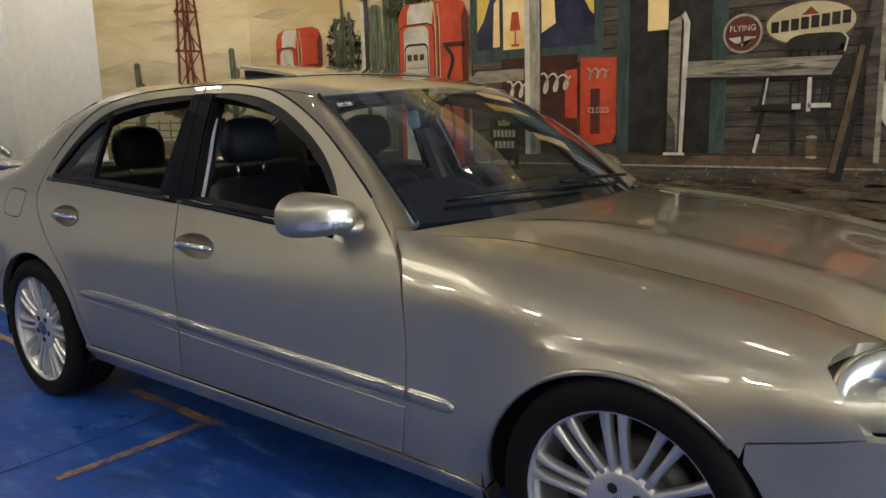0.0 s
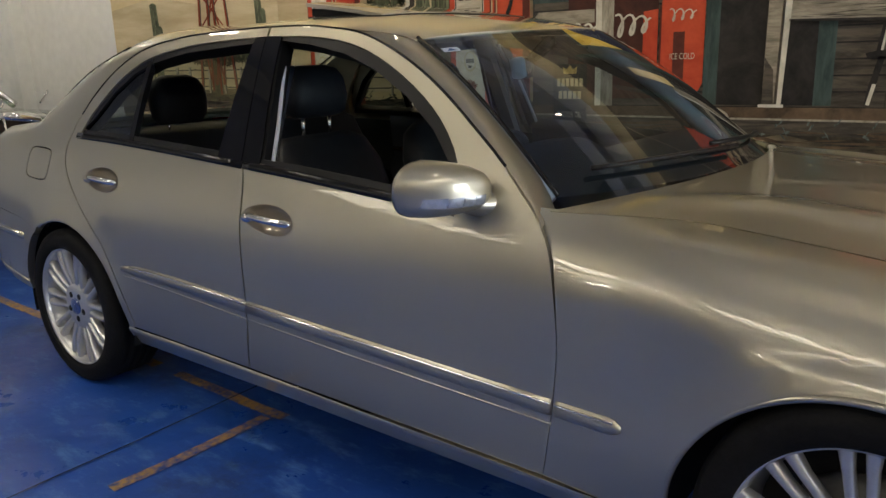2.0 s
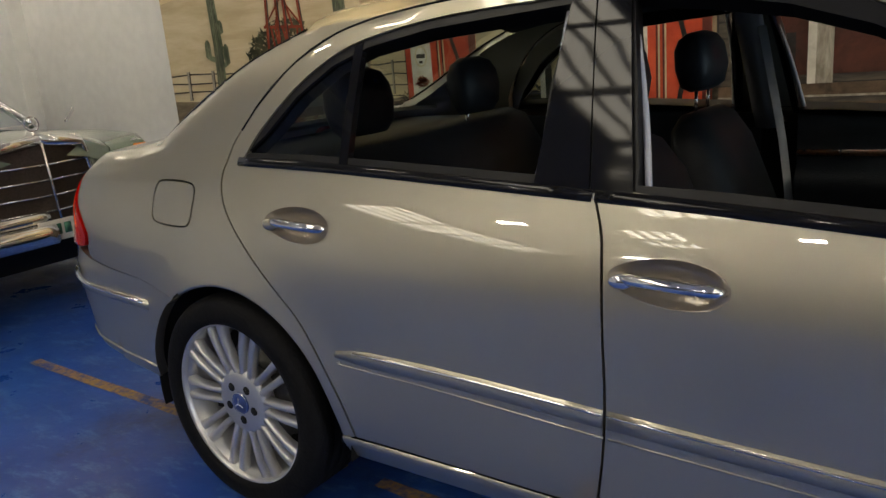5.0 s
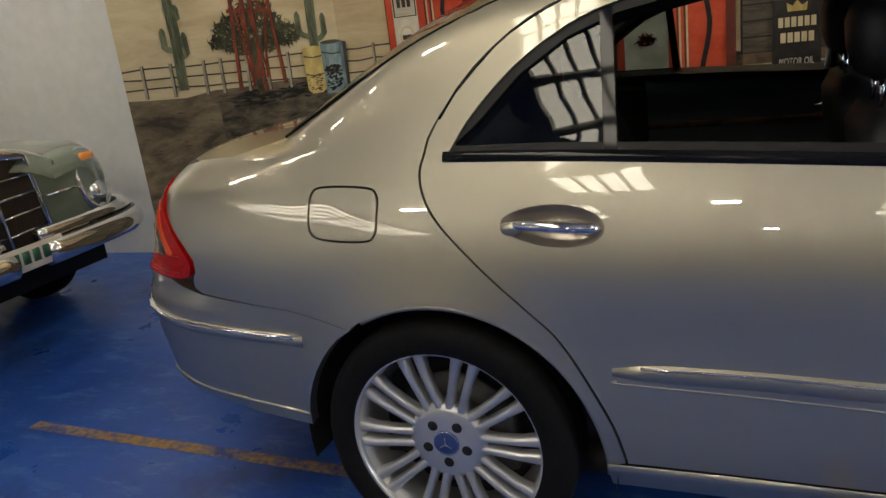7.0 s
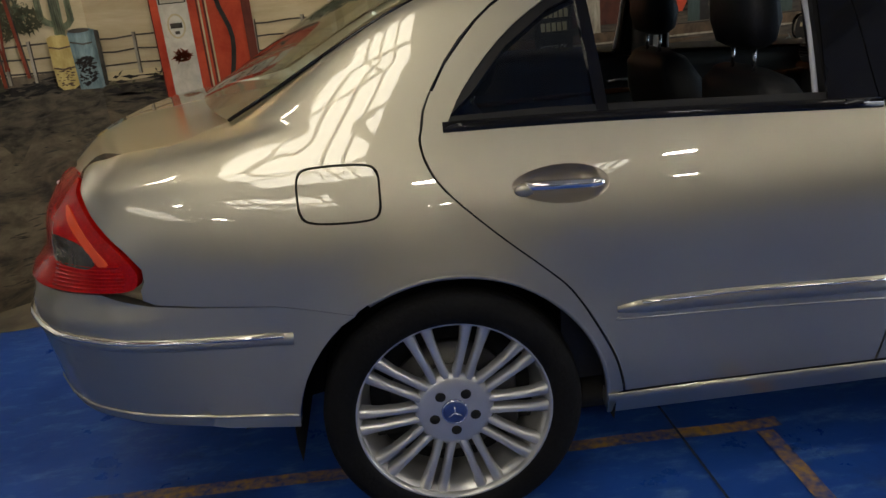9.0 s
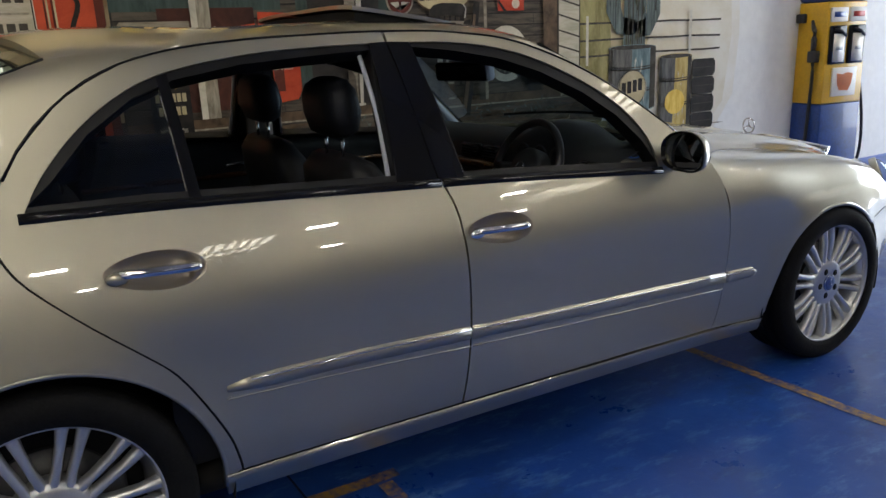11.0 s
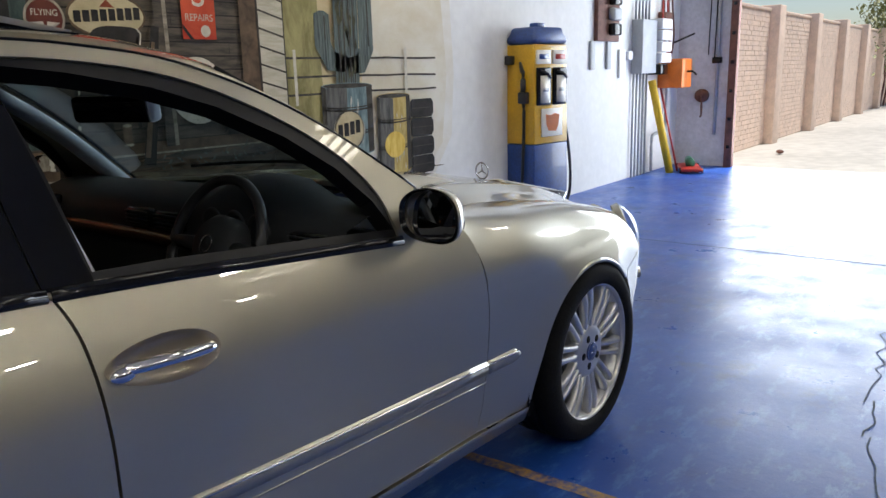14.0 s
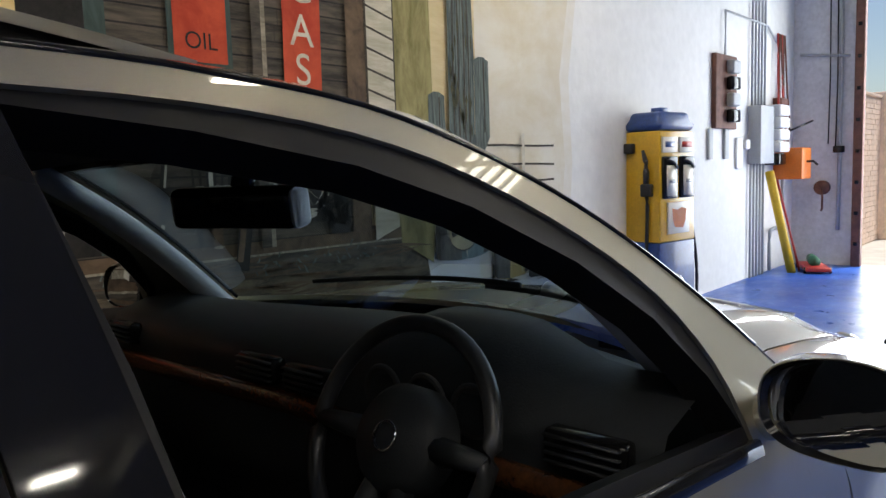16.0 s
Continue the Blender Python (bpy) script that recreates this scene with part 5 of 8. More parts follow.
for a in (0, 180, 250, 290):
    bm = bmesh.new()
    ca, sa = math.cos(radians(a)), math.sin(radians(a))
    tube(bm, [(0.01, 0.07 * ca, 0.07 * sa), (0.0, 0.18 * ca, 0.18 * sa)], [0.022, 0.014], 8)
    bmesh.ops.transform(bm, matrix=M, verts=bm.verts[:])
    part("wheel_spoke", bm, DASH, sw)
# inner mirror
im = thing("interior_mirror")
im.parent = car
Mi = Matrix.Translation((1.635, -0.075, 1.222)) @ Matrix.Rotation(radians(22), 4, "Z") @ Matrix.Rotation(radians(-8), 4, "Y")
bm = boxbm(-0.018, 0.026, -0.125, 0.125, -0.036, 0.036, bevel=0.016, segments=3)
bmesh.ops.transform(bm, matrix=Mi, verts=bm.verts[:])
part("mirror_case", bm, BLACK, im)
bm = bmesh.new()
tube(bm, [(1.66, -0.06, 1.25), (1.70, -0.02, 1.30), (1.68, 0, 1.338)], [0.02, 0.025, 0.03], 8)
part("mirror_stem", bm, BLACK, im)
bm = boxbm(-0.020, 0.028, -0.136, -0.116, -0.034, 0.034, bevel=0.012)
bmesh.ops.transform(bm, matrix=Mi, verts=bm.verts[:])
part("mirror_edge", bm, GREYTRIM, im)
for side in (False, True):
    # inner pillar trims in pale grey, and door cards
    k = 1 if side else -1
    for pts in ([(1.088, -0.612, 1.312), (1.124, -0.678, 1.20), (1.152, -0.728, 1.09), (1.178, -0.79, 0.955)], [(0.950, -0.618, 1.315), (0.952, -0.70, 1.17), (0.946, -0.75, 1.05), (0.936, -0.796, 0.955)]):
        bm = bmesh.new()
        tube(bm, curve2(pts, 3), 0.007, 8)
        part("pillar_edging", mirrored(bm) if side else bm, GREYTRIM, car, "pale grey pillar edging")
    bm = bmesh.new()
    tube(bm, [Vector(screen_edge(v / 8)) + Vector((-0.045, 0.02, -0.02)) for v in range(9)], [0.042 - 0.001 * i for i in range(9)], 10, flat=0.75)
    part("pillar_trim", mirrored(bm) if side else bm, GREYTRIM, car, "pale grey windscreen pillar trim")
    bm = bmesh.new()
    tube(bm, [(1.02 + 0.10 * (1.33 - z), -(door_y(z) - 0.075), z) for z in (0.90, 1.0, 1.1, 1.2, 1.30, 1.345)], 0.05, 10, flat=0.5)
    part("centre_pillar_trim", mirrored(bm) if side else bm, material("grey_pillar_trim", (0.20, 0.20, 0.21), 0.8), car)
    bm = bmesh.new()
    rows = [[bm.verts.new((1.065 + 0.10 * (1.33 - z) + dx, -(door_y(z) - 0.105), z)) for dx in (-0.014, 0.014)] for z in (0.55, 0.7, 0.85, 0.95, 1.05, 1.15, 1.25)]
    for p, q in zip(rows, rows[1:]):
        bm.faces.new((p[0], p[1], q[1], q[0]))
    f = bm.faces[:]
    bmesh.ops.solidify(bm, geom=f, thickness=0.003)
    part("seat_belt", mirrored(bm) if side else bm, GREYTRIM, car, "pale grey webbing seat belt")
    for d_, x0, x1 in ((doors["rear_door"][side], 0.30, 1.04), (doors["front_door"][side], 1.16, 2.05)):
        rows = []
        bm = bmesh.new()
        for i in range(9):
            x = x0 + (x1 - x0) * i / 8
            zt = 0.995 - 0.052 * x
            rows.append([bm.verts.new((x, -(door_y(max(z, 0.3)) - dd), z)) for z, dd in ((0.30, 0.11), (0.6, 0.11), (0.66, 0.15), (0.72, 0.15), (0.76, 0.11), (zt - 0.06, 0.085), (zt, 0.06), (zt, 0.03))])
        for p, q in zip(rows, rows[1:]):
            for j in range(7):
                bm.faces.new((p[j], p[j + 1], q[j + 1], q[j]))
        bmesh.ops.recalc_face_normals(bm, faces=bm.faces[:])
        card = part("door_card", mirrored(bm) if side else bm, LEATHER, d_)
        bm = bmesh.new()
        tube(bm, [(x0 + (x1 - x0) * i / 8, -(door_y(0.80) - 0.105), 0.80) for i in range(9)], 0.014, 6)
        part("wood_strip", mirrored(bm) if side else bm, WOOD, card)
        bm = bmesh.new()
        tube(bm, [(x1 - 0.14, -(door_y(0.83) - 0.12), 0.845), (x1 - 0.08, -(door_y(0.83) - 0.125), 0.85), (x1 - 0.03, -(door_y(0.83) - 0.12), 0.845)], 0.009, 8)
        part("inner_handle", mirrored(bm) if side else bm, CHROME, card)


# ---- the mural: flat paint on the wall ----
mural = thing("mural", pose(0, 0, 0), "hand-painted desert filling station mural", "mural")


def mural_paint(name, a, b, scale=3.0, sx=1.0, sz=1.0, lo=0.36, hi=0.64, rough=0.8):
    """Brushed paint that wanders between two colours."""
    m = bpy.data.materials.new(name)
    m.use_nodes = True
    t = m.node_tree
    N, L = t.nodes, t.links
    bs = N["Principled BSDF"]
    bs.inputs["Roughness"].default_value = rough
    bs.inputs["Specular IOR Level"].default_value = 0.25
    co = N.new("ShaderNodeTexCoord")
    mp = N.new("ShaderNodeMapping")
    mp.inputs["Scale"].default_value = (sx, 1, sz)
    n = N.new("ShaderNodeTexNoise")
    n.inputs["Scale"].default_value, n.inputs["Detail"].default_value, n.inputs["Roughness"].default_value, n.inputs["Distortion"].default_value = scale, 9, 0.68, 0.4
    r = N.new("ShaderNodeValToRGB")
    r.color_ramp.elements[0].position, r.color_ramp.elements[0].color = lo, (*a, 1)
    r.color_ramp.elements[1].position, r.color_ramp.elements[1].color = hi, (*b, 1)
    L.new(co.outputs["Object"], mp.inputs[0])
    L.new(mp.outputs[0], n.inputs["Vector"])
    L.new(n.outputs[0], r.inputs[0])
    L.new(r.outputs[0], bs.inputs["Base Color"])
    return m


P_SKY = mural_paint("mural_sky", (0.50, 0.385, 0.19), (0.68, 0.575, 0.36), 1.6, 0.6, 2.2)
P_SKY2 = mural_paint("mural_pale_sky", (0.60, 0.53, 0.38), (0.70, 0.67, 0.58), 1.4, 1, 1.6)
P_DUNE = mural_paint("mural_dune", (0.42, 0.33, 0.19), (0.55, 0.46, 0.29), 3, 0.5, 3)
P_GROUND = mural_paint("mural_ground", (0.045, 0.037, 0.028), (0.20, 0.16, 0.10), 4.5, 0.8, 2.0)
P_DARKGROUND = mural_paint("mural_dark_ground", (0.018, 0.016, 0.013), (0.12, 0.098, 0.066), 9, 0.7, 2.2)
P_SIDING = mural_paint("mural_siding", (0.030, 0.026, 0.021), (0.112, 0.092, 0.070), 5, 0.7, 5)
P_DARK = mural_paint("mural_dark", (0.012, 0.011, 0.010), (0.035, 0.03, 0.027), 6)
P_RED = mural_paint("mural_red", (0.38, 0.04, 0.018), (0.55, 0.085, 0.035), 5)
P_DEEPRED = mural_paint("mural_deep_red", (0.085, 0.022, 0.016), (0.14, 0.035, 0.022), 6)
P_WHITE = mural_paint("mural_white", (0.42, 0.39, 0.31), (0.66, 0.62, 0.52), 7)
P_GREYWOOD = mural_paint("mural_grey_wood", (0.20, 0.175, 0.13), (0.42, 0.38, 0.30), 9, 4, 0.8)
P_RAILWOOD = mural_paint("mural_rail_wood", (0.15, 0.13, 0.095), (0.34, 0.30, 0.23), 9, 0.8, 4)
P_TEAL = mural_paint("mural_teal", (0.026, 0.044, 0.040), (0.060, 0.088, 0.080), 6, 3, 0.7)
P_BROWN = mural_paint("mural_brown", (0.06, 0.04, 0.025), (0.15, 0.10, 0.06), 8)
P_GREEN = mural_paint("mural_cactus", (0.045, 0.055, 0.032), (0.17, 0.19, 0.11), 12, 4, 0.6)
P_BLUEGREEN = mural_paint("mural_blue_cactus", (0.035, 0.045, 0.042), (0.16, 0.195, 0.175), 10, 7, 0.4)
P_BUSH = mural_paint("mural_bush", (0.03, 0.032, 0.018), (0.10, 0.095, 0.05), 14)
P_YELLOW = mural_paint("mural_yellow", (0.60, 0.38, 0.05), (0.80, 0.60, 0.16), 8, 3, 0.7)
P_GLOW = mural_paint("mural_lamp_light", (0.75, 0.50, 0.18), (0.85, 0.68, 0.35), 4)
P_BLUEBARREL = mural_paint("mural_blue_barrel", (0.085, 0.13, 0.14), (0.25, 0.34, 0.34), 7, 3, 0.8)
P_BARRELGREY = mural_paint("mural_barrel_grey", (0.055, 0.055, 0.052), (0.15, 0.145, 0.13), 8, 4, 0.7)
P_PALEWASH = mural_paint("mural_pale_wash", (0.66, 0.62, 0.52), (0.74, 0.725, 0.68), 2.2, 1, 1.3)
P_YELBARREL = mural_paint("mural_yellow_barrel", (0.36, 0.25, 0.07), (0.58, 0.46, 0.18), 7, 3, 0.8)
P_OLIVE = mural_paint("mural_olive", (0.15, 0.13, 0.045), (0.36, 0.32, 0.14), 4, 2, 0.7)
P_NIGHT = mural_paint("mural_night", (0.012, 0.014, 0.03), (0.04, 0.045, 0.08), 5)
P_CREAMSIDING = mural_paint("mural_cream_siding", (0.38, 0.35, 0.26), (0.56, 0.52, 0.42), 6, 0.6, 4)
P_CREAMSIGN = mural_paint("mural_cream_sign", (0.40, 0.33, 0.19), (0.56, 0.48, 0.30), 7)
P_LINE = mural_paint("mural_line", (0.03, 0.026, 0.02), (0.08, 0.07, 0.055), 8)
P_MILL = mural_paint("mural_mill_red", (0.12, 0.022, 0.010), (0.25, 0.055, 0.024), 9)


def wall_point(u, v, lay):
    return Vector((u, WALL_Y - 0.0012 - 0.0011 * lay, v))


DIAG_A = Vector((-5.40, 3.50, 0))
DIAG_D = Vector((-4.52 + 5.40, WALL_Y - 3.50, 0)).normalized()
DIAG_N = Vector((DIAG_D.y, -DIAG_D.x, 0))


def diag_point(u, v, lay):
    return DIAG_A + DIAG_D * u + DIAG_N * (0.0012 + 0.0011 * lay) + Vector((0, 0, v))


def flat(bm, pts, lay, at=wall_point):
    vs = [bm.verts.new(at(u, v, lay)) for u, v in pts]
    f = bm.faces.new(vs)
    f.normal_update()
    ref = Vector((0, -1, 0)) if at is wall_point else DIAG_N
    if f.normal.dot(ref) < 0:
        f.normal_flip()


def daub(name, shapes, mat, lay, at=wall_point, parent=None, label=""):
    if name in ("fence_post", "fence_rail", "window_pane", "painted_curtain", "sign_bar", "badge_bar", "pump_figure", "door_frame", "pump_panel", "sign_mark", "barrel_shade", "chair_light") and len(shapes) > 1:
        for s in shapes if name != "fence_rail" else [shapes[i:i + 9] for i in range(0, len(shapes), 9)]:
            daub(name + " ", [s] if name != "fence_rail" else s, mat, lay, at, parent, label)
        return None
    name = name.strip()
    bm = bmesh.new()
    for s in shapes:
        flat(bm, s, lay, at)
    ob = part(name, bm, mat, parent or mural, label, smooth=False)
    if "stroke" in name or len(shapes) > 23:
        ob["kind"] = "stuff"
    return ob


def rect(x0, x1, z0, z1):
    return [(x0, z0), (x1, z0), (x1, z1), (x0, z1)]


def oval(cx, cz, rx, rz, n=28):
    return [(cx + rx * math.cos(2 * math.pi * i / n), cz + rz * math.sin(2 * math.pi * i / n)) for i in range(n)]


def limb(pts, w):
    """A band of paint along points; w: half width, one or per point."""
    pts = [Vector(p) for p in pts]
    lo, hi = [], []
    for i, p in enumerate(pts):
        d = (pts[min(i + 1, len(pts) - 1)] - pts[max(0, i - 1)]).normalized()
        n = Vector((-d.y, d.x)) * (w[i] if isinstance(w, (list, tuple)) else w)
        lo.append(tuple(p + n))
        hi.append(tuple(p - n))
    return [[lo[i], lo[i + 1], hi[i + 1], hi[i]] for i in range(len(pts) - 1)]


def wobble(x0, x1, z, amp, n, seed):
    r = random.Random(seed)
    return [(x0 + (x1 - x0) * i / n, z + r.uniform(-amp, amp)) for i in range(n + 1)]


def letters(body, x, z, h, mat, lay, width=None, at=wall_point, parent=None):
    cu = bpy.data.curves.new("letters", "FONT")
    cu.body, cu.size, cu.align_x, cu.align_y = body, h, "CENTER", "CENTER"
    ob = new("letters", cu)
    me = bpy.data.meshes.new_from_object(ob.evaluated_get(bpy.context.evaluated_depsgraph_get()))
    bpy.data.objects.remove(ob)
    wid = max(v.co.x for v in me.vertices) - min(v.co.x for v in me.vertices)
    k = (width / wid) if width else 1
    for v in me.vertices:
        v.co = at(x + v.co.x * k, z + v.co.y, lay)
    me.materials.append(mat)
    o = new("lettering", me)
    o.parent = parent or mural
    return o


def strokes(x0, x1, z0, z1, n, seed, ln=(0.05, 0.2), th=(0.002, 0.006), slope=0.15):
    r = random.Random(seed)
    out = []
    for _ in range(n):
        x, z, l, w = r.uniform(x0, x1), r.uniform(z0, z1), r.uniform(*ln), r.uniform(*th)
        s = r.uniform(-slope, slope) * l
        out.append([(x, z), (x + l * 0.5, z - w + s * 0.5), (x + l, z + s), (x + l * 0.5, z + w + s * 0.5)])
    return out


def leaves(cx, cz, rx, rz, n, seed, size=0.03):
    r = random.Random(seed)
    out = []
    for _ in range(n):
        a, k = r.uniform(0, 2 * math.pi), math.sqrt(r.random())
        x, z = cx + rx * k * math.cos(a), cz + rz * k * math.sin(a)
        b, l = r.uniform(0, math.pi), size * r.uniform(0.5, 1.4)
        dx, dz = l * math.cos(b), l * math.sin(b)
        out.append([(x - dx, z - dz), (x + dz * 0.25, z - dx * 0.25), (x + dx, z + dz), (x - dz * 0.25, z + dx * 0.25)])
    return out


XL = -4.52
# sky, dunes and ground
daub("painted_sky", [rect(XL, 1.5, 0.9, 3.9)], P_SKY, 0)
daub("painted_sky", [[(1.5, 0.58), (2.30, 0.50), (2.55, 0.8), (2.60, 1.3), (2.56, 1.9), (2.70, 2.6), (2.52, 3.9), (1.5, 3.9)]], P_PALEWASH, 0)
daub("painted_sky", [[(1.5, 0.62), (2.2, 0.55), (2.42, 0.75), (2.50, 1.3), (2.44, 1.9), (2.6, 2.6), (2.4, 3.9), (1.5, 3.9)]], P_SKY2, 1)
daub("painted_sky", [rect(0.0, 1.19, 0.9, 3.9)], P_SKY, 0, diag_point)
daub("painted_dune", [[(XL, 1.05), (-2.3, 1.05), (-2.3, 1.9), (-2.9, 1.84), (-3.4, 1.78), (-3.9, 1.80), (-4.2, 1.72), (XL, 1.74)]], P_DUNE, 1)
daub("painted_dune", [[(0, 1.05), (1.19, 1.05), (1.19, 1.74), (0.9, 1.78), (0.6, 1.70), (0.3, 1.75), (0, 1.66)]], P_DUNE, 1, diag_point)
daub("painted_ground", [[(XL, 0.0), (0.98, 0.0), (1.05, 0.6), (0.98, 1.0), (-2.3, 1.0)] + wobble(-2.3, XL, 1.0, 0.012, 14, 3)], P_GROUND, 2)
daub("painted_ground", [[(0, 0.0), (1.19, 0.0), (1.19, 1.0)] + wobble(1.19, 0.0, 1.08, 0.012, 8, 5)[1:]], P_GROUND, 2, diag_point)
daub("painted_ground", [wobble(XL, 0.8, 0.99, 0.006, 24, 31) + [(0.8, 0.70)] + wobble(0.8, XL, 0.80, 0.07, 24, 32)], P_DARKGROUND, 3)
daub("painted_ground", [wobble(0.46, 1.19, 1.045, 0.012, 8, 33) + [(1.19, 0.60)] + wobble(1.12, 0.46, 0.72, 0.10, 8, 34)], P_DARKGROUND, 3, diag_point)
daub("ground_stroke", strokes(XL, 0.8, 0.05, 0.94, 520, 7, (0.02, 0.13), (0.002, 0.006)), P_LINE, 4)
daub("ground_stroke", strokes(XL, 0.8, 0.05, 0.80, 200, 8, (0.05, 0.22), (0.002, 0.007)), P_BROWN, 4)
daub("ground_stroke", strokes(0.02, 1.05, 0.05, 1.0, 170, 9, (0.02, 0.10), (0.002, 0.005)), P_LINE, 4, diag_point)
daub("ground_stroke", strokes(XL, -3.2, 0.90, 1.03, 170, 17, (0.02, 0.16), (0.003, 0.010)), P_DARK, 4)
daub("ground_stroke", strokes(0.5, 1.04, 0.98, 1.06, 90, 18, (0.02, 0.12), (0.003, 0.009)), P_DARK, 4, diag_point)
daub("grass_stroke", strokes(XL, -2.6, 0.96, 1.05, 110, 19, (0.01, 0.05), (0.004, 0.014), 2.0), P_BUSH, 4)
daub("cloud_stroke", strokes(XL, -2.4, 1.9, 3.4, 60, 21, (0.2, 0.7), (0.01, 0.05)), P_DUNE, 1)
daub("cloud_stroke", strokes(0.0, 0.6, 1.8, 3.4, 24, 22, (0.2, 0.5), (0.01, 0.04)), P_DUNE, 2, diag_point)
# fences
for at, xs, posts, zl, zr in ((diag_point, (0.0, 1.19), [0.10, 0.245, 0.415, 0.505, 0.645, 0.755, 0.875], (1.145, 1.195, 1.245), (1.08, 1.15, 1.215)), (wall_point, (XL, -3.3), [-4.305, -4.05, -3.7, -3.45], (1.08, 1.15, 1.215), (1.08, 1.15, 1.215))):
    for a, b in zip(zl, zr):
        w = [(x, z + (a - 1) * (1 - i / 11) + (b - 1) * i / 11) for i, (x, z) in enumerate(wobble(xs[0], xs[1], 1.0, 0.005, 11, int(a * 300)))]
        daub("painted_rail", limb(w, 0.0042), P_LINE, 5, at)
    for i, p in enumerate(posts):
        k = (p - xs[0]) / (xs[1] - xs[0])
        b, t = zl[0] + (zr[0] - zl[0]) * k - 0.05, zl[2] + (zr[2] - zl[2]) * k + 0.02
        daub("fence_post", limb([(p - 0.004, b), (p, t)], 0.0075), P_GREYWOOD, 6, at)
        daub("post_shade", limb([(p + 0.005, b), (p + 0.009, t)], 0.0032), P_LINE, 7, at)


def saguaro(cx, z0, z1, w, arms, mat, lay, at, seed):
    r = random.Random(seed)
    sh = limb([(cx, z0), (cx + 0.01, (z0 + z1) / 2), (cx, z1 - w * 0.5), (cx, z1)], [w, w * 1.05, w * 0.9, w * 0.25])
    for dx, zb, zt in arms:
        sh += limb([(cx, zb), (cx + dx * 0.7, zb + 0.02), (cx + dx, zb + abs(dx) * 0.6), (cx + dx, zt - 0.02), (cx + dx, zt)], [w * 0.5, w * 0.6, w * 0.65, w * 0.6, w * 0.2])
    o = daub("painted_cactus", sh, mat, lay, at)
    rib = []
    for k in (-0.55, -0.15, 0.3, 0.65):
        rib += limb([(cx + k * w, z0 + 0.02), (cx + k * w * 1.05, (z0 + z1) / 2), (cx + k * w * 0.8, z1 - w * 0.4)], w * 0.05)
    for dx, zb, zt in arms:
        rib += limb([(cx + dx + w * 0.2, zb + abs(dx) * 0.7), (cx + dx + w * 0.2, zt - 0.03)], w * 0.05)
    daub("cactus_rib", rib, P_LINE, lay + 1, at)
    return o


saguaro(0.292, 1.11, 1.71, 0.026, [(-0.052, 1.31, 1.44), (0.052, 1.27, 1.41), (0.036, 1.46, 1.55)], P_GREEN, 8, diag_point, 1)
saguaro(1.035, 1.24, 1.81, 0.026, [(-0.072, 1.30, 1.45), (0.07, 1.28, 1.43), (0.04, 1.50, 1.66)], P_GREEN, 8, diag_point, 2)
# tree and windmill tower
daub("painted_tree", leaves(0.70, 1.37, 0.20, 0.12, 420, 31, 0.026) + leaves(0.56, 1.34, 0.10, 0.05, 120, 35, 0.022) + leaves(0.87, 1.34, 0.11, 0.06, 140, 36, 0.022) + leaves(0.72, 1.46, 0.12, 0.08, 140, 37, 0.022) + limb([(0.70, 1.03), (0.70, 1.3)], 0.016), P_BUSH, 8, diag_point)
daub("tree_light", leaves(0.70, 1.38, 0.22, 0.12, 130, 38, 0.013), P_GREEN, 9, diag_point)
MILL_X = 0.705


def mill_leg(a, b, w=0.011):
    daub("tower_leg", limb([a, b], [w, w * 0.7]), P_MILL, 12, diag_point, label="red timber windmill leg")


for a, b in (((0.592, 1.07), (0.662, 2.55)), ((0.842, 1.075), (0.752, 2.55)), ((0.672, 1.075), (0.690, 2.55)), ((0.728, 1.045), (0.712, 2.55))):
    mill_leg(a, b)
    daub("leg_shade", limb([(a[0] + 0.008, a[1]), (b[0] + 0.006, b[1])], 0.0035), P_LINE, 13, diag_point)
sh = []
for z, h in ((1.49, 0.118), (1.80, 0.105), (2.10, 0.092), (2.32, 0.075)):
    sh += limb([(MILL_X - h, z), (MILL_X + h, z - 0.012)], 0.009)
for z0, z1, h0, h1 in ((1.49, 1.80, 0.11, 0.095), (1.80, 2.09, 0.095, 0.085), (2.1, 2.31, 0.085, 0.07)):
    sh += limb([(MILL_X - h0, z0), (MILL_X + h1, z1)], 0.005) + limb([(MILL_X + h0, z0), (MILL_X - h1, z1)], 0.005)
    sh += limb([(MILL_X - h0 * 0.4, z0), (MILL_X + h1 * 0.2, z1)], 0.006) + limb([(MILL_X + h0 * 0.5, z0), (MILL_X - h1 * 0.1, z1)], 0.006)
for x0, x1 in ((0.63, 0.665), (0.70, 0.76), (0.735, 0.70), (0.655, 0.69), (0.79, 0.745)):
    sh += limb([(x0, 1.48), (x1, 1.12)], 0.0055)
for s_ in sh:
    daub("tower_brace", [s_], P_MILL, 12, diag_point)
# far barrels
daub("painted_barrel", [[(0.962, 1.02), (0.985, 0.995), (1.04, 0.995), (1.068, 1.01), (1.066, 1.245), (1.04, 1.257), (0.985, 1.257), (0.96, 1.245)]], P_YELBARREL, 14, diag_point, label="pale yellow painted oil barrel")
daub("barrel_shade", strokes(0.965, 1.04, 1.01, 1.10, 30, 43, (0.01, 0.03), (0.002, 0.006)), P_BROWN, 15, diag_point)
daub("painted_barrel", [[(1.068, 0.985), (1.185, 0.975), (1.185, 1.275), (1.10, 1.275), (1.066, 1.262)]], P_BLUEBARREL, 14, diag_point, label="blue-grey painted oil barrel")
daub("painted_barrel", [[(XL, 0.975), (-4.475, 0.99), (-4.468, 1.26), (XL, 1.275)]], P_BLUEBARREL, 14)
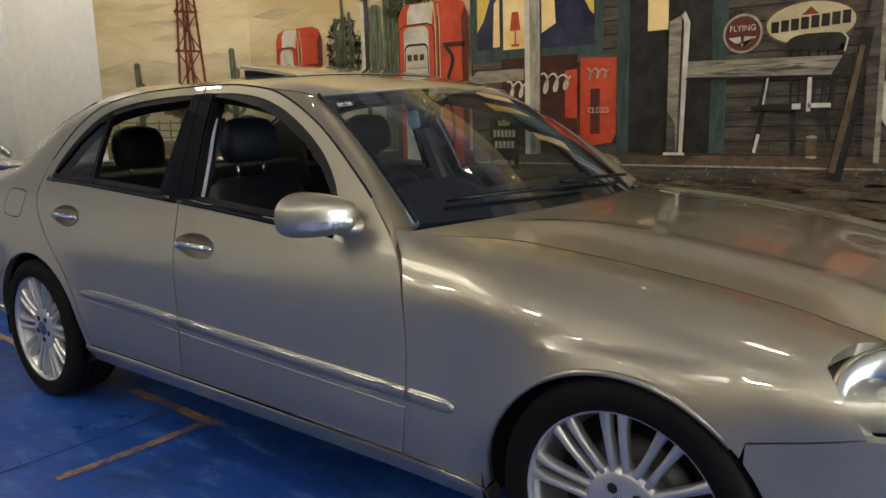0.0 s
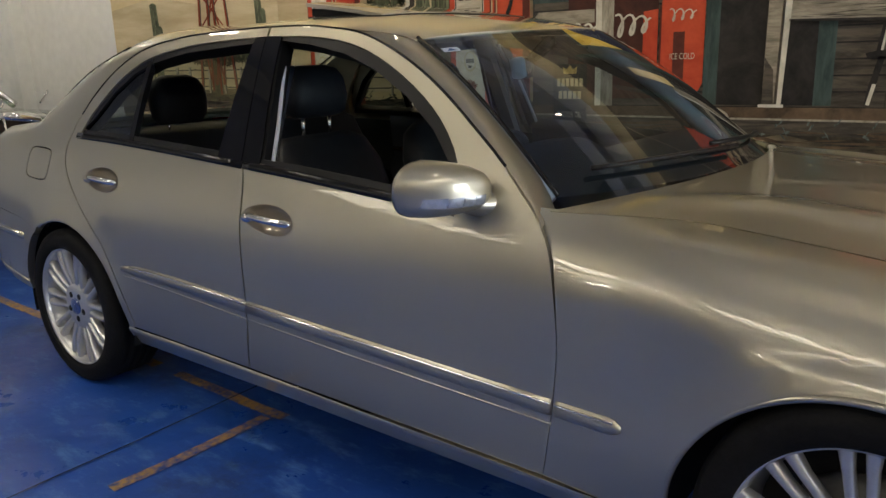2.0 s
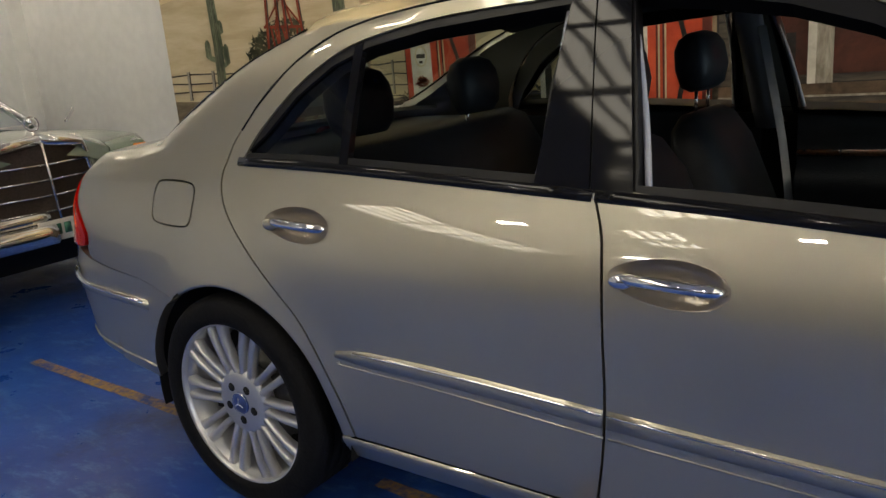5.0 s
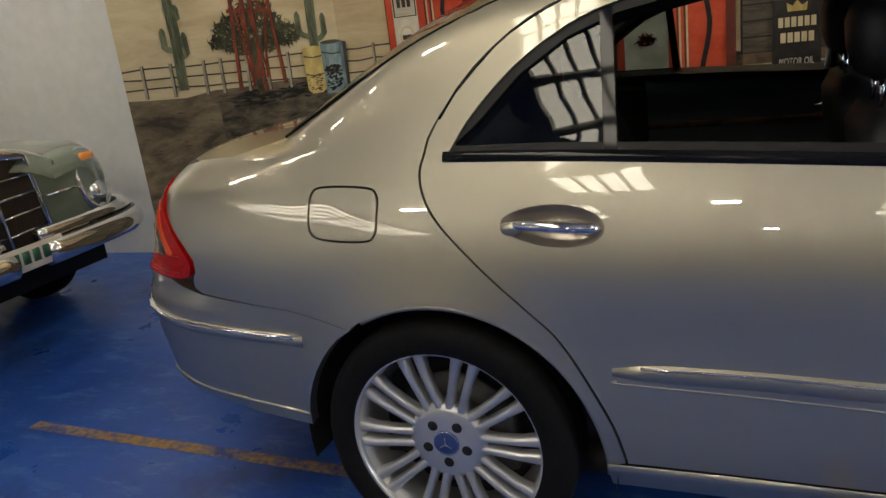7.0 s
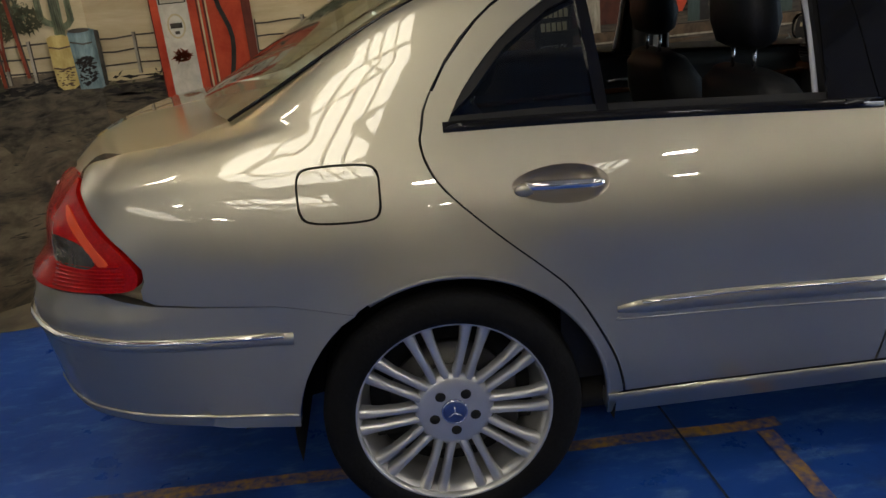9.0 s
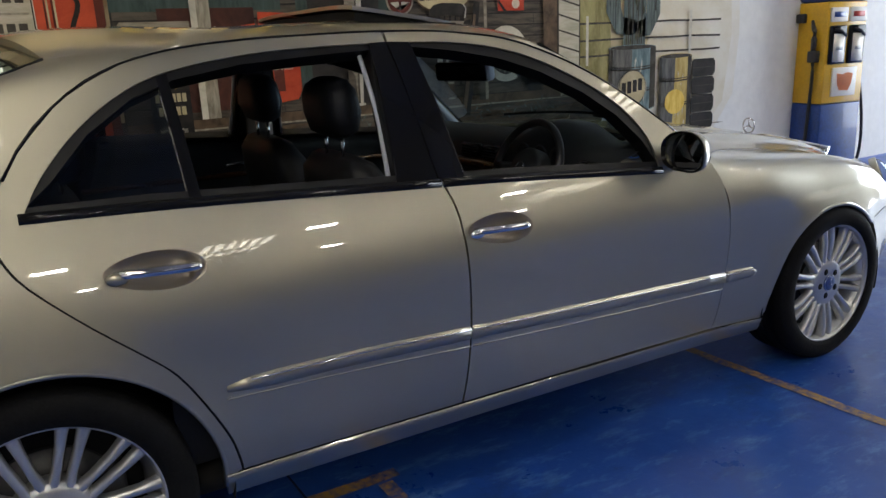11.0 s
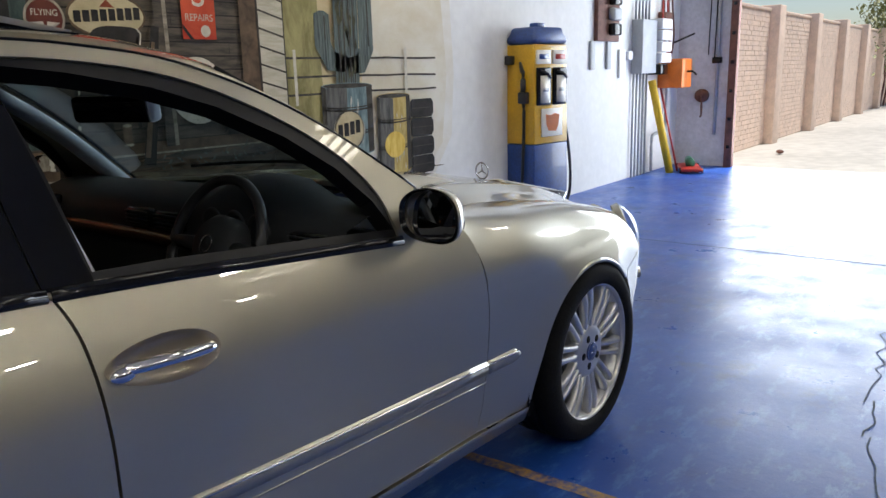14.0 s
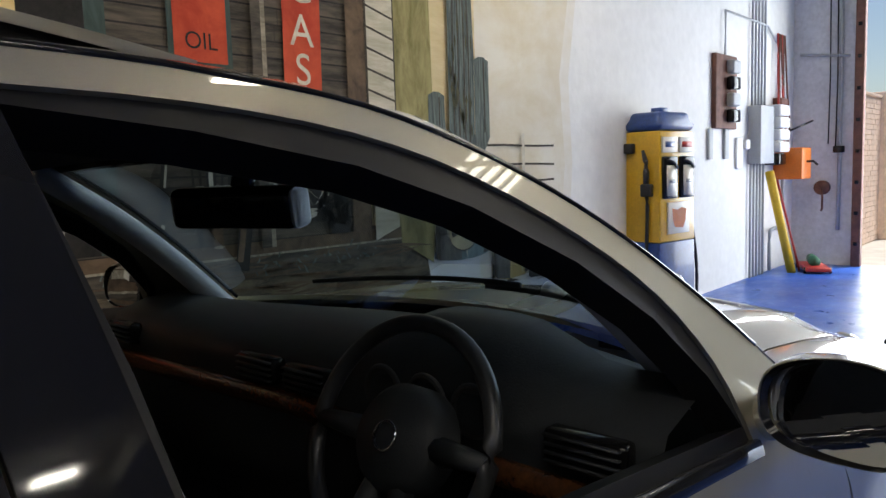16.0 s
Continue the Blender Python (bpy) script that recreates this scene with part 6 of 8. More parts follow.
daub("barrel_shade", [[(-4.495, 0.985), (-4.475, 0.99), (-4.468, 1.26), (-4.49, 1.265)]], P_LINE, 15)
for z in (1.205, 1.105):
    daub("barrel_hoop", limb([(0.962, z), (1.01, z - 0.012), (1.066, z - 0.006)], 0.004), P_BROWN, 16, diag_point)
    daub("barrel_hoop", limb([(1.068, z + 0.012), (1.13, z - 0.004), (1.185, z + 0.0)], 0.004), P_LINE, 16, diag_point)
daub("barrel_top", [oval(1.125, 1.268, 0.056, 0.011)], P_LINE, 16, diag_point)
daub("barrel_shade", strokes(1.07, 1.15, 1.0, 1.14, 90, 41, (0.008, 0.035), (0.003, 0.010)), P_DARK, 16, diag_point)


def painted_pump(x0, x1, z0, z1, lay, split):
    """Rounded pump seen at an angle: white-banded front, red flank, dial and hose."""
    w = x1 - x0
    k = x0 + w * split

    def dome(a, b, lo, hi, r):
        return [(a, lo), (b, lo), (b, hi - r), (b - r * 0.3, hi - r * 0.3), (b - r, hi), (a + r, hi), (a + r * 0.3, hi - r * 0.3), (a, hi - r)]
    daub("painted_pump", [dome(x0, x1, z0, z1, 0.09)], P_RED, lay, label="red and white painted fuel pump")
    daub("pump_band", [[(x0 + 0.13 * w, z1 - 0.16), (k - 0.02, z1 - 0.15), (k, z1 - 0.004), (x0 + 0.19 * w, z1 - 0.004), (x0 + 0.14 * w, z1 - 0.05)]], P_WHITE, lay + 1)
    daub("pump_front", [dome(x0, k + 0.005, z0, z1 - 0.13, 0.06)], P_DEEPRED, lay + 2)
    daub("pump_front", [dome(x0 + 0.006, k - 0.004, z0, z1 - 0.142, 0.055)], P_RED, lay + 3)
    daub("pump_panel", [dome(x0 + 0.045, k - 0.045, z0 + 0.03, z1 - 0.15, 0.04)], P_WHITE, lay + 4)
    daub("pump_dial", [dome(x0 + 0.05, k - 0.05, z1 - 0.56, z1 - 0.26, 0.035)], P_DARK, lay + 5)
    daub("pump_dial", [dome(x0 + 0.058, k - 0.056, z1 - 0.555, z1 - 0.275, 0.03)], P_CREAMSIDING, lay + 6)
    a, b = x0 + 0.075, k - 0.07
    for z, h in ((z1 - 0.37, 0.04), (z1 - 0.51, 0.045)):
        for i in range(3):
            c0 = a + (b - a) * i / 3
            daub("pump_figure", [rect(c0, c0 + (b - a) * 0.24, z, z + h)], P_LINE, lay + 7)
    daub("pump_figure", [rect(a, b, z1 - 0.425, z1 - 0.415)], P_GREYWOOD, lay + 7)
    for x in (k + 0.012, k + 0.045):
        daub("pump_highlight", limb([(x, z0), (x, z1 - 0.12), (x - 0.012, z1 - 0.02)], 0.0045), P_CREAMSIGN, lay + 4)
    daub("pump_flank", [rect(k + 0.075, x1 - 0.02, z1 - 0.30, z1 - 0.27), rect(k + 0.03, k + 0.04, z0, z1 - 0.1)], P_DEEPRED, lay + 5)
    daub("pump_shade", [[(x1 - 0.045, z0), (x1, z0), (x1, z1 - 0.10), (x1 - 0.02, z1 - 0.05), (x1 - 0.045, z1 - 0.12)]], P_DEEPRED, lay + 5)
    h = [(k + 0.10, z1 - 0.30), (k + 0.15, z1 - 0.38), (k + 0.10, z1 - 0.55), (k + 0.15, z0 + 0.32), (k + 0.11, z0 + 0.08)]
    daub("pump_hose", limb(curve2(h, 4), 0.012), P_DARK, lay + 6)
    m = (x0 + k) / 2
    daub("pump_mark", [oval(m, z0 + 0.40, 0.045, 0.062)], P_CREAMSIGN, lay + 5)
    daub("pump_mark", [oval(m, z0 + 0.40, 0.036, 0.052)], P_WHITE, lay + 6)
    daub("pump_mark", [rect(m - 0.03, m + 0.03, z0 + 0.39, z0 + 0.415), rect(m - 0.012, m + 0.012, z0 + 0.36, z0 + 0.375)], P_LINE, lay + 7)
    daub("pump_mark", leaves(m, z0 + 0.25, 0.042, 0.022, 40, 5, 0.022), P_MILL, lay + 6)


painted_pump(-4.20, -3.70, 0.84, 1.91, 8, 0.47)
# prickly bush, lamp post, large cactus
daub("painted_bush", leaves(-3.48, 1.72, 0.17, 0.24, 420, 51, 0.028), P_BUSH, 6)
for i, (x, z1) in enumerate(((-3.56, 1.95), (-3.49, 2.08), (-3.42, 1.98), (-3.52, 1.86))):
    saguaro(x, 1.45, z1, 0.017, [(0.03, 1.6, 1.75)], P_GREEN, 7, wall_point, 60 + i)
daub("painted_lamp_post", [rect(-3.305, -3.275, 0.9, 3.4), oval(-3.29, 2.06, 0.05, 0.03)], P_WHITE, 9)
daub("painted_lamp_post", [rect(-3.275, -3.235, 0.9, 3.4)], P_LINE, 9)
saguaro(-3.02, 1.0, 2.5, 0.085, [(-0.15, 1.5, 2.0), (0.17, 1.45, 2.2)], P_GREEN, 8, wall_point, 71)
saguaro(-2.82, 1.3, 2.2, 0.05, [(0.07, 1.6, 1.95)], P_GREEN, 7, wall_point, 72)
daub("painted_bush", leaves(-2.85, 1.95, 0.20, 0.12, 240, 73, 0.03), P_BUSH, 9)
painted_pump(-2.96, -2.39, 0.84, 1.97, 12, 0.53)
# station building: planks, porch
bm = bmesh.new()
r0 = random.Random(5)
z = 0.98
while z < 3.4:
    h = 0.075
    x = -2.36
    while x < 0.58:
        l = r0.uniform(0.5, 1.1)
        flat(bm, rect(x, min(0.58, x + l) - 0.003, z + 0.004, z + h - 0.004), 10)
        x += l
    z += h
daub("wall_gap", [rect(-2.37, 0.585, 0.98, 3.4)], P_DARK, 9)
part("painted_plank", bm, P_SIDING, mural, "dark weathered plank wall", smooth=False)
daub("porch_floor", [[(-2.36, 0.98), (0.80, 0.98), (0.80, 0.915), (-2.36, 0.925)]], P_BROWN, 11)
daub("porch_edge", [[(-2.36, 0.925), (0.80, 0.915), (0.80, 0.84), (-2.36, 0.85)]], P_SIDING, 11)
daub("porch_edge", [[(-2.36, 0.93), (0.80, 0.92), (0.80, 0.91), (-2.36, 0.92)]], P_GREYWOOD, 12)
daub("ground_stroke", strokes(-2.3, 0.7, 0.55, 0.9, 150, 81, (0.1, 0.5), (0.004, 0.012)), P_BROWN, 12)
daub("grass_stroke", strokes(-1.1, 0.6, 0.84, 0.90, 60, 82, (0.01, 0.04), (0.004, 0.012), 2.0), P_BLUEGREEN, 13)
# window with curtains and lamp
daub("window_frame", [rect(-2.37, -1.46, 1.55, 2.45)], P_TEAL, 12)
daub("window_pane", [rect(-2.32, -2.145, 1.63, 2.4), rect(-1.86, -1.51, 1.61, 2.4)], P_NIGHT, 13)
daub("window_pane", [rect(-2.125, -1.945, 1.62, 2.4)], P_GLOW, 13)
daub("painted_curtain", [[(-2.315, 2.4), (-2.15, 2.4), (-2.19, 2.0), (-2.27, 1.80), (-2.315, 1.74)], [(-1.52, 2.4), (-1.70, 2.4), (-1.62, 1.95), (-1.54, 1.80), (-1.515, 1.78)]], P_YELLOW, 14)
daub("painted_lamp_glow", [[(-2.20, 1.64), (-2.15, 1.64), (-2.15, 1.95), (-2.19, 1.9)], [(-1.855, 1.7), (-1.76, 1.75), (-1.79, 2.2), (-1.855, 2.3)]], P_GLOW, 14)
daub("painted_table_lamp", [[(-2.075, 1.73), (-2.0, 1.73), (-2.015, 1.84), (-2.06, 1.84)], rect(-2.042, -2.032, 1.64, 1.73), rect(-2.065, -2.01, 1.635, 1.65)], P_RED, 15)
# cooler, bench, sign
daub("painted_cooler", [rect(-2.14, -1.62, 1.02, 1.565)], mural_paint("mural_cooler_red", (0.040, 0.016, 0.012), (0.085, 0.028, 0.018), 6), 13, label="dark red drinks cooler")
daub("painted_cooler", [[(-1.70, 1.20), (-1.62, 1.19), (-1.62, 1.48), (-1.70, 1.47)]], P_RED, 15)
daub("painted_cooler", [[(-1.61, 1.07), (-1.56, 1.03), (-1.40, 1.05), (-1.375, 1.10), (-1.375, 1.53), (-1.60, 1.54)]], P_RED, 15, label="bright red drinks cooler front")
daub("cooler_shade", [rect(-1.535, -1.475, 1.10, 1.36), rect(-1.61, -1.60, 1.10, 1.5)], P_DEEPRED, 16)
def flourish(x0, x1, z, h, loops, w):
    """A looping brush line, as flowing script reads from afar."""
    n = loops * 14
    pts = [(x0 + (x1 - x0) * k / n + 0.28 * h * math.sin(2 * math.pi * k / 14), z + h * (0.5 + 0.12 * math.cos(0.9 * k / 14)) * math.sin(2 * math.pi * k / 14 + 1.1)) for k in range(n + 1)]
    return limb(pts, [w * (0.55 + 0.45 * abs(math.sin(math.pi * k / 14))) for k in range(n + 1)])


daub("script_stroke", flourish(-2.10, -1.90, 1.375, 0.085, 3, 0.0085) + flourish(-1.86, -1.66, 1.405, 0.095, 3, 0.0085), P_WHITE, 16)
daub("script_stroke", flourish(-1.56, -1.42, 1.445, 0.05, 3, 0.0048), P_WHITE, 16)
letters("ICE COLD", -1.485, 1.235, 0.045, P_WHITE, 17, 0.13)
daub("painted_bench", [[(-2.40, 1.42), (-2.33, 1.50), (-1.98, 1.50), (-1.98, 1.43)]], P_RAILWOOD, 16)
daub("painted_sign_board", [rect(-2.23, -2.02, 0.80, 1.21)], P_DARK, 17, label="dark oil sign board")
daub("sign_badge", [[(-2.165, 1.155), (-2.085, 1.155), (-2.08, 1.195), (-2.105, 1.18), (-2.125, 1.205), (-2.145, 1.18), (-2.17, 1.195)]], P_YELBARREL, 18)
daub("sign_bar", [rect(-2.205 + i * 0.028, -2.184 + i * 0.028, 1.085, 1.13) for i in range(6)] + [rect(-2.195 + i * 0.030, -2.172 + i * 0.030, 1.015, 1.06) for i in range(5)], P_CREAMSIGN, 19)
letters("MOTOR OIL", -2.125, 0.925, 0.045, P_WHITE, 19, 0.15)
# porch posts, door
daub("painted_post", [rect(-1.97, -1.935, 0.98, 3.4)], P_WHITE, 19)
daub("painted_post", [rect(-1.935, -1.865, 0.98, 3.4)], P_GREYWOOD, 19)
daub("painted_door", [rect(-1.30, -0.98, 0.99, 2.75)], P_DARK, 13)
daub("door_light", [rect(-1.195, -1.08, 1.655, 2.15)], P_GLOW, 14)
daub("door_frame", [rect(-1.37, -1.30, 0.99, 2.8), rect(-0.845, -0.765, 0.99, 2.8)], P_TEAL, 14)
daub("door_dark", [rect(-0.98, -0.845, 0.99, 2.75)], P_DARK, 13)
daub("painted_post", [[(-1.075, 0.985), (-1.015, 0.985), (-0.998, 1.725), (-1.07, 1.69)]], P_RAILWOOD, 24)
daub("painted_post", [[(-1.005, 0.985), (-0.985, 0.985), (-0.957, 1.68), (-0.985, 1.74), (-1.0, 1.72)]], P_WHITE, 25)
daub("post_shade", [[(-1.018, 0.985), (-1.005, 0.985), (-0.99, 1.70), (-1.002, 1.70)], [(-1.075, 0.985), (-1.02, 0.985), (-1.03, 1.16), (-1.072, 1.22)]], P_SIDING, 25)
daub("post_foot", [rect(-1.09, -0.972, 0.98, 0.995)], P_WHITE, 26)
daub("painted_lantern", [rect(-0.90, -0.84, 1.46, 1.60), rect(-0.885, -0.855, 1.60, 1.64)], P_DARK, 18)
daub("painted_rail", [[(-0.975, 1.391), (-0.27, 1.372), (-0.215, 1.462), (-0.97, 1.478)]], P_RAILWOOD, 24)
daub("rail_shade", [[(-0.975, 1.383), (-0.27, 1.362), (-0.27, 1.374), (-0.975, 1.395)]], P_DARK, 25)
daub("rail_shade", strokes(-0.95, -0.35, 1.395, 1.46, 26, 44, (0.06, 0.25), (0.0015, 0.004), 0.05), P_SIDING, 25)
daub("rail_shade", [[(-0.268, 1.372), (-0.20, 1.372), (-0.17, 1.47), (-0.222, 1.462)]], P_DARK, 25)
# signs
daub("painted_sign", [oval(-0.69, 1.60, 0.098, 0.098)], P_GREYWOOD, 17, label="round red sign with bars")
daub("painted_sign", [oval(-0.69, 1.60, 0.086, 0.086)], P_DEEPRED, 18)
letters("FLYING", -0.69, 1.625, 0.042, P_WHITE, 19, 0.125)
daub("sign_wings", [[(-0.76, 1.58), (-0.70, 1.585), (-0.69, 1.53), (-0.68, 1.585), (-0.62, 1.58), (-0.66, 1.55), (-0.72, 1.55)]], P_WHITE, 19)
daub("painted_sign", [oval(-0.375, 1.625, 0.212, 0.112)], P_BROWN, 19, label="cream oval oil sign with dark bars")
daub("painted_sign", [oval(-0.375, 1.625, 0.20, 0.10)], P_CREAMSIGN, 20)
daub("sign_bar", [rect(-0.552 + i * 0.0455, -0.552 + i * 0.0455 + 0.036, 1.588 + 0.003 * i, 1.642 + 0.004 * i) for i in range(8)], P_DARK, 22)
daub("sign_mark", [[(-0.415, 1.664), (-0.335, 1.664), (-0.375, 1.702)], [(-0.40, 1.575), (-0.35, 1.575), (-0.375, 1.556)]], P_MILL, 21)
daub("painted_sign", [rect(-0.515, -0.215, 1.735, 2.15)], P_TEAL, 18)
daub("painted_sign", [rect(-0.49, -0.24, 1.755, 2.12)], P_RED, 19, label="red oil sign board")
letters("OIL", -0.365, 1.84, 0.10, P_DARK, 20, 0.15)
# chair and leaning pole
sh = limb([(-0.618, 0.992), (-0.60, 1.08), (-0.572, 1.215)], [0.009, 0.015, 0.013]) + limb([(-0.425, 0.985), (-0.43, 1.08), (-0.432, 1.21)], [0.011, 0.015, 0.013]) + limb([(-0.262, 1.06), (-0.272, 1.12), (-0.29, 1.21)], [0.010, 0.013, 0.012])
sh += [[(-0.63, 1.205), (-0.44, 1.195), (-0.26, 1.205), (-0.25, 1.225), (-0.28, 1.240), (-0.58, 1.242), (-0.64, 1.228)]]
sh += limb([(-0.59, 1.235), (-0.565, 1.40)], 0.008) + limb([(-0.265, 1.235), (-0.225, 1.52)], 0.010)
sh += [curve2([(-0.478, 1.488), (-0.35, 1.498), (-0.235, 1.486), (-0.208, 1.52), (-0.222, 1.562), (-0.30, 1.574), (-0.42, 1.570), (-0.475, 1.54)], 3, True)]
sh += [limb([(-0.445 + i * 0.034, 1.235), (-0.455 + i * 0.042, 1.495)], 0.0055)[0] for i in range(6)]
for s_ in sh:
    daub("chair_slat", [s_], P_DARK, 22)
daub("chair_light", [rect(-0.438, -0.398, 1.212, 1.240), rect(-0.366, -0.262, 1.218, 1.240), rect(-0.372, -0.352, 1.20, 1.37)] + limb([(-0.612, 0.995), (-0.592, 1.09)], 0.008) + limb([(-0.575, 1.24), (-0.556, 1.38)], 0.005) + limb([(-0.216, 1.48), (-0.205, 1.54), (-0.225, 1.565)], 0.004), P_WHITE, 23)
daub("painted_pole", limb([(-0.235, 0.86), (-0.185, 1.15), (-0.12, 1.58)], [0.036, 0.034, 0.024]), P_DARK, 26)
daub("pole_light", limb([(-0.243, 0.90), (-0.195, 1.15), (-0.14, 1.50)], [0.015, 0.016, 0.010]), P_BROWN, 27)
daub("painted_post", [rect(-0.118, -0.066, 0.95, 3.4)], P_SIDING, 25)
daub("painted_post", [rect(-0.066, -0.042, 0.95, 3.4)], P_RAILWOOD, 25)
daub("painted_tin", [rect(-0.365, -0.315, 0.975, 1.075)], P_BROWN, 21)
daub("tin_rim", [oval(-0.34, 1.075, 0.026, 0.008), oval(-0.338, 0.975, 0.028, 0.007)], P_GREYWOOD, 22)
# gas sign, wheel, corner boards
daub("painted_sign", [[(0.055, 1.52), (0.275, 1.52), (0.29, 2.4), (0.065, 2.4)]], P_RED, 18, label="tall red hanging sign")
for ch, zz in (("G", 2.14), ("A", 1.94), ("S", 1.76)):
    letters(ch, 0.17, zz, 0.21, P_WHITE, 19)
letters("REPAIRS", 0.168, 1.635, 0.055, P_WHITE, 19, 0.18)
daub("sign_mark", [oval(0.205, 1.565, 0.032, 0.032)], P_WHITE, 19)
daub("sign_mark", [[(0.058, 1.60), (0.058, 1.575), (0.10, 1.52), (0.125, 1.52)]], P_DARK, 19)
daub("painted_wheel", [oval(0.12, 1.24, 0.185, 0.185)], P_WHITE, 18, label="white-walled spoked wheel")
daub("painted_wheel", [oval(0.12, 1.24, 0.135, 0.135)], P_DARK, 19)
sh = []
for i in range(18):
    a = 2 * math.pi * i / 18
    sh += limb([(0.12, 1.24), (0.12 + 0.128 * math.cos(a), 1.24 + 0.128 * math.sin(a))], 0.0022)
daub("wheel_wires", sh + [oval(0.12, 1.24, 0.03, 0.03)], P_GREYWOOD, 20)
daub("painted_clutter", leaves(0.32, 1.12, 0.10, 0.10, 60, 95, 0.05) + [rect(0.30, 0.42, 0.98, 1.08)], P_DARK, 19)
daub("painted_post", [rect(0.445, 0.57, 0.98, 3.4)], P_BROWN, 19)
daub("wall_gap", [[(0.575, 1.12), (0.785, 1.08), (0.785, 3.4), (0.575, 3.4)]], P_LINE, 19)
for i in range(22):
    z = 1.15 + i * 0.106
    daub("painted_board", [[(0.585, z + 0.026), (0.775, z - 0.024), (0.775, z + 0.07), (0.585, z + 0.12)]], P_CREAMSIDING, 20)
daub("painted_step", [[(0.60, 0.92), (0.78, 0.98), (0.78, 1.08), (0.60, 1.14)]], P_CREAMSIDING, 20)
# yard side: grass, fence, cactus, barrels, tyres
daub("painted_yard", [[(0.785, 0.9), (1.06, 0.75), (1.10, 1.2), (1.06, 3.4), (0.785, 3.4)]], P_OLIVE, 10)
for z in (1.42, 1.30, 1.19):
    daub("painted_rail", limb(wobble(0.79, 2.34, z, 0.005, 8, int(z * 77)), 0.007), P_LINE, 11)
daub("fence_post", [rect(0.85, 0.875, 1.12, 1.47), rect(1.955, 1.985, 1.10, 1.50)], P_WHITE, 12)
saguaro(1.34, 1.18, 2.7, 0.115, [(-0.22, 1.38, 1.72), (0.20, 1.36, 1.95)], P_BLUEGREEN, 13, wall_point, 88)
daub("cactus_shade", strokes(1.24, 1.44, 1.2, 2.6, 50, 96, (0.01, 0.03), (0.03, 0.08), 0.2), P_BUSH, 15)


def painted_barrel(x0, x1, z0, z1, mat, lay, logo, mark_mat):
    c, h = (x0 + x1) / 2, (x1 - x0) / 2
    daub("painted_barrel", [[(x0, z0 + 0.03)] + [(c + h * math.cos(radians(a)), z0 + 0.03 + 0.035 * math.sin(radians(a))) for a in range(190, 351, 20)] + [(x1, z0 + 0.03), (x1, z1)] + [(c + h * math.cos(radians(a)), z1 + 0.02 * math.sin(radians(a))) for a in range(10, 171, 20)] + [(x0, z1)]], mat, lay, label="painted oil barrel")
    daub("barrel_top", [oval(c, z1, h * 0.94, 0.016)], P_LINE, lay + 1)
    sh = []
    for z in (0.70, 0.36):
        zz = z0 + (z1 - z0) * z
        sh += limb([(c + h * math.cos(radians(a)), zz + 0.022 * math.sin(radians(a))) for a in range(185, 356, 17)], 0.006)
        sh += limb([(c + h * math.cos(radians(a)), zz + 0.018 + 0.022 * math.sin(radians(a))) for a in range(185, 356, 17)], 0.004)
    daub("barrel_hoop", sh, P_LINE, lay + 1)
    daub("barrel_shade", [[(x0, z0 + 0.03), (x0 + h * 0.16, z0 + 0.015), (x0 + h * 0.16, z1 - 0.01), (x0, z1)], [(x1 - h * 0.24, z0 + 0.015), (x1, z0 + 0.03), (x1, z1), (x1 - h * 0.24, z1 - 0.01)]], P_LINE, lay + 1)
    daub("barrel_side", [[(x0 + h * 0.12, z0 + 0.012), (c - h * 0.1, z0 - 0.003), (c - h * 0.02, z1 - 0.018), (x0 + h * 0.12, z1 - 0.008)]], P_BARRELGREY, lay + 1)
    daub("barrel_streak", strokes(x0 + h * 1.0, x1 - h * 0.4, z0 + 0.04, z1 - 0.1, 14, int(x0 * 50), (0.006, 0.02), (0.02, 0.06), 0.2), P_WHITE, lay + 1)
    daub("barrel_badge", [oval(c, z0 + (z1 - z0) * 0.38, h * 0.62, h * 0.52)], logo, lay + 3)
    return c


c = painted_barrel(1.075, 1.575, 0.745, 1.235, P_BLUEBARREL, 16, P_WHITE, P_DARK)
daub("badge_bar", [rect(c - 0.115 + i * 0.058, c - 0.070 + i * 0.058, 0.885 + 0.008 * i, 0.975 + 0.008 * i) for i in range(4)], P_DARK, 21)
daub("badge_arc", [oval(c, 0.93, 0.15, 0.14)], P_LINE, 19)
daub("badge_arc", [oval(c, 0.93, 0.14, 0.13)], P_CREAMSIGN, 20)
painted_barrel(1.62, 1.995, 0.57, 1.15, P_YELBARREL, 16, P_YELLOW, P_DARK)
for i in range(4):
    z0 = 0.54 + i * 0.145
    daub("painted_tyre", [[(2.0, z0 + 0.02), (2.02, z0), (2.26, z0), (2.285, z0 + 0.03), (2.285, z0 + 0.11), (2.26, z0 + 0.14), (2.02, z0 + 0.14), (2.0, z0 + 0.12)]], P_DARK, 17 + (i % 2), label="painted black tyre")
    daub("tyre_line", [rect(2.01, 2.27, z0 + 0.068, z0 + 0.074)], P_LINE, 20)
daub("painted_shadow", strokes(1.0, 2.3, 0.52, 0.60, 40, 97, (0.06, 0.2), (0.003, 0.008), 0.1), P_GROUND, 12)
# painted ground carried out over the floor in front of the wall
bm = bmesh.new()
r1 = random.Random(9)
front = [(-5.36 + i * 0.22, 3.52 + r1.uniform(-0.02, 0.02)) for i in range(30)]
back = [(min(p[0], 1.2), 3.5 + max(0, min(p[0] + 5.40, 0.86)) * 0.897 - 0.004) for p in front]
for i in range(29):
    bm.faces.new([bm.verts.new((*q, 0.0025)) for q in (front[i], front[i + 1], back[i + 1], back[i])])
bmesh.ops.remove_doubles(bm, verts=bm.verts[:], dist=1e-5)
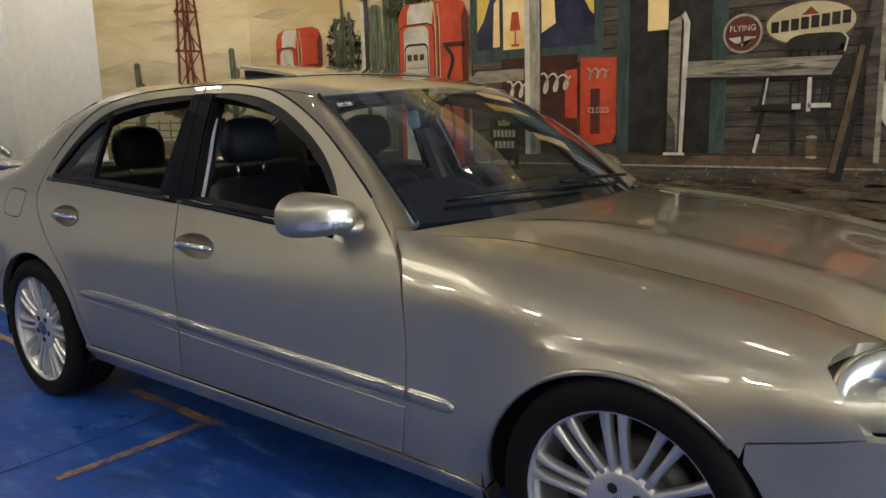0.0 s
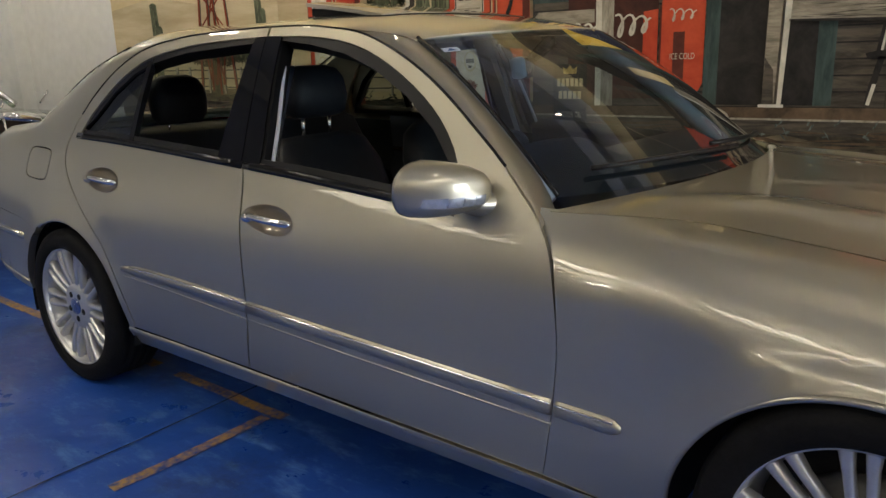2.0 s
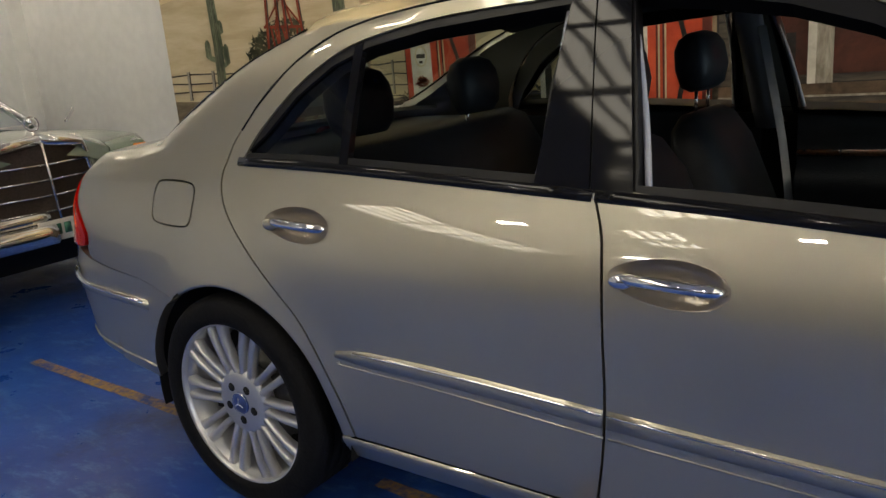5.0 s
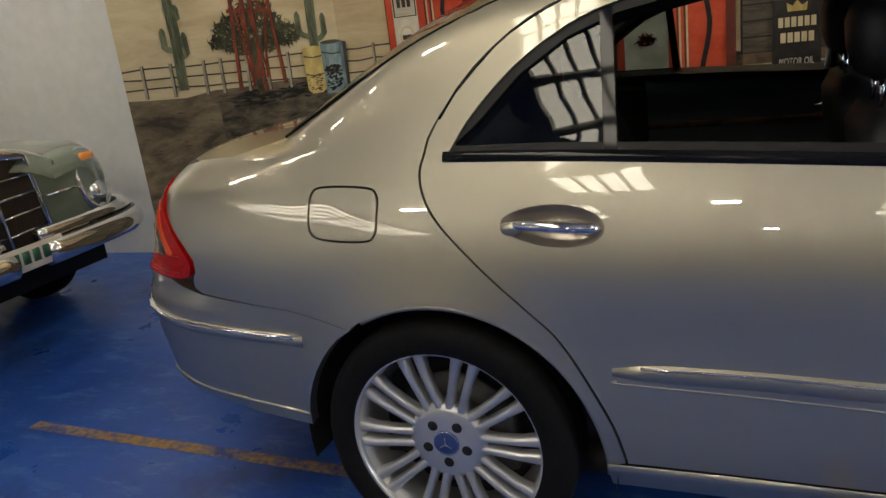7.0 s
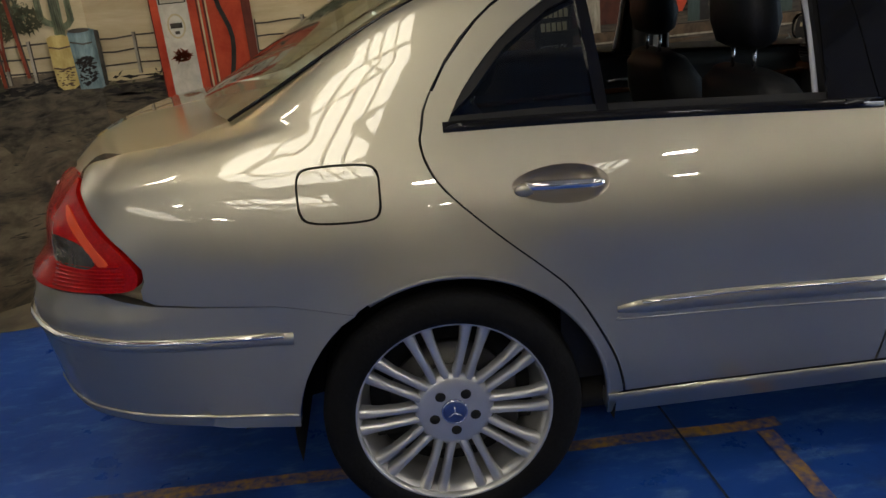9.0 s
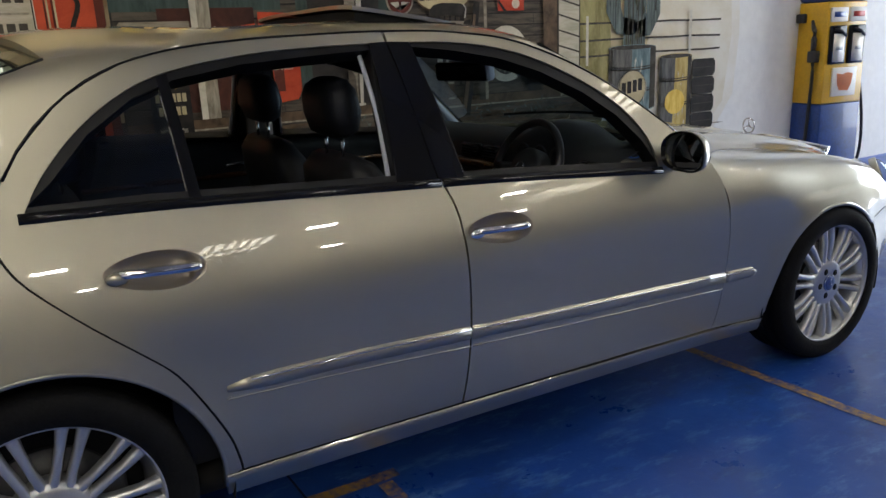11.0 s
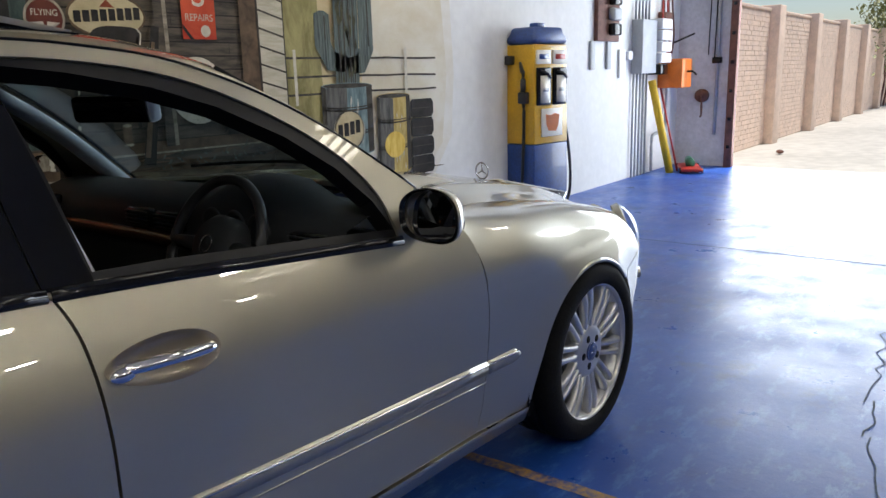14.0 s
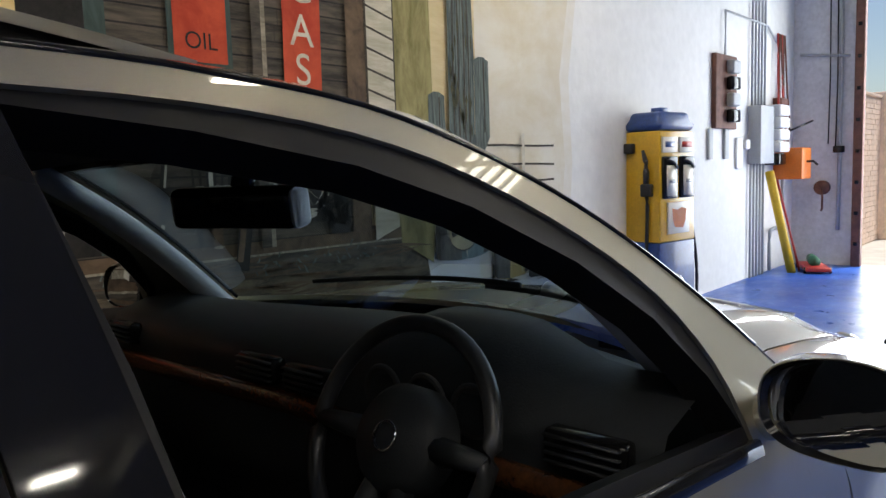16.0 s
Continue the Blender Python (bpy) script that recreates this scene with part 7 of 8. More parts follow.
for f in bm.faces:
    f.normal_update()
    if f.normal.z < 0:
        f.normal_flip()
part("painted_floor_ground", bm, mural_paint("mural_floor_ground", (0.05, 0.045, 0.038), (0.17, 0.14, 0.095), 3), mural, "brown ground painted out over the floor", smooth=False)


# ---- east end: fuel pump, switchgear, tools ----
PUMPYEL = material("pump_yellow", (0.62, 0.36, 0.012), 0.35, 0, 0.4, var=0.12, scale=6)
PUMPBLUE = material("pump_blue", (0.012, 0.05, 0.22), 0.4, 0, 0.3, var=0.3, scale=5)
CREAM = material("enamel_cream", (0.66, 0.63, 0.56), 0.35, var=0.08, scale=12)
ORANGE = material("orange_enamel", (0.70, 0.17, 0.015), 0.4, var=0.12, scale=8)
YELLOWPIPE = material("yellow_pipe_paint", (0.70, 0.45, 0.02), 0.4, var=0.15, scale=9)
REDPAINT = material("red_paint", (0.42, 0.03, 0.02), 0.4, var=0.2, scale=12)
GREENPAINT = material("green_paint", (0.03, 0.14, 0.08), 0.45, var=0.3, scale=14)
HOSE = material("black_hose", (0.012, 0.012, 0.013), 0.45)
pump = thing("fuel_pump", pose(3.86, 3.90, 0, 0, 0, -9) @ pose(-0.25, 0.17, 0), "yellow and blue vintage fuel pump with two dials", "fuel pump")


def tapered(x0, x1, y0, y1, z0, z1, k, bevel=0.012):
    bm = boxbm(x0, x1, y0, y1, z0, z1, bevel=bevel, segments=3)
    for v in bm.verts:
        if v.co.z > (z0 + z1) / 2:
            v.co.x, v.co.y = v.co.x * k, v.co.y * k
    return bm


part("pump_base", tapered(-0.25, 0.25, -0.17, 0.17, 0.0, 0.655, 0.985), PUMPBLUE, pump, "scuffed dark blue base")
part("pump_body", tapered(-0.246, 0.246, -0.1675, 0.1675, 0.657, 1.53, 0.95), PUMPYEL, pump, "yellow enamel body")
bm = boxbm(-0.25, 0.25, -0.175, 0.175, 1.53, 1.68, bevel=0.05, segments=4)
for v in bm.verts:
    if v.co.z > 1.62:
        v.co.x, v.co.y = v.co.x * 0.86, v.co.y * 0.86
part("pump_cap", bm, PUMPBLUE, pump, "rounded blue cap")
part("cap_vent", boxbm(-0.05, 0.05, -0.05, 0.05, 1.68, 1.72, bevel=0.01), PUMPBLUE, pump)
for dx in (-0.115, 0.115):
    sg = part("price_plate", boxbm(dx - 0.10, dx + 0.10, -0.178, -0.158, 1.36, 1.48, bevel=0.004), CREAM, pump)
    part("price_bar", boxbm(dx - 0.07, dx + 0.07, -0.1805, -0.177, 1.40, 1.445), PUMPBLUE if dx < 0 else REDPAINT, sg)
    fr = part("dial_frame", boxbm(dx - 0.098, dx + 0.098, -0.185, -0.155, 1.00, 1.33, bevel=0.012), BLACK, pump)
    part("dial_plate", boxbm(dx - 0.062, dx + 0.07, -0.188, -0.184, 1.02, 1.26), CREAM, fr)
    part("dial_bar", boxbm(dx - 0.03, dx + 0.05, -0.190, -0.1875, 1.12, 1.15), STEELGREY, fr)
    bm = bmesh.new()
    tube(bm, [(dx - 0.06, -0.19, 1.30), (dx + 0.02, -0.20, 1.28), (dx + 0.08, -0.19, 1.24)], 0.012, 6)
    part("dial_hood", bm, HOSE, fr)
part("badge_panel", boxbm(-0.15, 0.15, -0.181, -0.165, 0.72, 0.97, bevel=0.006), CREAM, pump, "faded cream badge panel")
bm = bmesh.new()
vs = [bm.verts.new((0.10 * x, -0.1835, 0.845 + 0.085 * z)) for x, z in ((-1, 0.9), (-0.3, 0.75), (0.3, 0.95), (1, 0.8), (0.85, -0.3), (0.5, -0.95), (-0.6, -0.85), (-0.9, -0.2))]
f = bm.faces.new(vs)
bmesh.ops.solidify(bm, geom=[f], thickness=0.002)
part("badge", bm, ORANGE, pump, smooth=False)
for sx, pts in ((-1, [(-0.25, -0.05, 1.30), (-0.275, -0.06, 1.15), (-0.27, -0.07, 0.9), (-0.275, -0.06, 0.5), (-0.27, -0.04, 0.2), (-0.262, -0.02, 0.06)]), (1, [(0.235, -0.05, 1.05), (0.27, -0.08, 0.98), (0.33, -0.10, 0.7), (0.37, -0.11, 0.4), (0.36, -0.11, 0.15), (0.30, -0.09, 0.03), (0.26, -0.08, 0.03)])):
    bm = bmesh.new()
    tube(bm, curve2(pts, 6), 0.014, 8)
    part("fuel_hose", bm, HOSE, pump)
nz = thing("nozzle")
nz.parent = pump
part("nozzle_boot", boxbm(-0.30, -0.235, -0.11, -0.02, 1.02, 1.12, bevel=0.012), HOSE, nz)
bm = bmesh.new()
tube(bm, [(-0.27, -0.06, 1.10), (-0.275, -0.065, 1.22), (-0.28, -0.06, 1.30), (-0.27, -0.03, 1.38)], [0.022, 0.026, 0.02, 0.011], 10)
part("nozzle_body", bm, STEEL, nz)
bm = bmesh.new()
tube(bm, [(-0.285, -0.075, 1.14), (-0.305, -0.10, 1.20), (-0.295, -0.09, 1.29)], 0.006, 6)
part("nozzle_guard", bm, STEEL, nz)
part("side_lamp", boxbm(-0.29, -0.235, 0.06, 0.14, 1.36, 1.44, bevel=0.01), HOSE, pump)


def on_wall(name, label, cat, x0, x1, z0, z1, depth, mat, bevel=0.008):
    o = thing(name, pose(0, 0, 0), label, cat)
    part("casing", boxbm(x0, x1, WALL_Y - depth, WALL_Y, z0, z1, bevel=bevel), mat, o)
    return o


sb = on_wall("switch_board", "brown wall board with black switches", "switch board", 5.17, 5.72, 1.60, 2.32, 0.05, RUST)
for i in range(4):
    part("switch", boxbm(5.42, 5.62, WALL_Y - 0.13, WALL_Y - 0.05, 1.66 + i * 0.16, 1.79 + i * 0.16, bevel=0.02), BLACK if i % 2 == 0 else STEELGREY, sb)
for x in (5.11, 5.52):
    on_wall("cable_cover", "grey plastic cable cover on the wall", "cable cover", x - 0.05, x + 0.05, 1.30, 1.60, 0.03, STEELGREY)
on_wall("cable_cover", "white plastic cover strip on the wall", "cable cover", 5.80, 5.97, 1.20, 1.52, 0.03, WHITEPLASTIC)
on_wall("wall_socket", "small white socket on the wall", "socket", 5.98, 6.10, 1.40, 1.50, 0.06, WHITEPLASTIC)
on_wall("fuse_box", "grey steel fuse box on the wall", "fuse box", 6.18, 6.62, 1.24, 1.86, 0.14, STEELGREY)
mb = thing("meter_stack", pose(0, 0, 0), "stack of white meter boxes on the wall", "meters")
for i in range(4):
    part("meter_box", boxbm(6.64, 6.98, WALL_Y - 0.20, WALL_Y, 1.36 + i * 0.135, 1.48 + i * 0.135, bevel=0.02), WHITEPLASTIC, mb)
part("meter_foot", boxbm(6.66, 6.92, WALL_Y - 0.18, WALL_Y, 1.22, 1.35, bevel=0.02), BLACK, mb)
cd = thing("conduit_run", pose(0, 0, 0), "row of grey conduit pipes on the wall", "conduit")
for i, x in enumerate((6.20, 6.30, 6.40, 6.50, 6.60)):
    bm = bmesh.new()
    tube(bm, [(x, WALL_Y - 0.03, 0.0), (x, WALL_Y - 0.03, 1.24)], 0.014, 8)
    part("conduit", bm, STEELGREY, cd)
    bm = bmesh.new()
    tube(bm, [(x + 0.02, WALL_Y - 0.03, 1.86), (x + 0.02, WALL_Y - 0.03, 4.5)], 0.014, 8)
    part("conduit", bm, STEELGREY, cd)
bm = bmesh.new()
tube(bm, [(5.45, WALL_Y - 0.03, 2.32), (5.45, WALL_Y - 0.03, 2.75), (6.7, WALL_Y - 0.03, 2.75), (7.0, WALL_Y - 0.03, 2.6)], 0.012, 8)
part("conduit", bm, STEELGREY, cd)
bm = bmesh.new()
tube(bm, curve2([(7.25, WALL_Y - 0.04, 1.1), (7.25, WALL_Y - 0.04, 0.6), (7.18, WALL_Y - 0.05, 0.5), (6.85, WALL_Y - 0.05, 0.48), (6.78, WALL_Y - 0.05, 0.40), (6.78, WALL_Y - 0.05, 0.02)], 4), 0.02, 8)
part("bent_pipe", bm, STEELGREY, cd)
cb = thing("cable_bundle", pose(0, 0, 0), "red-brown cables hanging down the wall", "cables")
r2 = random.Random(4)
for i in range(6):
    x = 6.98 + 0.05 * i
    bm = bmesh.new()
    tube(bm, curve2([(x, WALL_Y - 0.05, 2.7), (x + r2.uniform(-0.05, 0.05), WALL_Y - 0.07, 2.1), (x + r2.uniform(-0.08, 0.08), WALL_Y - 0.10, 1.7), (7.1 + r2.uniform(-0.08, 0.08), WALL_Y - 0.12, 1.42)], 5), 0.011, 6)
    part("cable", bm, RUST if i % 3 else REDPAINT, cb)
part("cable_box", boxbm(6.98, 7.22, WALL_Y - 0.10, WALL_Y, 1.75, 1.98, bevel=0.01), RUST, cb)
og = thing("orange_switch", pose(0, 0, 0), "bright orange switch box on the wall", "switch box")
part("casing", boxbm(7.02, 7.38, 3.97, WALL_Y, 1.05, 1.41, bevel=0.015), ORANGE, og)
bm = bmesh.new()
tube(bm, [(7.20, 3.97, 1.25), (7.20, 3.90, 1.25), (7.28, 3.88, 1.21)], 0.014, 8)
part("switch_lever", bm, BLACK, og)
lv = thing("wall_lever", pose(0, 0, 0), "thin dark lever sticking out of the wall", "lever")
bm = bmesh.new()
tube(bm, [(7.15, WALL_Y, 1.55), (7.45, 3.98, 1.72)], 0.012, 8)
part("lever_bar", bm, BLACK, lv)
yp = thing("yellow_post", pose(0, 0, 0), "leaning yellow painted steel tube", "post")
bm = bmesh.new()
tube(bm, [(6.86, 4.02, 0.0), (6.62, 4.20, 1.15)], 0.048, 14)
part("tube", bm, YELLOWPIPE, yp)
rod = thing("red_rod", pose(0, 0, 0), "thin red rod leaning on the wall", "rod")
bm = bmesh.new()
tube(bm, [(7.02, 3.98, 0.0), (7.02, 4.24, 1.05)], 0.013, 8)
part("rod_bar", bm, REDPAINT, rod)
jk = thing("trolley_jack", pose(7.12, 3.86, 0, 0, 0, 25), "red and green trolley jack on the floor", "jack")
part("jack_frame", boxbm(-0.32, 0.32, -0.13, 0.13, 0.02, 0.07, bevel=0.015), REDPAINT, jk)
bm = bmesh.new()
tube(bm, [(-0.1, 0, 0.11), (0.16, 0, 0.13)], [0.06, 0.05], 12)
part("jack_cylinder", bm, GREENPAINT, jk)
for dx in (-0.25, 0.25):
    for dy in (-0.13, 0.13):
        bm = bmesh.new()
        lathe(bm, [(0.0001, -0.012), (0.035, -0.012), (0.035, 0.012), (0.0001, 0.012)], 14)
        bmesh.ops.translate(bm, vec=(dx, dy, 0.035), verts=bm.verts[:])
        part("jack_wheel", bm, BLACK, jk)
wc = thing("chain_winch", pose(7.75, 3.93, 0.93), "rusty hand winch on the end wall", "winch")
bm = bmesh.new()
lathe(bm, [(0.0001, -0.10), (0.085, -0.10), (0.085, -0.02), (0.04, -0.02), (0.04, 0.0), (0.0001, 0.0)], 24, "x")
part("winch_drum", bm, RUST, wc)
bm = bmesh.new()
tube(bm, [(-0.10, 0, 0), (-0.12, -0.02, -0.10), (-0.12, -0.02, -0.25), (-0.16, -0.02, -0.27)], 0.013, 8)
part("winch_crank", bm, RUST, wc)
ch = thing("door_chain", pose(0, 0, 0), "dark hanging door chain and cables on the end wall", "chain")
for i, (y, z0) in enumerate(((3.76, 0.42), (3.80, 1.35), (3.88, 1.45))):
    bm = bmesh.new()
    tube(bm, [(7.72, y, z0), (7.72, y - 0.01, 2.2), (7.72, y, 3.2)], 0.022 if i == 0 else 0.008, 8)
    part("chain_fall", bm, STEELGREY if i == 0 else BLACK, ch)
part("chain_stop", boxbm(7.68, 7.75, 3.70, 3.82, 1.34, 1.42, bevel=0.01), BLACK, ch)
bm = bmesh.new()
tube(bm, [(7.70, 3.66, 2.45), (7.70, 4.2, 2.52)], 0.018, 8)
part("top_pipe", bm, STEELGREY, ch)
rg = thing("door_guide", pose(0, 0, 0), "rust-brown roller door guide channel", "door guide")
part("channel", boxbm(7.66, 7.76, 3.50, 3.60, 0, 3.3, bevel=0.006), RUST, rg)
for i in range(9):
    part("guide_bolt", boxbm(7.645, 7.66, 3.53, 3.57, 0.25 + i * 0.36, 0.29 + i * 0.36), BLACK, rg)
rd = thing("roller_door", pose(0, 0, 0), "rolled-up steel door above the opening", "roller door")
bm = bmesh.new()
lathe(bm, [(0.0001, -3.9), (0.22, -3.9), (0.22, 3.55), (0.0001, 3.55)], 24)
bmesh.ops.translate(bm, vec=(7.5, 0, 3.55), verts=bm.verts[:])
part("door_roll", bm, STEELGREY, rd)

# ---- yard outside ----
YARD = material("yard_concrete", (0.50, 0.48, 0.44), 0.85, var=0.18, scale=0.5, bump=0.1, bump_scale=8)
tagged(part("ground", boxbm(7.75, 600, -400, 400, -0.4, -0.015), YARD, None, smooth=False), "pale sunlit concrete yard and lane", "ground", kind="structure")
bw = tagged(thing("boundary_wall"), "sandy brick boundary wall with piers", "brick wall", kind="structure")
part("wall_core", boxbm(8.1, 27, 4.02, 4.18, -0.02, 2.17), BRICK, bw)
bm = bmesh.new()
r3 = random.Random(12)
faces_ = []
verts_ = []
for row in range(28):
    z0 = 0.0 + row * 0.0765
    x = 8.1 - (0.12 if row % 2 else 0)
    while x < 26.9:
        y0 = 4.0155 + r3.uniform(-0.002, 0.002)
        b0 = len(verts_)
        for xx in (x + 0.005, x + 0.235):
            for zz in (z0 + 0.005, z0 + 0.0715):
                verts_ += [(xx, y0, zz), (xx, 4.03, zz)]
        faces_ += [(b0, b0 + 4, b0 + 6, b0 + 2), (b0 + 2, b0 + 6, b0 + 7, b0 + 3), (b0, b0 + 1, b0 + 5, b0 + 4), (b0, b0 + 2, b0 + 3, b0 + 1), (b0 + 4, b0 + 5, b0 + 7, b0 + 6)]
        x += 0.24
me = bpy.data.meshes.new("brick")
me.from_pydata(verts_, [], faces_)
bricks = new("brick", me)
me.materials.append(BRICK)
bricks.parent = bw
tagged(bricks, kind="stuff")
for x in (8.35, 11.4, 14.4, 17.4, 20.4, 23.4, 26.4):
    part("pier", boxbm(x - 0.19, x + 0.19, 3.86, 4.2, -0.02, 2.27, bevel=0.01), BRICK, bw)
part("coping", boxbm(8.1, 27, 4.0, 4.20, 2.172, 2.22, bevel=0.01), BRICK, bw)
LEAF = material("climber_leaf", (0.19, 0.20, 0.065), 0.6, var=0.5, scale=3)
vine = tagged(thing("climbing_plant"), "unkempt green climbing plant over the wall", "climbing plant")
bm = bmesh.new()
r4 = random.Random(8)
for _ in range(5200):
    cx, cz = r4.gauss(26.5, 2.0), abs(r4.gauss(2.6, 0.75))
    y = 4.0 + r4.uniform(-0.9, 0.6) * (0.5 + 0.5 * r4.random())
    a, b, s = r4.uniform(0, 6.28), r4.uniform(-1, 1), r4.uniform(0.05, 0.12)
    d = Vector((math.cos(a), math.sin(a) * 0.6, b)) * s
    e = Vector((-math.sin(a), math.cos(a), r4.uniform(-0.6, 0.6))) * s * 0.5
    p = Vector((cx, y, cz))
    bm.faces.new([bm.verts.new(p - d), bm.verts.new(p + e), bm.verts.new(p + d), bm.verts.new(p - e)])
part("foliage", bm, LEAF, vine)["kind"] = "stuff"
for i in range(7):
    bm = bmesh.new()
    x = 24.2 + i * 0.75
    tube(bm, curve2([(x, 3.95, -0.02), (x + 0.1, 3.9, 0.9), (x - 0.1, 3.98, 1.8), (x + 0.15, 3.9, 2.5)], 4), 0.03, 6)
    part("stem", bm, RUST, vine)
tl_ = tagged(thing("stone"), "small dark stone lying in the yard", "stone")
bm = bmesh.new()
bmesh.ops.create_icosphere(bm, subdivisions=2, radius=0.055)
for v in bm.verts:
    v.co = Vector((v.co.x * 1.5, v.co.y, v.co.z * 0.6)) * (1 + 0.25 * noise.noise(v.co * 9))
bmesh.ops.translate(bm, vec=(9.6, 3.35, 0.03), verts=bm.verts[:])
part("stone_body", bm, RUST, tl_)


# ---- the older green car behind the saloon (x ahead, y to its left) ----
GREENCAR = material("pale_green_paint", (0.13, 0.165, 0.125), 0.22, 0.1, 1.0, 0.03, var=0.05, scale=300)
BROWNGRILLE = material("brown_grille_mesh", (0.10, 0.075, 0.06), 0.5, 0.4, var=0.4, scale=120)
old = thing("vintage_car", pose(-5.62, 2.72, 0, 0, 0, 0), "pale green vintage saloon with chrome grille and tall headlamps", "car")
# stations: x, half width, sill z, shoulder z, centre z
STN = [(-0.02, 0.70, 0.42, 0.80, 0.86), (-0.06, 0.79, 0.40, 0.885, 0.93), (-0.18, 0.835, 0.33, 0.925, 0.965), (-0.5, 0.855, 0.30, 0.945, 1.0), (-0.9, 0.865, 0.28, 0.95, 1.02), (-1.35, 0.87, 0.27, 0.955, 1.03), (-2.2, 0.87, 0.26, 0.95, 1.0), (-3.2, 0.865, 0.26, 0.94, 0.97), (-3.9, 0.84, 0.30, 0.92, 0.95), (-4.35, 0.78, 0.36, 0.88, 0.90), (-4.5, 0.70, 0.42, 0.80, 0.82)]


def old_section(st, q):
    """q from -1 (sill) round to 1 (centre)."""
    x, w, zs, zh, zc = st
    if q < 0:
        t = q + 1
        return (x, w * (0.94 + 0.06 * math.sin(t * math.pi)), zs + (zh - 0.08 - zs) * t)
    a = min(1, q / 0.3) * math.pi / 2
    if q <= 0.3:
        return (x, w * 0.94 - 0.09 * (1 - math.cos(a)), zh - 0.08 + 0.08 * math.sin(a))
    t = (q - 0.3) / 0.7
    y = (w * 0.94 - 0.09) * (1 - t)
    dip = -0.035 * math.exp(-((t - 0.25) / 0.13) ** 2)
    return (x, y, zh + (zc - zh) * smooth01(0.2, 0.8, t) + dip * smooth01(-2.0, -1.2, x))


def old_shell(name, q0, q1, a, b, n=14):
    bm = bmesh.new()
    rows = []
    for st in STN[a:b]:
        for sgn in (1,):
            rows.append([bm.verts.new(old_section(st, q0 + (q1 - q0) * i / n)) for i in range(n + 1)])
    for p, q in zip(rows, rows[1:]):
        for i in range(n):
            bm.faces.new((p[i], p[i + 1], q[i + 1], q[i]))
    return bm


for sgn in (1, -1):
    bm = old_shell("wing", -1, 0.5, 0, len(STN))
    if sgn < 0:
        mirrored(bm)
    bmesh.ops.recalc_face_normals(bm, faces=bm.faces[:])
    o = part("body_side", bm, GREENCAR, old)
    bm = old_shell("deck", 0.51, 1.0, 0, len(STN))
    if sgn < 0:
        mirrored(bm)
    part("deck", bm, GREENCAR, old)
    # front closing panel beside the grille
    bm = boxbm(-0.10, -0.03, min(sgn * 0.30, sgn * 0.70), max(sgn * 0.30, sgn * 0.70), 0.42, 0.84, bevel=0.03, segments=3)
    part("nose_panel", bm, GREENCAR, old)
    bm = bmesh.new()
    tube(bm, [(-0.02, sgn * 0.34, 0.70), (-0.02, sgn * 0.54, 0.705)], 0.008, 6)
    part("nose_trim", bm, CHROME, old)
    # tall headlamp
    hl = thing("headlamp")
    hl.parent = old
    M = Matrix.Translation((-0.045, sgn * 0.665, 0.715)) @ Matrix.Rotation(radians(-12 * 1), 4, "Y") @ Matrix.Rotation(radians(10 * sgn), 4, "Z")
    for nm, prof, mat, sc in (("chrome_ring", [(1.08, -0.4), (1.12, 0.0), (1.04, 0.16), (0.96, 0.1)], CHROME, (0.09, 0.105, 0.165)), ("lens", [(0.98, 0.08), (0.85, 0.32), (0.5, 0.55), (0.0001, 0.62)], LENS, (0.09, 0.105, 0.165)), ("reflector", [(0.98, 0.05), (0.7, -0.25), (0.3, -0.45), (0.0001, -0.3)], REFLECTOR, (0.09, 0.105, 0.165))):
        bm = bmesh.new()
        lathe(bm, prof, 32, "x")
        for v in bm.verts:
            v.co = Vector((v.co.x * sc[0], v.co.y * sc[1], v.co.z * sc[2]))
        bmesh.ops.transform(bm, matrix=M, verts=bm.verts[:])
        part(nm, bm, mat, hl)
    bm = boxbm(-0.01, 0.04, -0.055, 0.055, 0.10, 0.145, bevel=0.015)
    bmesh.ops.transform(bm, matrix=M, verts=bm.verts[:])
    part("indicator", bm, AMBER, hl, "amber indicator lens")
    bm = bmesh.new()
    lathe(bm, [(0.05, -0.03), (0.05, 0.03), (0.0001, 0.035)], 20, "x")
    bmesh.ops.transform(bm, matrix=M @ Matrix.Translation((0.0, 0, -0.07)), verts=bm.verts[:])
    part("fog_lens", bm, REFLECTOR, hl)
    # bumper half with over-rider tier
    bp = thing("front_bumper")
    bp.parent = old
    for zz, off, rr in ((0.47, 0.10, 0.055), (0.555, 0.06, 0.032)):
        bm = bmesh.new()
        tube(bm, curve2([(0.06 + off, sgn * 0.10, zz), (0.05 + off, sgn * 0.40, zz), (0.02 + off, sgn * 0.68, zz), (-0.08 + off, sgn * 0.83, zz), (-0.28 + off, sgn * 0.90, zz)], 5), rr, 12, flat=1.1)
        part("bumper_blade", bm, CHROME, bp, "polished chrome blade")
    bm = bmesh.new()
    tube(bm, curve2([(0.14, sgn * 0.42, 0.515), (0.12, sgn * 0.66, 0.515), (0.02, sgn * 0.84, 0.515), (-0.2, sgn * 0.91, 0.515)], 5), 0.02, 8)
    part("bumper_rubber", bm, BLACK, bp)
    for wx in (-0.72, -3.48):
        wl = thing("wheel")
        wl.parent = old
        wl.matrix_basis = pose(wx, sgn * 0.72, 0.32, 0, 0, 180 if sgn > 0 else 0)
        bm = bmesh.new()
        lathe(bm, [(0.19, -0.075), (0.22, -0.09), (0.29, -0.085), (0.315, -0.06), (0.32, 0.0), (0.315, 0.06), (0.29, 0.085), (0.19, 0.075)], 40)
        part("tyre", bm, RUBBER, wl)
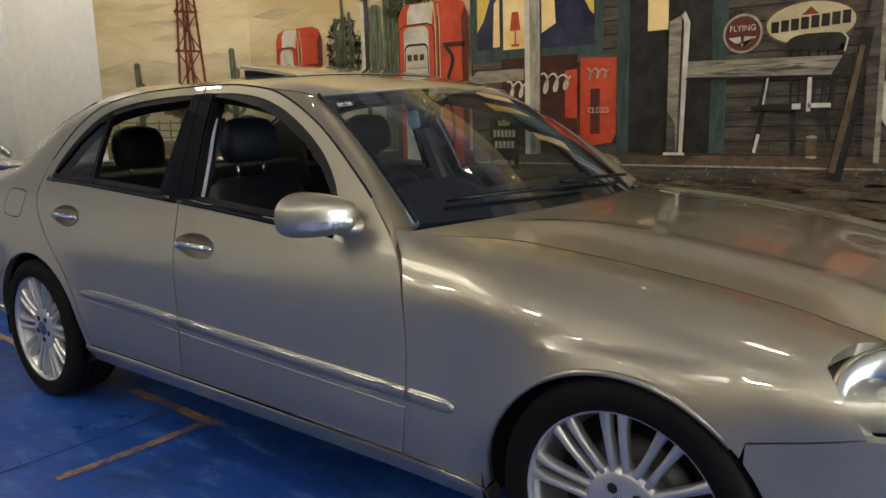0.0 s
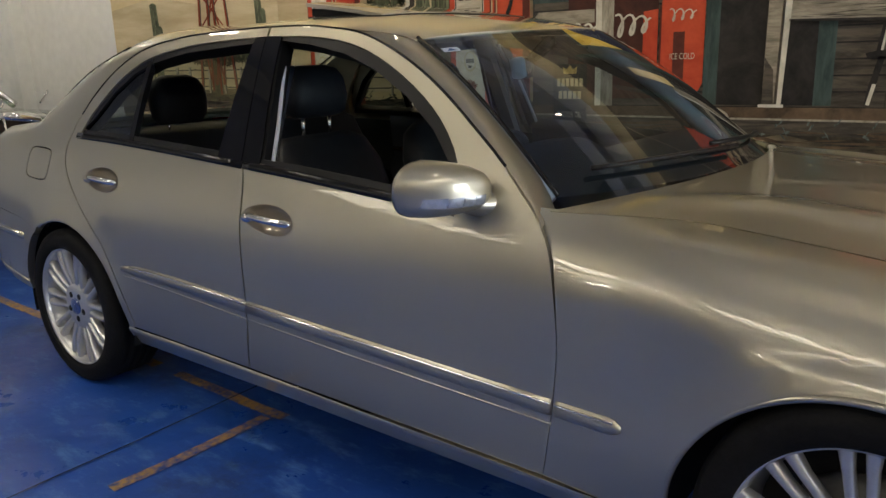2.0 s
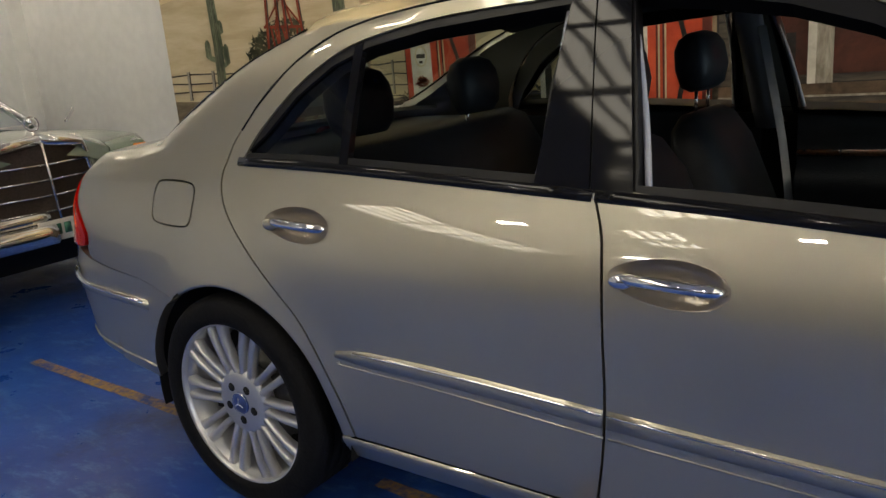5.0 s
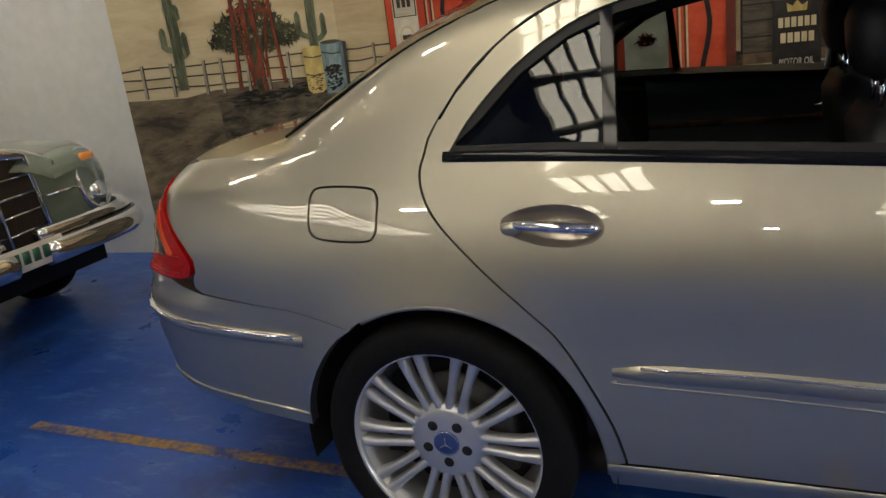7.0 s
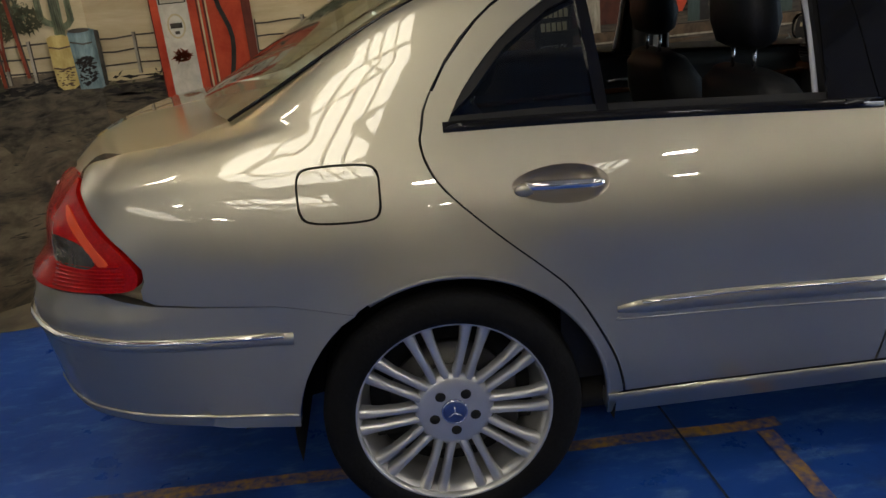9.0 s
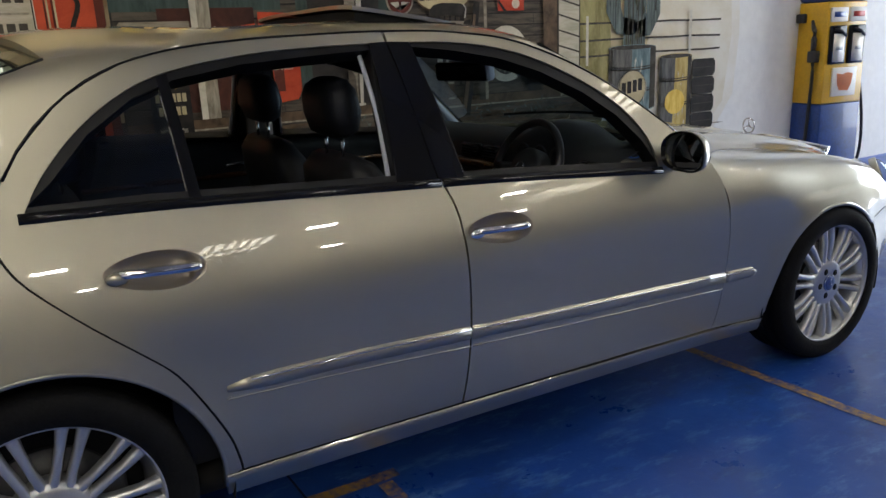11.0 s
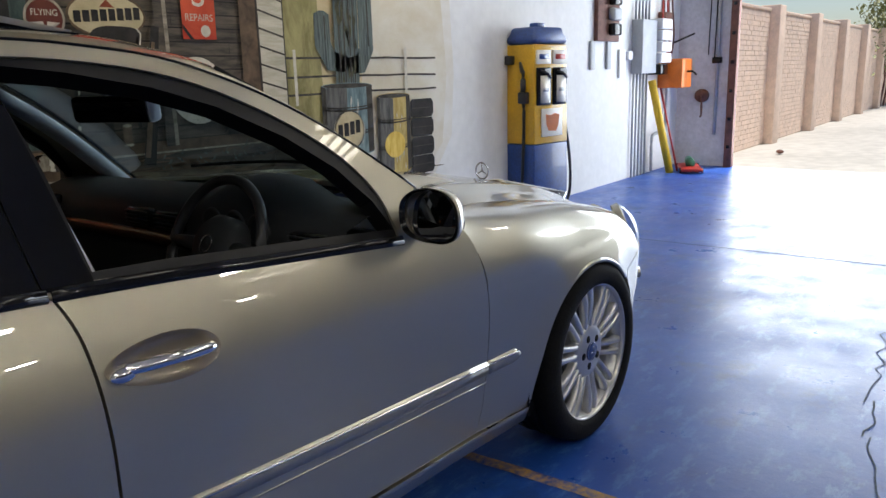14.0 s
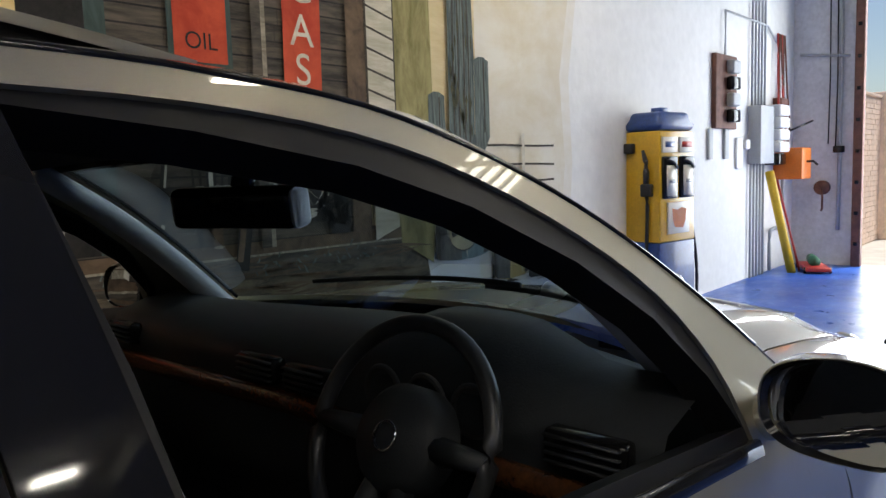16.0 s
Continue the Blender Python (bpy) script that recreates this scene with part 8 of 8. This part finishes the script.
        bm = bmesh.new()
        lathe(bm, [(0.0001, -0.085), (0.06, -0.082), (0.12, -0.075), (0.19, -0.08), (0.195, -0.06)], 36)
        part("hub_cap", bm, CHROME, wl)
    bm = bmesh.new()
    tube(bm, [(-1.30, sgn * 0.70, 0.99), (-1.62, sgn * 0.60, 1.20), (-1.85, sgn * 0.55, 1.34)], [0.035, 0.03, 0.03], 8)
    part("windscreen_pillar", bm, CHROME, old)
    bm = bmesh.new()
    tube(bm, [(-3.55, sgn * 0.70, 0.98), (-3.25, sgn * 0.60, 1.22), (-3.05, sgn * 0.55, 1.35)], 0.05, 8)
    part("rear_pillar", bm, GREENCAR, old)
    bm = boxbm(-2.52, -2.44, min(sgn * 0.60, sgn * 0.72), max(sgn * 0.60, sgn * 0.72), 0.95, 1.36)
    part("centre_pillar", bm, GREENCAR, old)
    bm = bmesh.new()
    tube(bm, [(-0.3, sgn * 0.868, 0.62), (-4.0, sgn * 0.868, 0.60)], 0.012, 6)
    part("side_trim", bm, CHROME, old)
roof_rows = []
bm = bmesh.new()
for x, zr, w in ((-1.80, 1.35, 0.56), (-2.0, 1.39, 0.60), (-2.5, 1.41, 0.62), (-2.9, 1.39, 0.60), (-3.1, 1.35, 0.56)):
    roof_rows.append([bm.verts.new((x, w * q / 6, zr + 0.05 * (1 - (q / 6) ** 2))) for q in range(-6, 7)])
for p, q in zip(roof_rows, roof_rows[1:]):
    for i in range(12):
        bm.faces.new((p[i], p[i + 1], q[i + 1], q[i]))
f = bm.faces[:]
bmesh.ops.solidify(bm, geom=f, thickness=0.04)
part("roof", bm, GREENCAR, old)
for nm, a, b, wa, wb in (("windscreen", (-1.30, 1.0), (-1.85, 1.37), 0.68, 0.53), ("rear_window", (-3.5, 0.99), (-3.05, 1.37), 0.66, 0.53)):
    bm = bmesh.new()
    r0_ = [bm.verts.new((a[0] + 0.12 * (1 - (q / 6) ** 2) * (1 if nm == "windscreen" else -1), wa * q / 6, a[1])) for q in range(-6, 7)]
    r1_ = [bm.verts.new((b[0] + 0.08 * (1 - (q / 6) ** 2) * (1 if nm == "windscreen" else -1), wb * q / 6, b[1])) for q in range(-6, 7)]
    for i in range(12):
        bm.faces.new((r0_[i], r0_[i + 1], r1_[i + 1], r1_[i]))
    part(nm, bm, SCREEN_GLASS, old)
part("cabin", boxbm(-3.4, -1.5, -0.68, 0.68, 0.3, 0.93), DARK, old)
part("underbody", boxbm(-4.3, -0.15, -0.74, 0.74, 0.24, 0.55), DARK, old)
og_ = thing("grille")
og_.parent = old
for sgn in (1, -1):
    bm = bmesh.new()
    c = [(0.06, 0.0, 0.50), (-0.02, sgn * 0.30, 0.50), (-0.06, sgn * 0.285, 0.90), (0.015, 0.0, 0.945)]
    fc = bm.faces.new([bm.verts.new(p) for p in c])
    bmesh.ops.solidify(bm, geom=[fc], thickness=0.02)
    part("grille_mesh", bm, BROWNGRILLE, og_, "brown wire mesh", smooth=False)
    for i in range(4):
        z = 0.575 + 0.085 * i
        bm = bmesh.new()
        tube(bm, [(0.062 - 0.010 * i, 0.0, z), (-0.012 - 0.010 * i, sgn * 0.295, z - 0.002)], 0.006, 6)
        part("grille_bar", bm, CHROME, og_)
    bm = bmesh.new()
    tube(bm, [(0.0, 0.0, 0.965), (-0.05, sgn * 0.27, 0.925), (-0.055, sgn * 0.295, 0.88), (-0.01, sgn * 0.31, 0.50)], [0.034, 0.028, 0.018, 0.016], 10)
    part("grille_shell", bm, CHROME, og_, "heavy chrome surround")
bm = bmesh.new()
tube(bm, [(0.075, 0, 0.50), (0.028, 0, 0.95)], 0.008, 6)
part("grille_rib", bm, CHROME, og_)
orn = thing("bonnet_ornament")
orn.parent = old
bm = bmesh.new()
tube(bm, [(-0.03, 0.04 * math.cos(a), 1.055 + 0.04 * math.sin(a)) for a in [2 * math.pi * i / 24 for i in range(24)]], 0.004, 6, closed=True)
tube(bm, [(-0.03, 0, 1.015), (-0.03, 0, 0.965)], [0.006, 0.016], 8)
for i in range(3):
    a = radians(90 + 120 * i)
    tube(bm, [(-0.03, 0, 1.055), (-0.03, 0.038 * math.cos(a), 1.055 + 0.038 * math.sin(a))], [0.005, 0.002], 5)
part("ornament_ring", bm, CHROME, orn)
np_ = part("number_plate", boxbm(0.165, 0.175, -0.19, 0.19, 0.43, 0.545, bevel=0.003), CREAM, old, "cream number plate with dark bars")
for i in range(6):
    part("plate_bar", boxbm(0.174, 0.178, -0.165 + i * 0.057, -0.125 + i * 0.057, 0.462, 0.522), GREENPAINT, np_)
for dy in (-0.40, 0.12):
    bm = bmesh.new()
    tube(bm, [(-1.2, dy, 1.03), (-1.3, dy + 0.3, 1.06)], 0.006, 6)
    part("wiper", bm, CHROME, old)
bm = bmesh.new()
tube(bm, curve2([(-1.02, 0.78, 1.0), (-1.02, 0.84, 1.06), (-1.02, 0.86, 1.10)], 4), 0.008, 6)
part("wing_mirror", bm, CHROME, old)
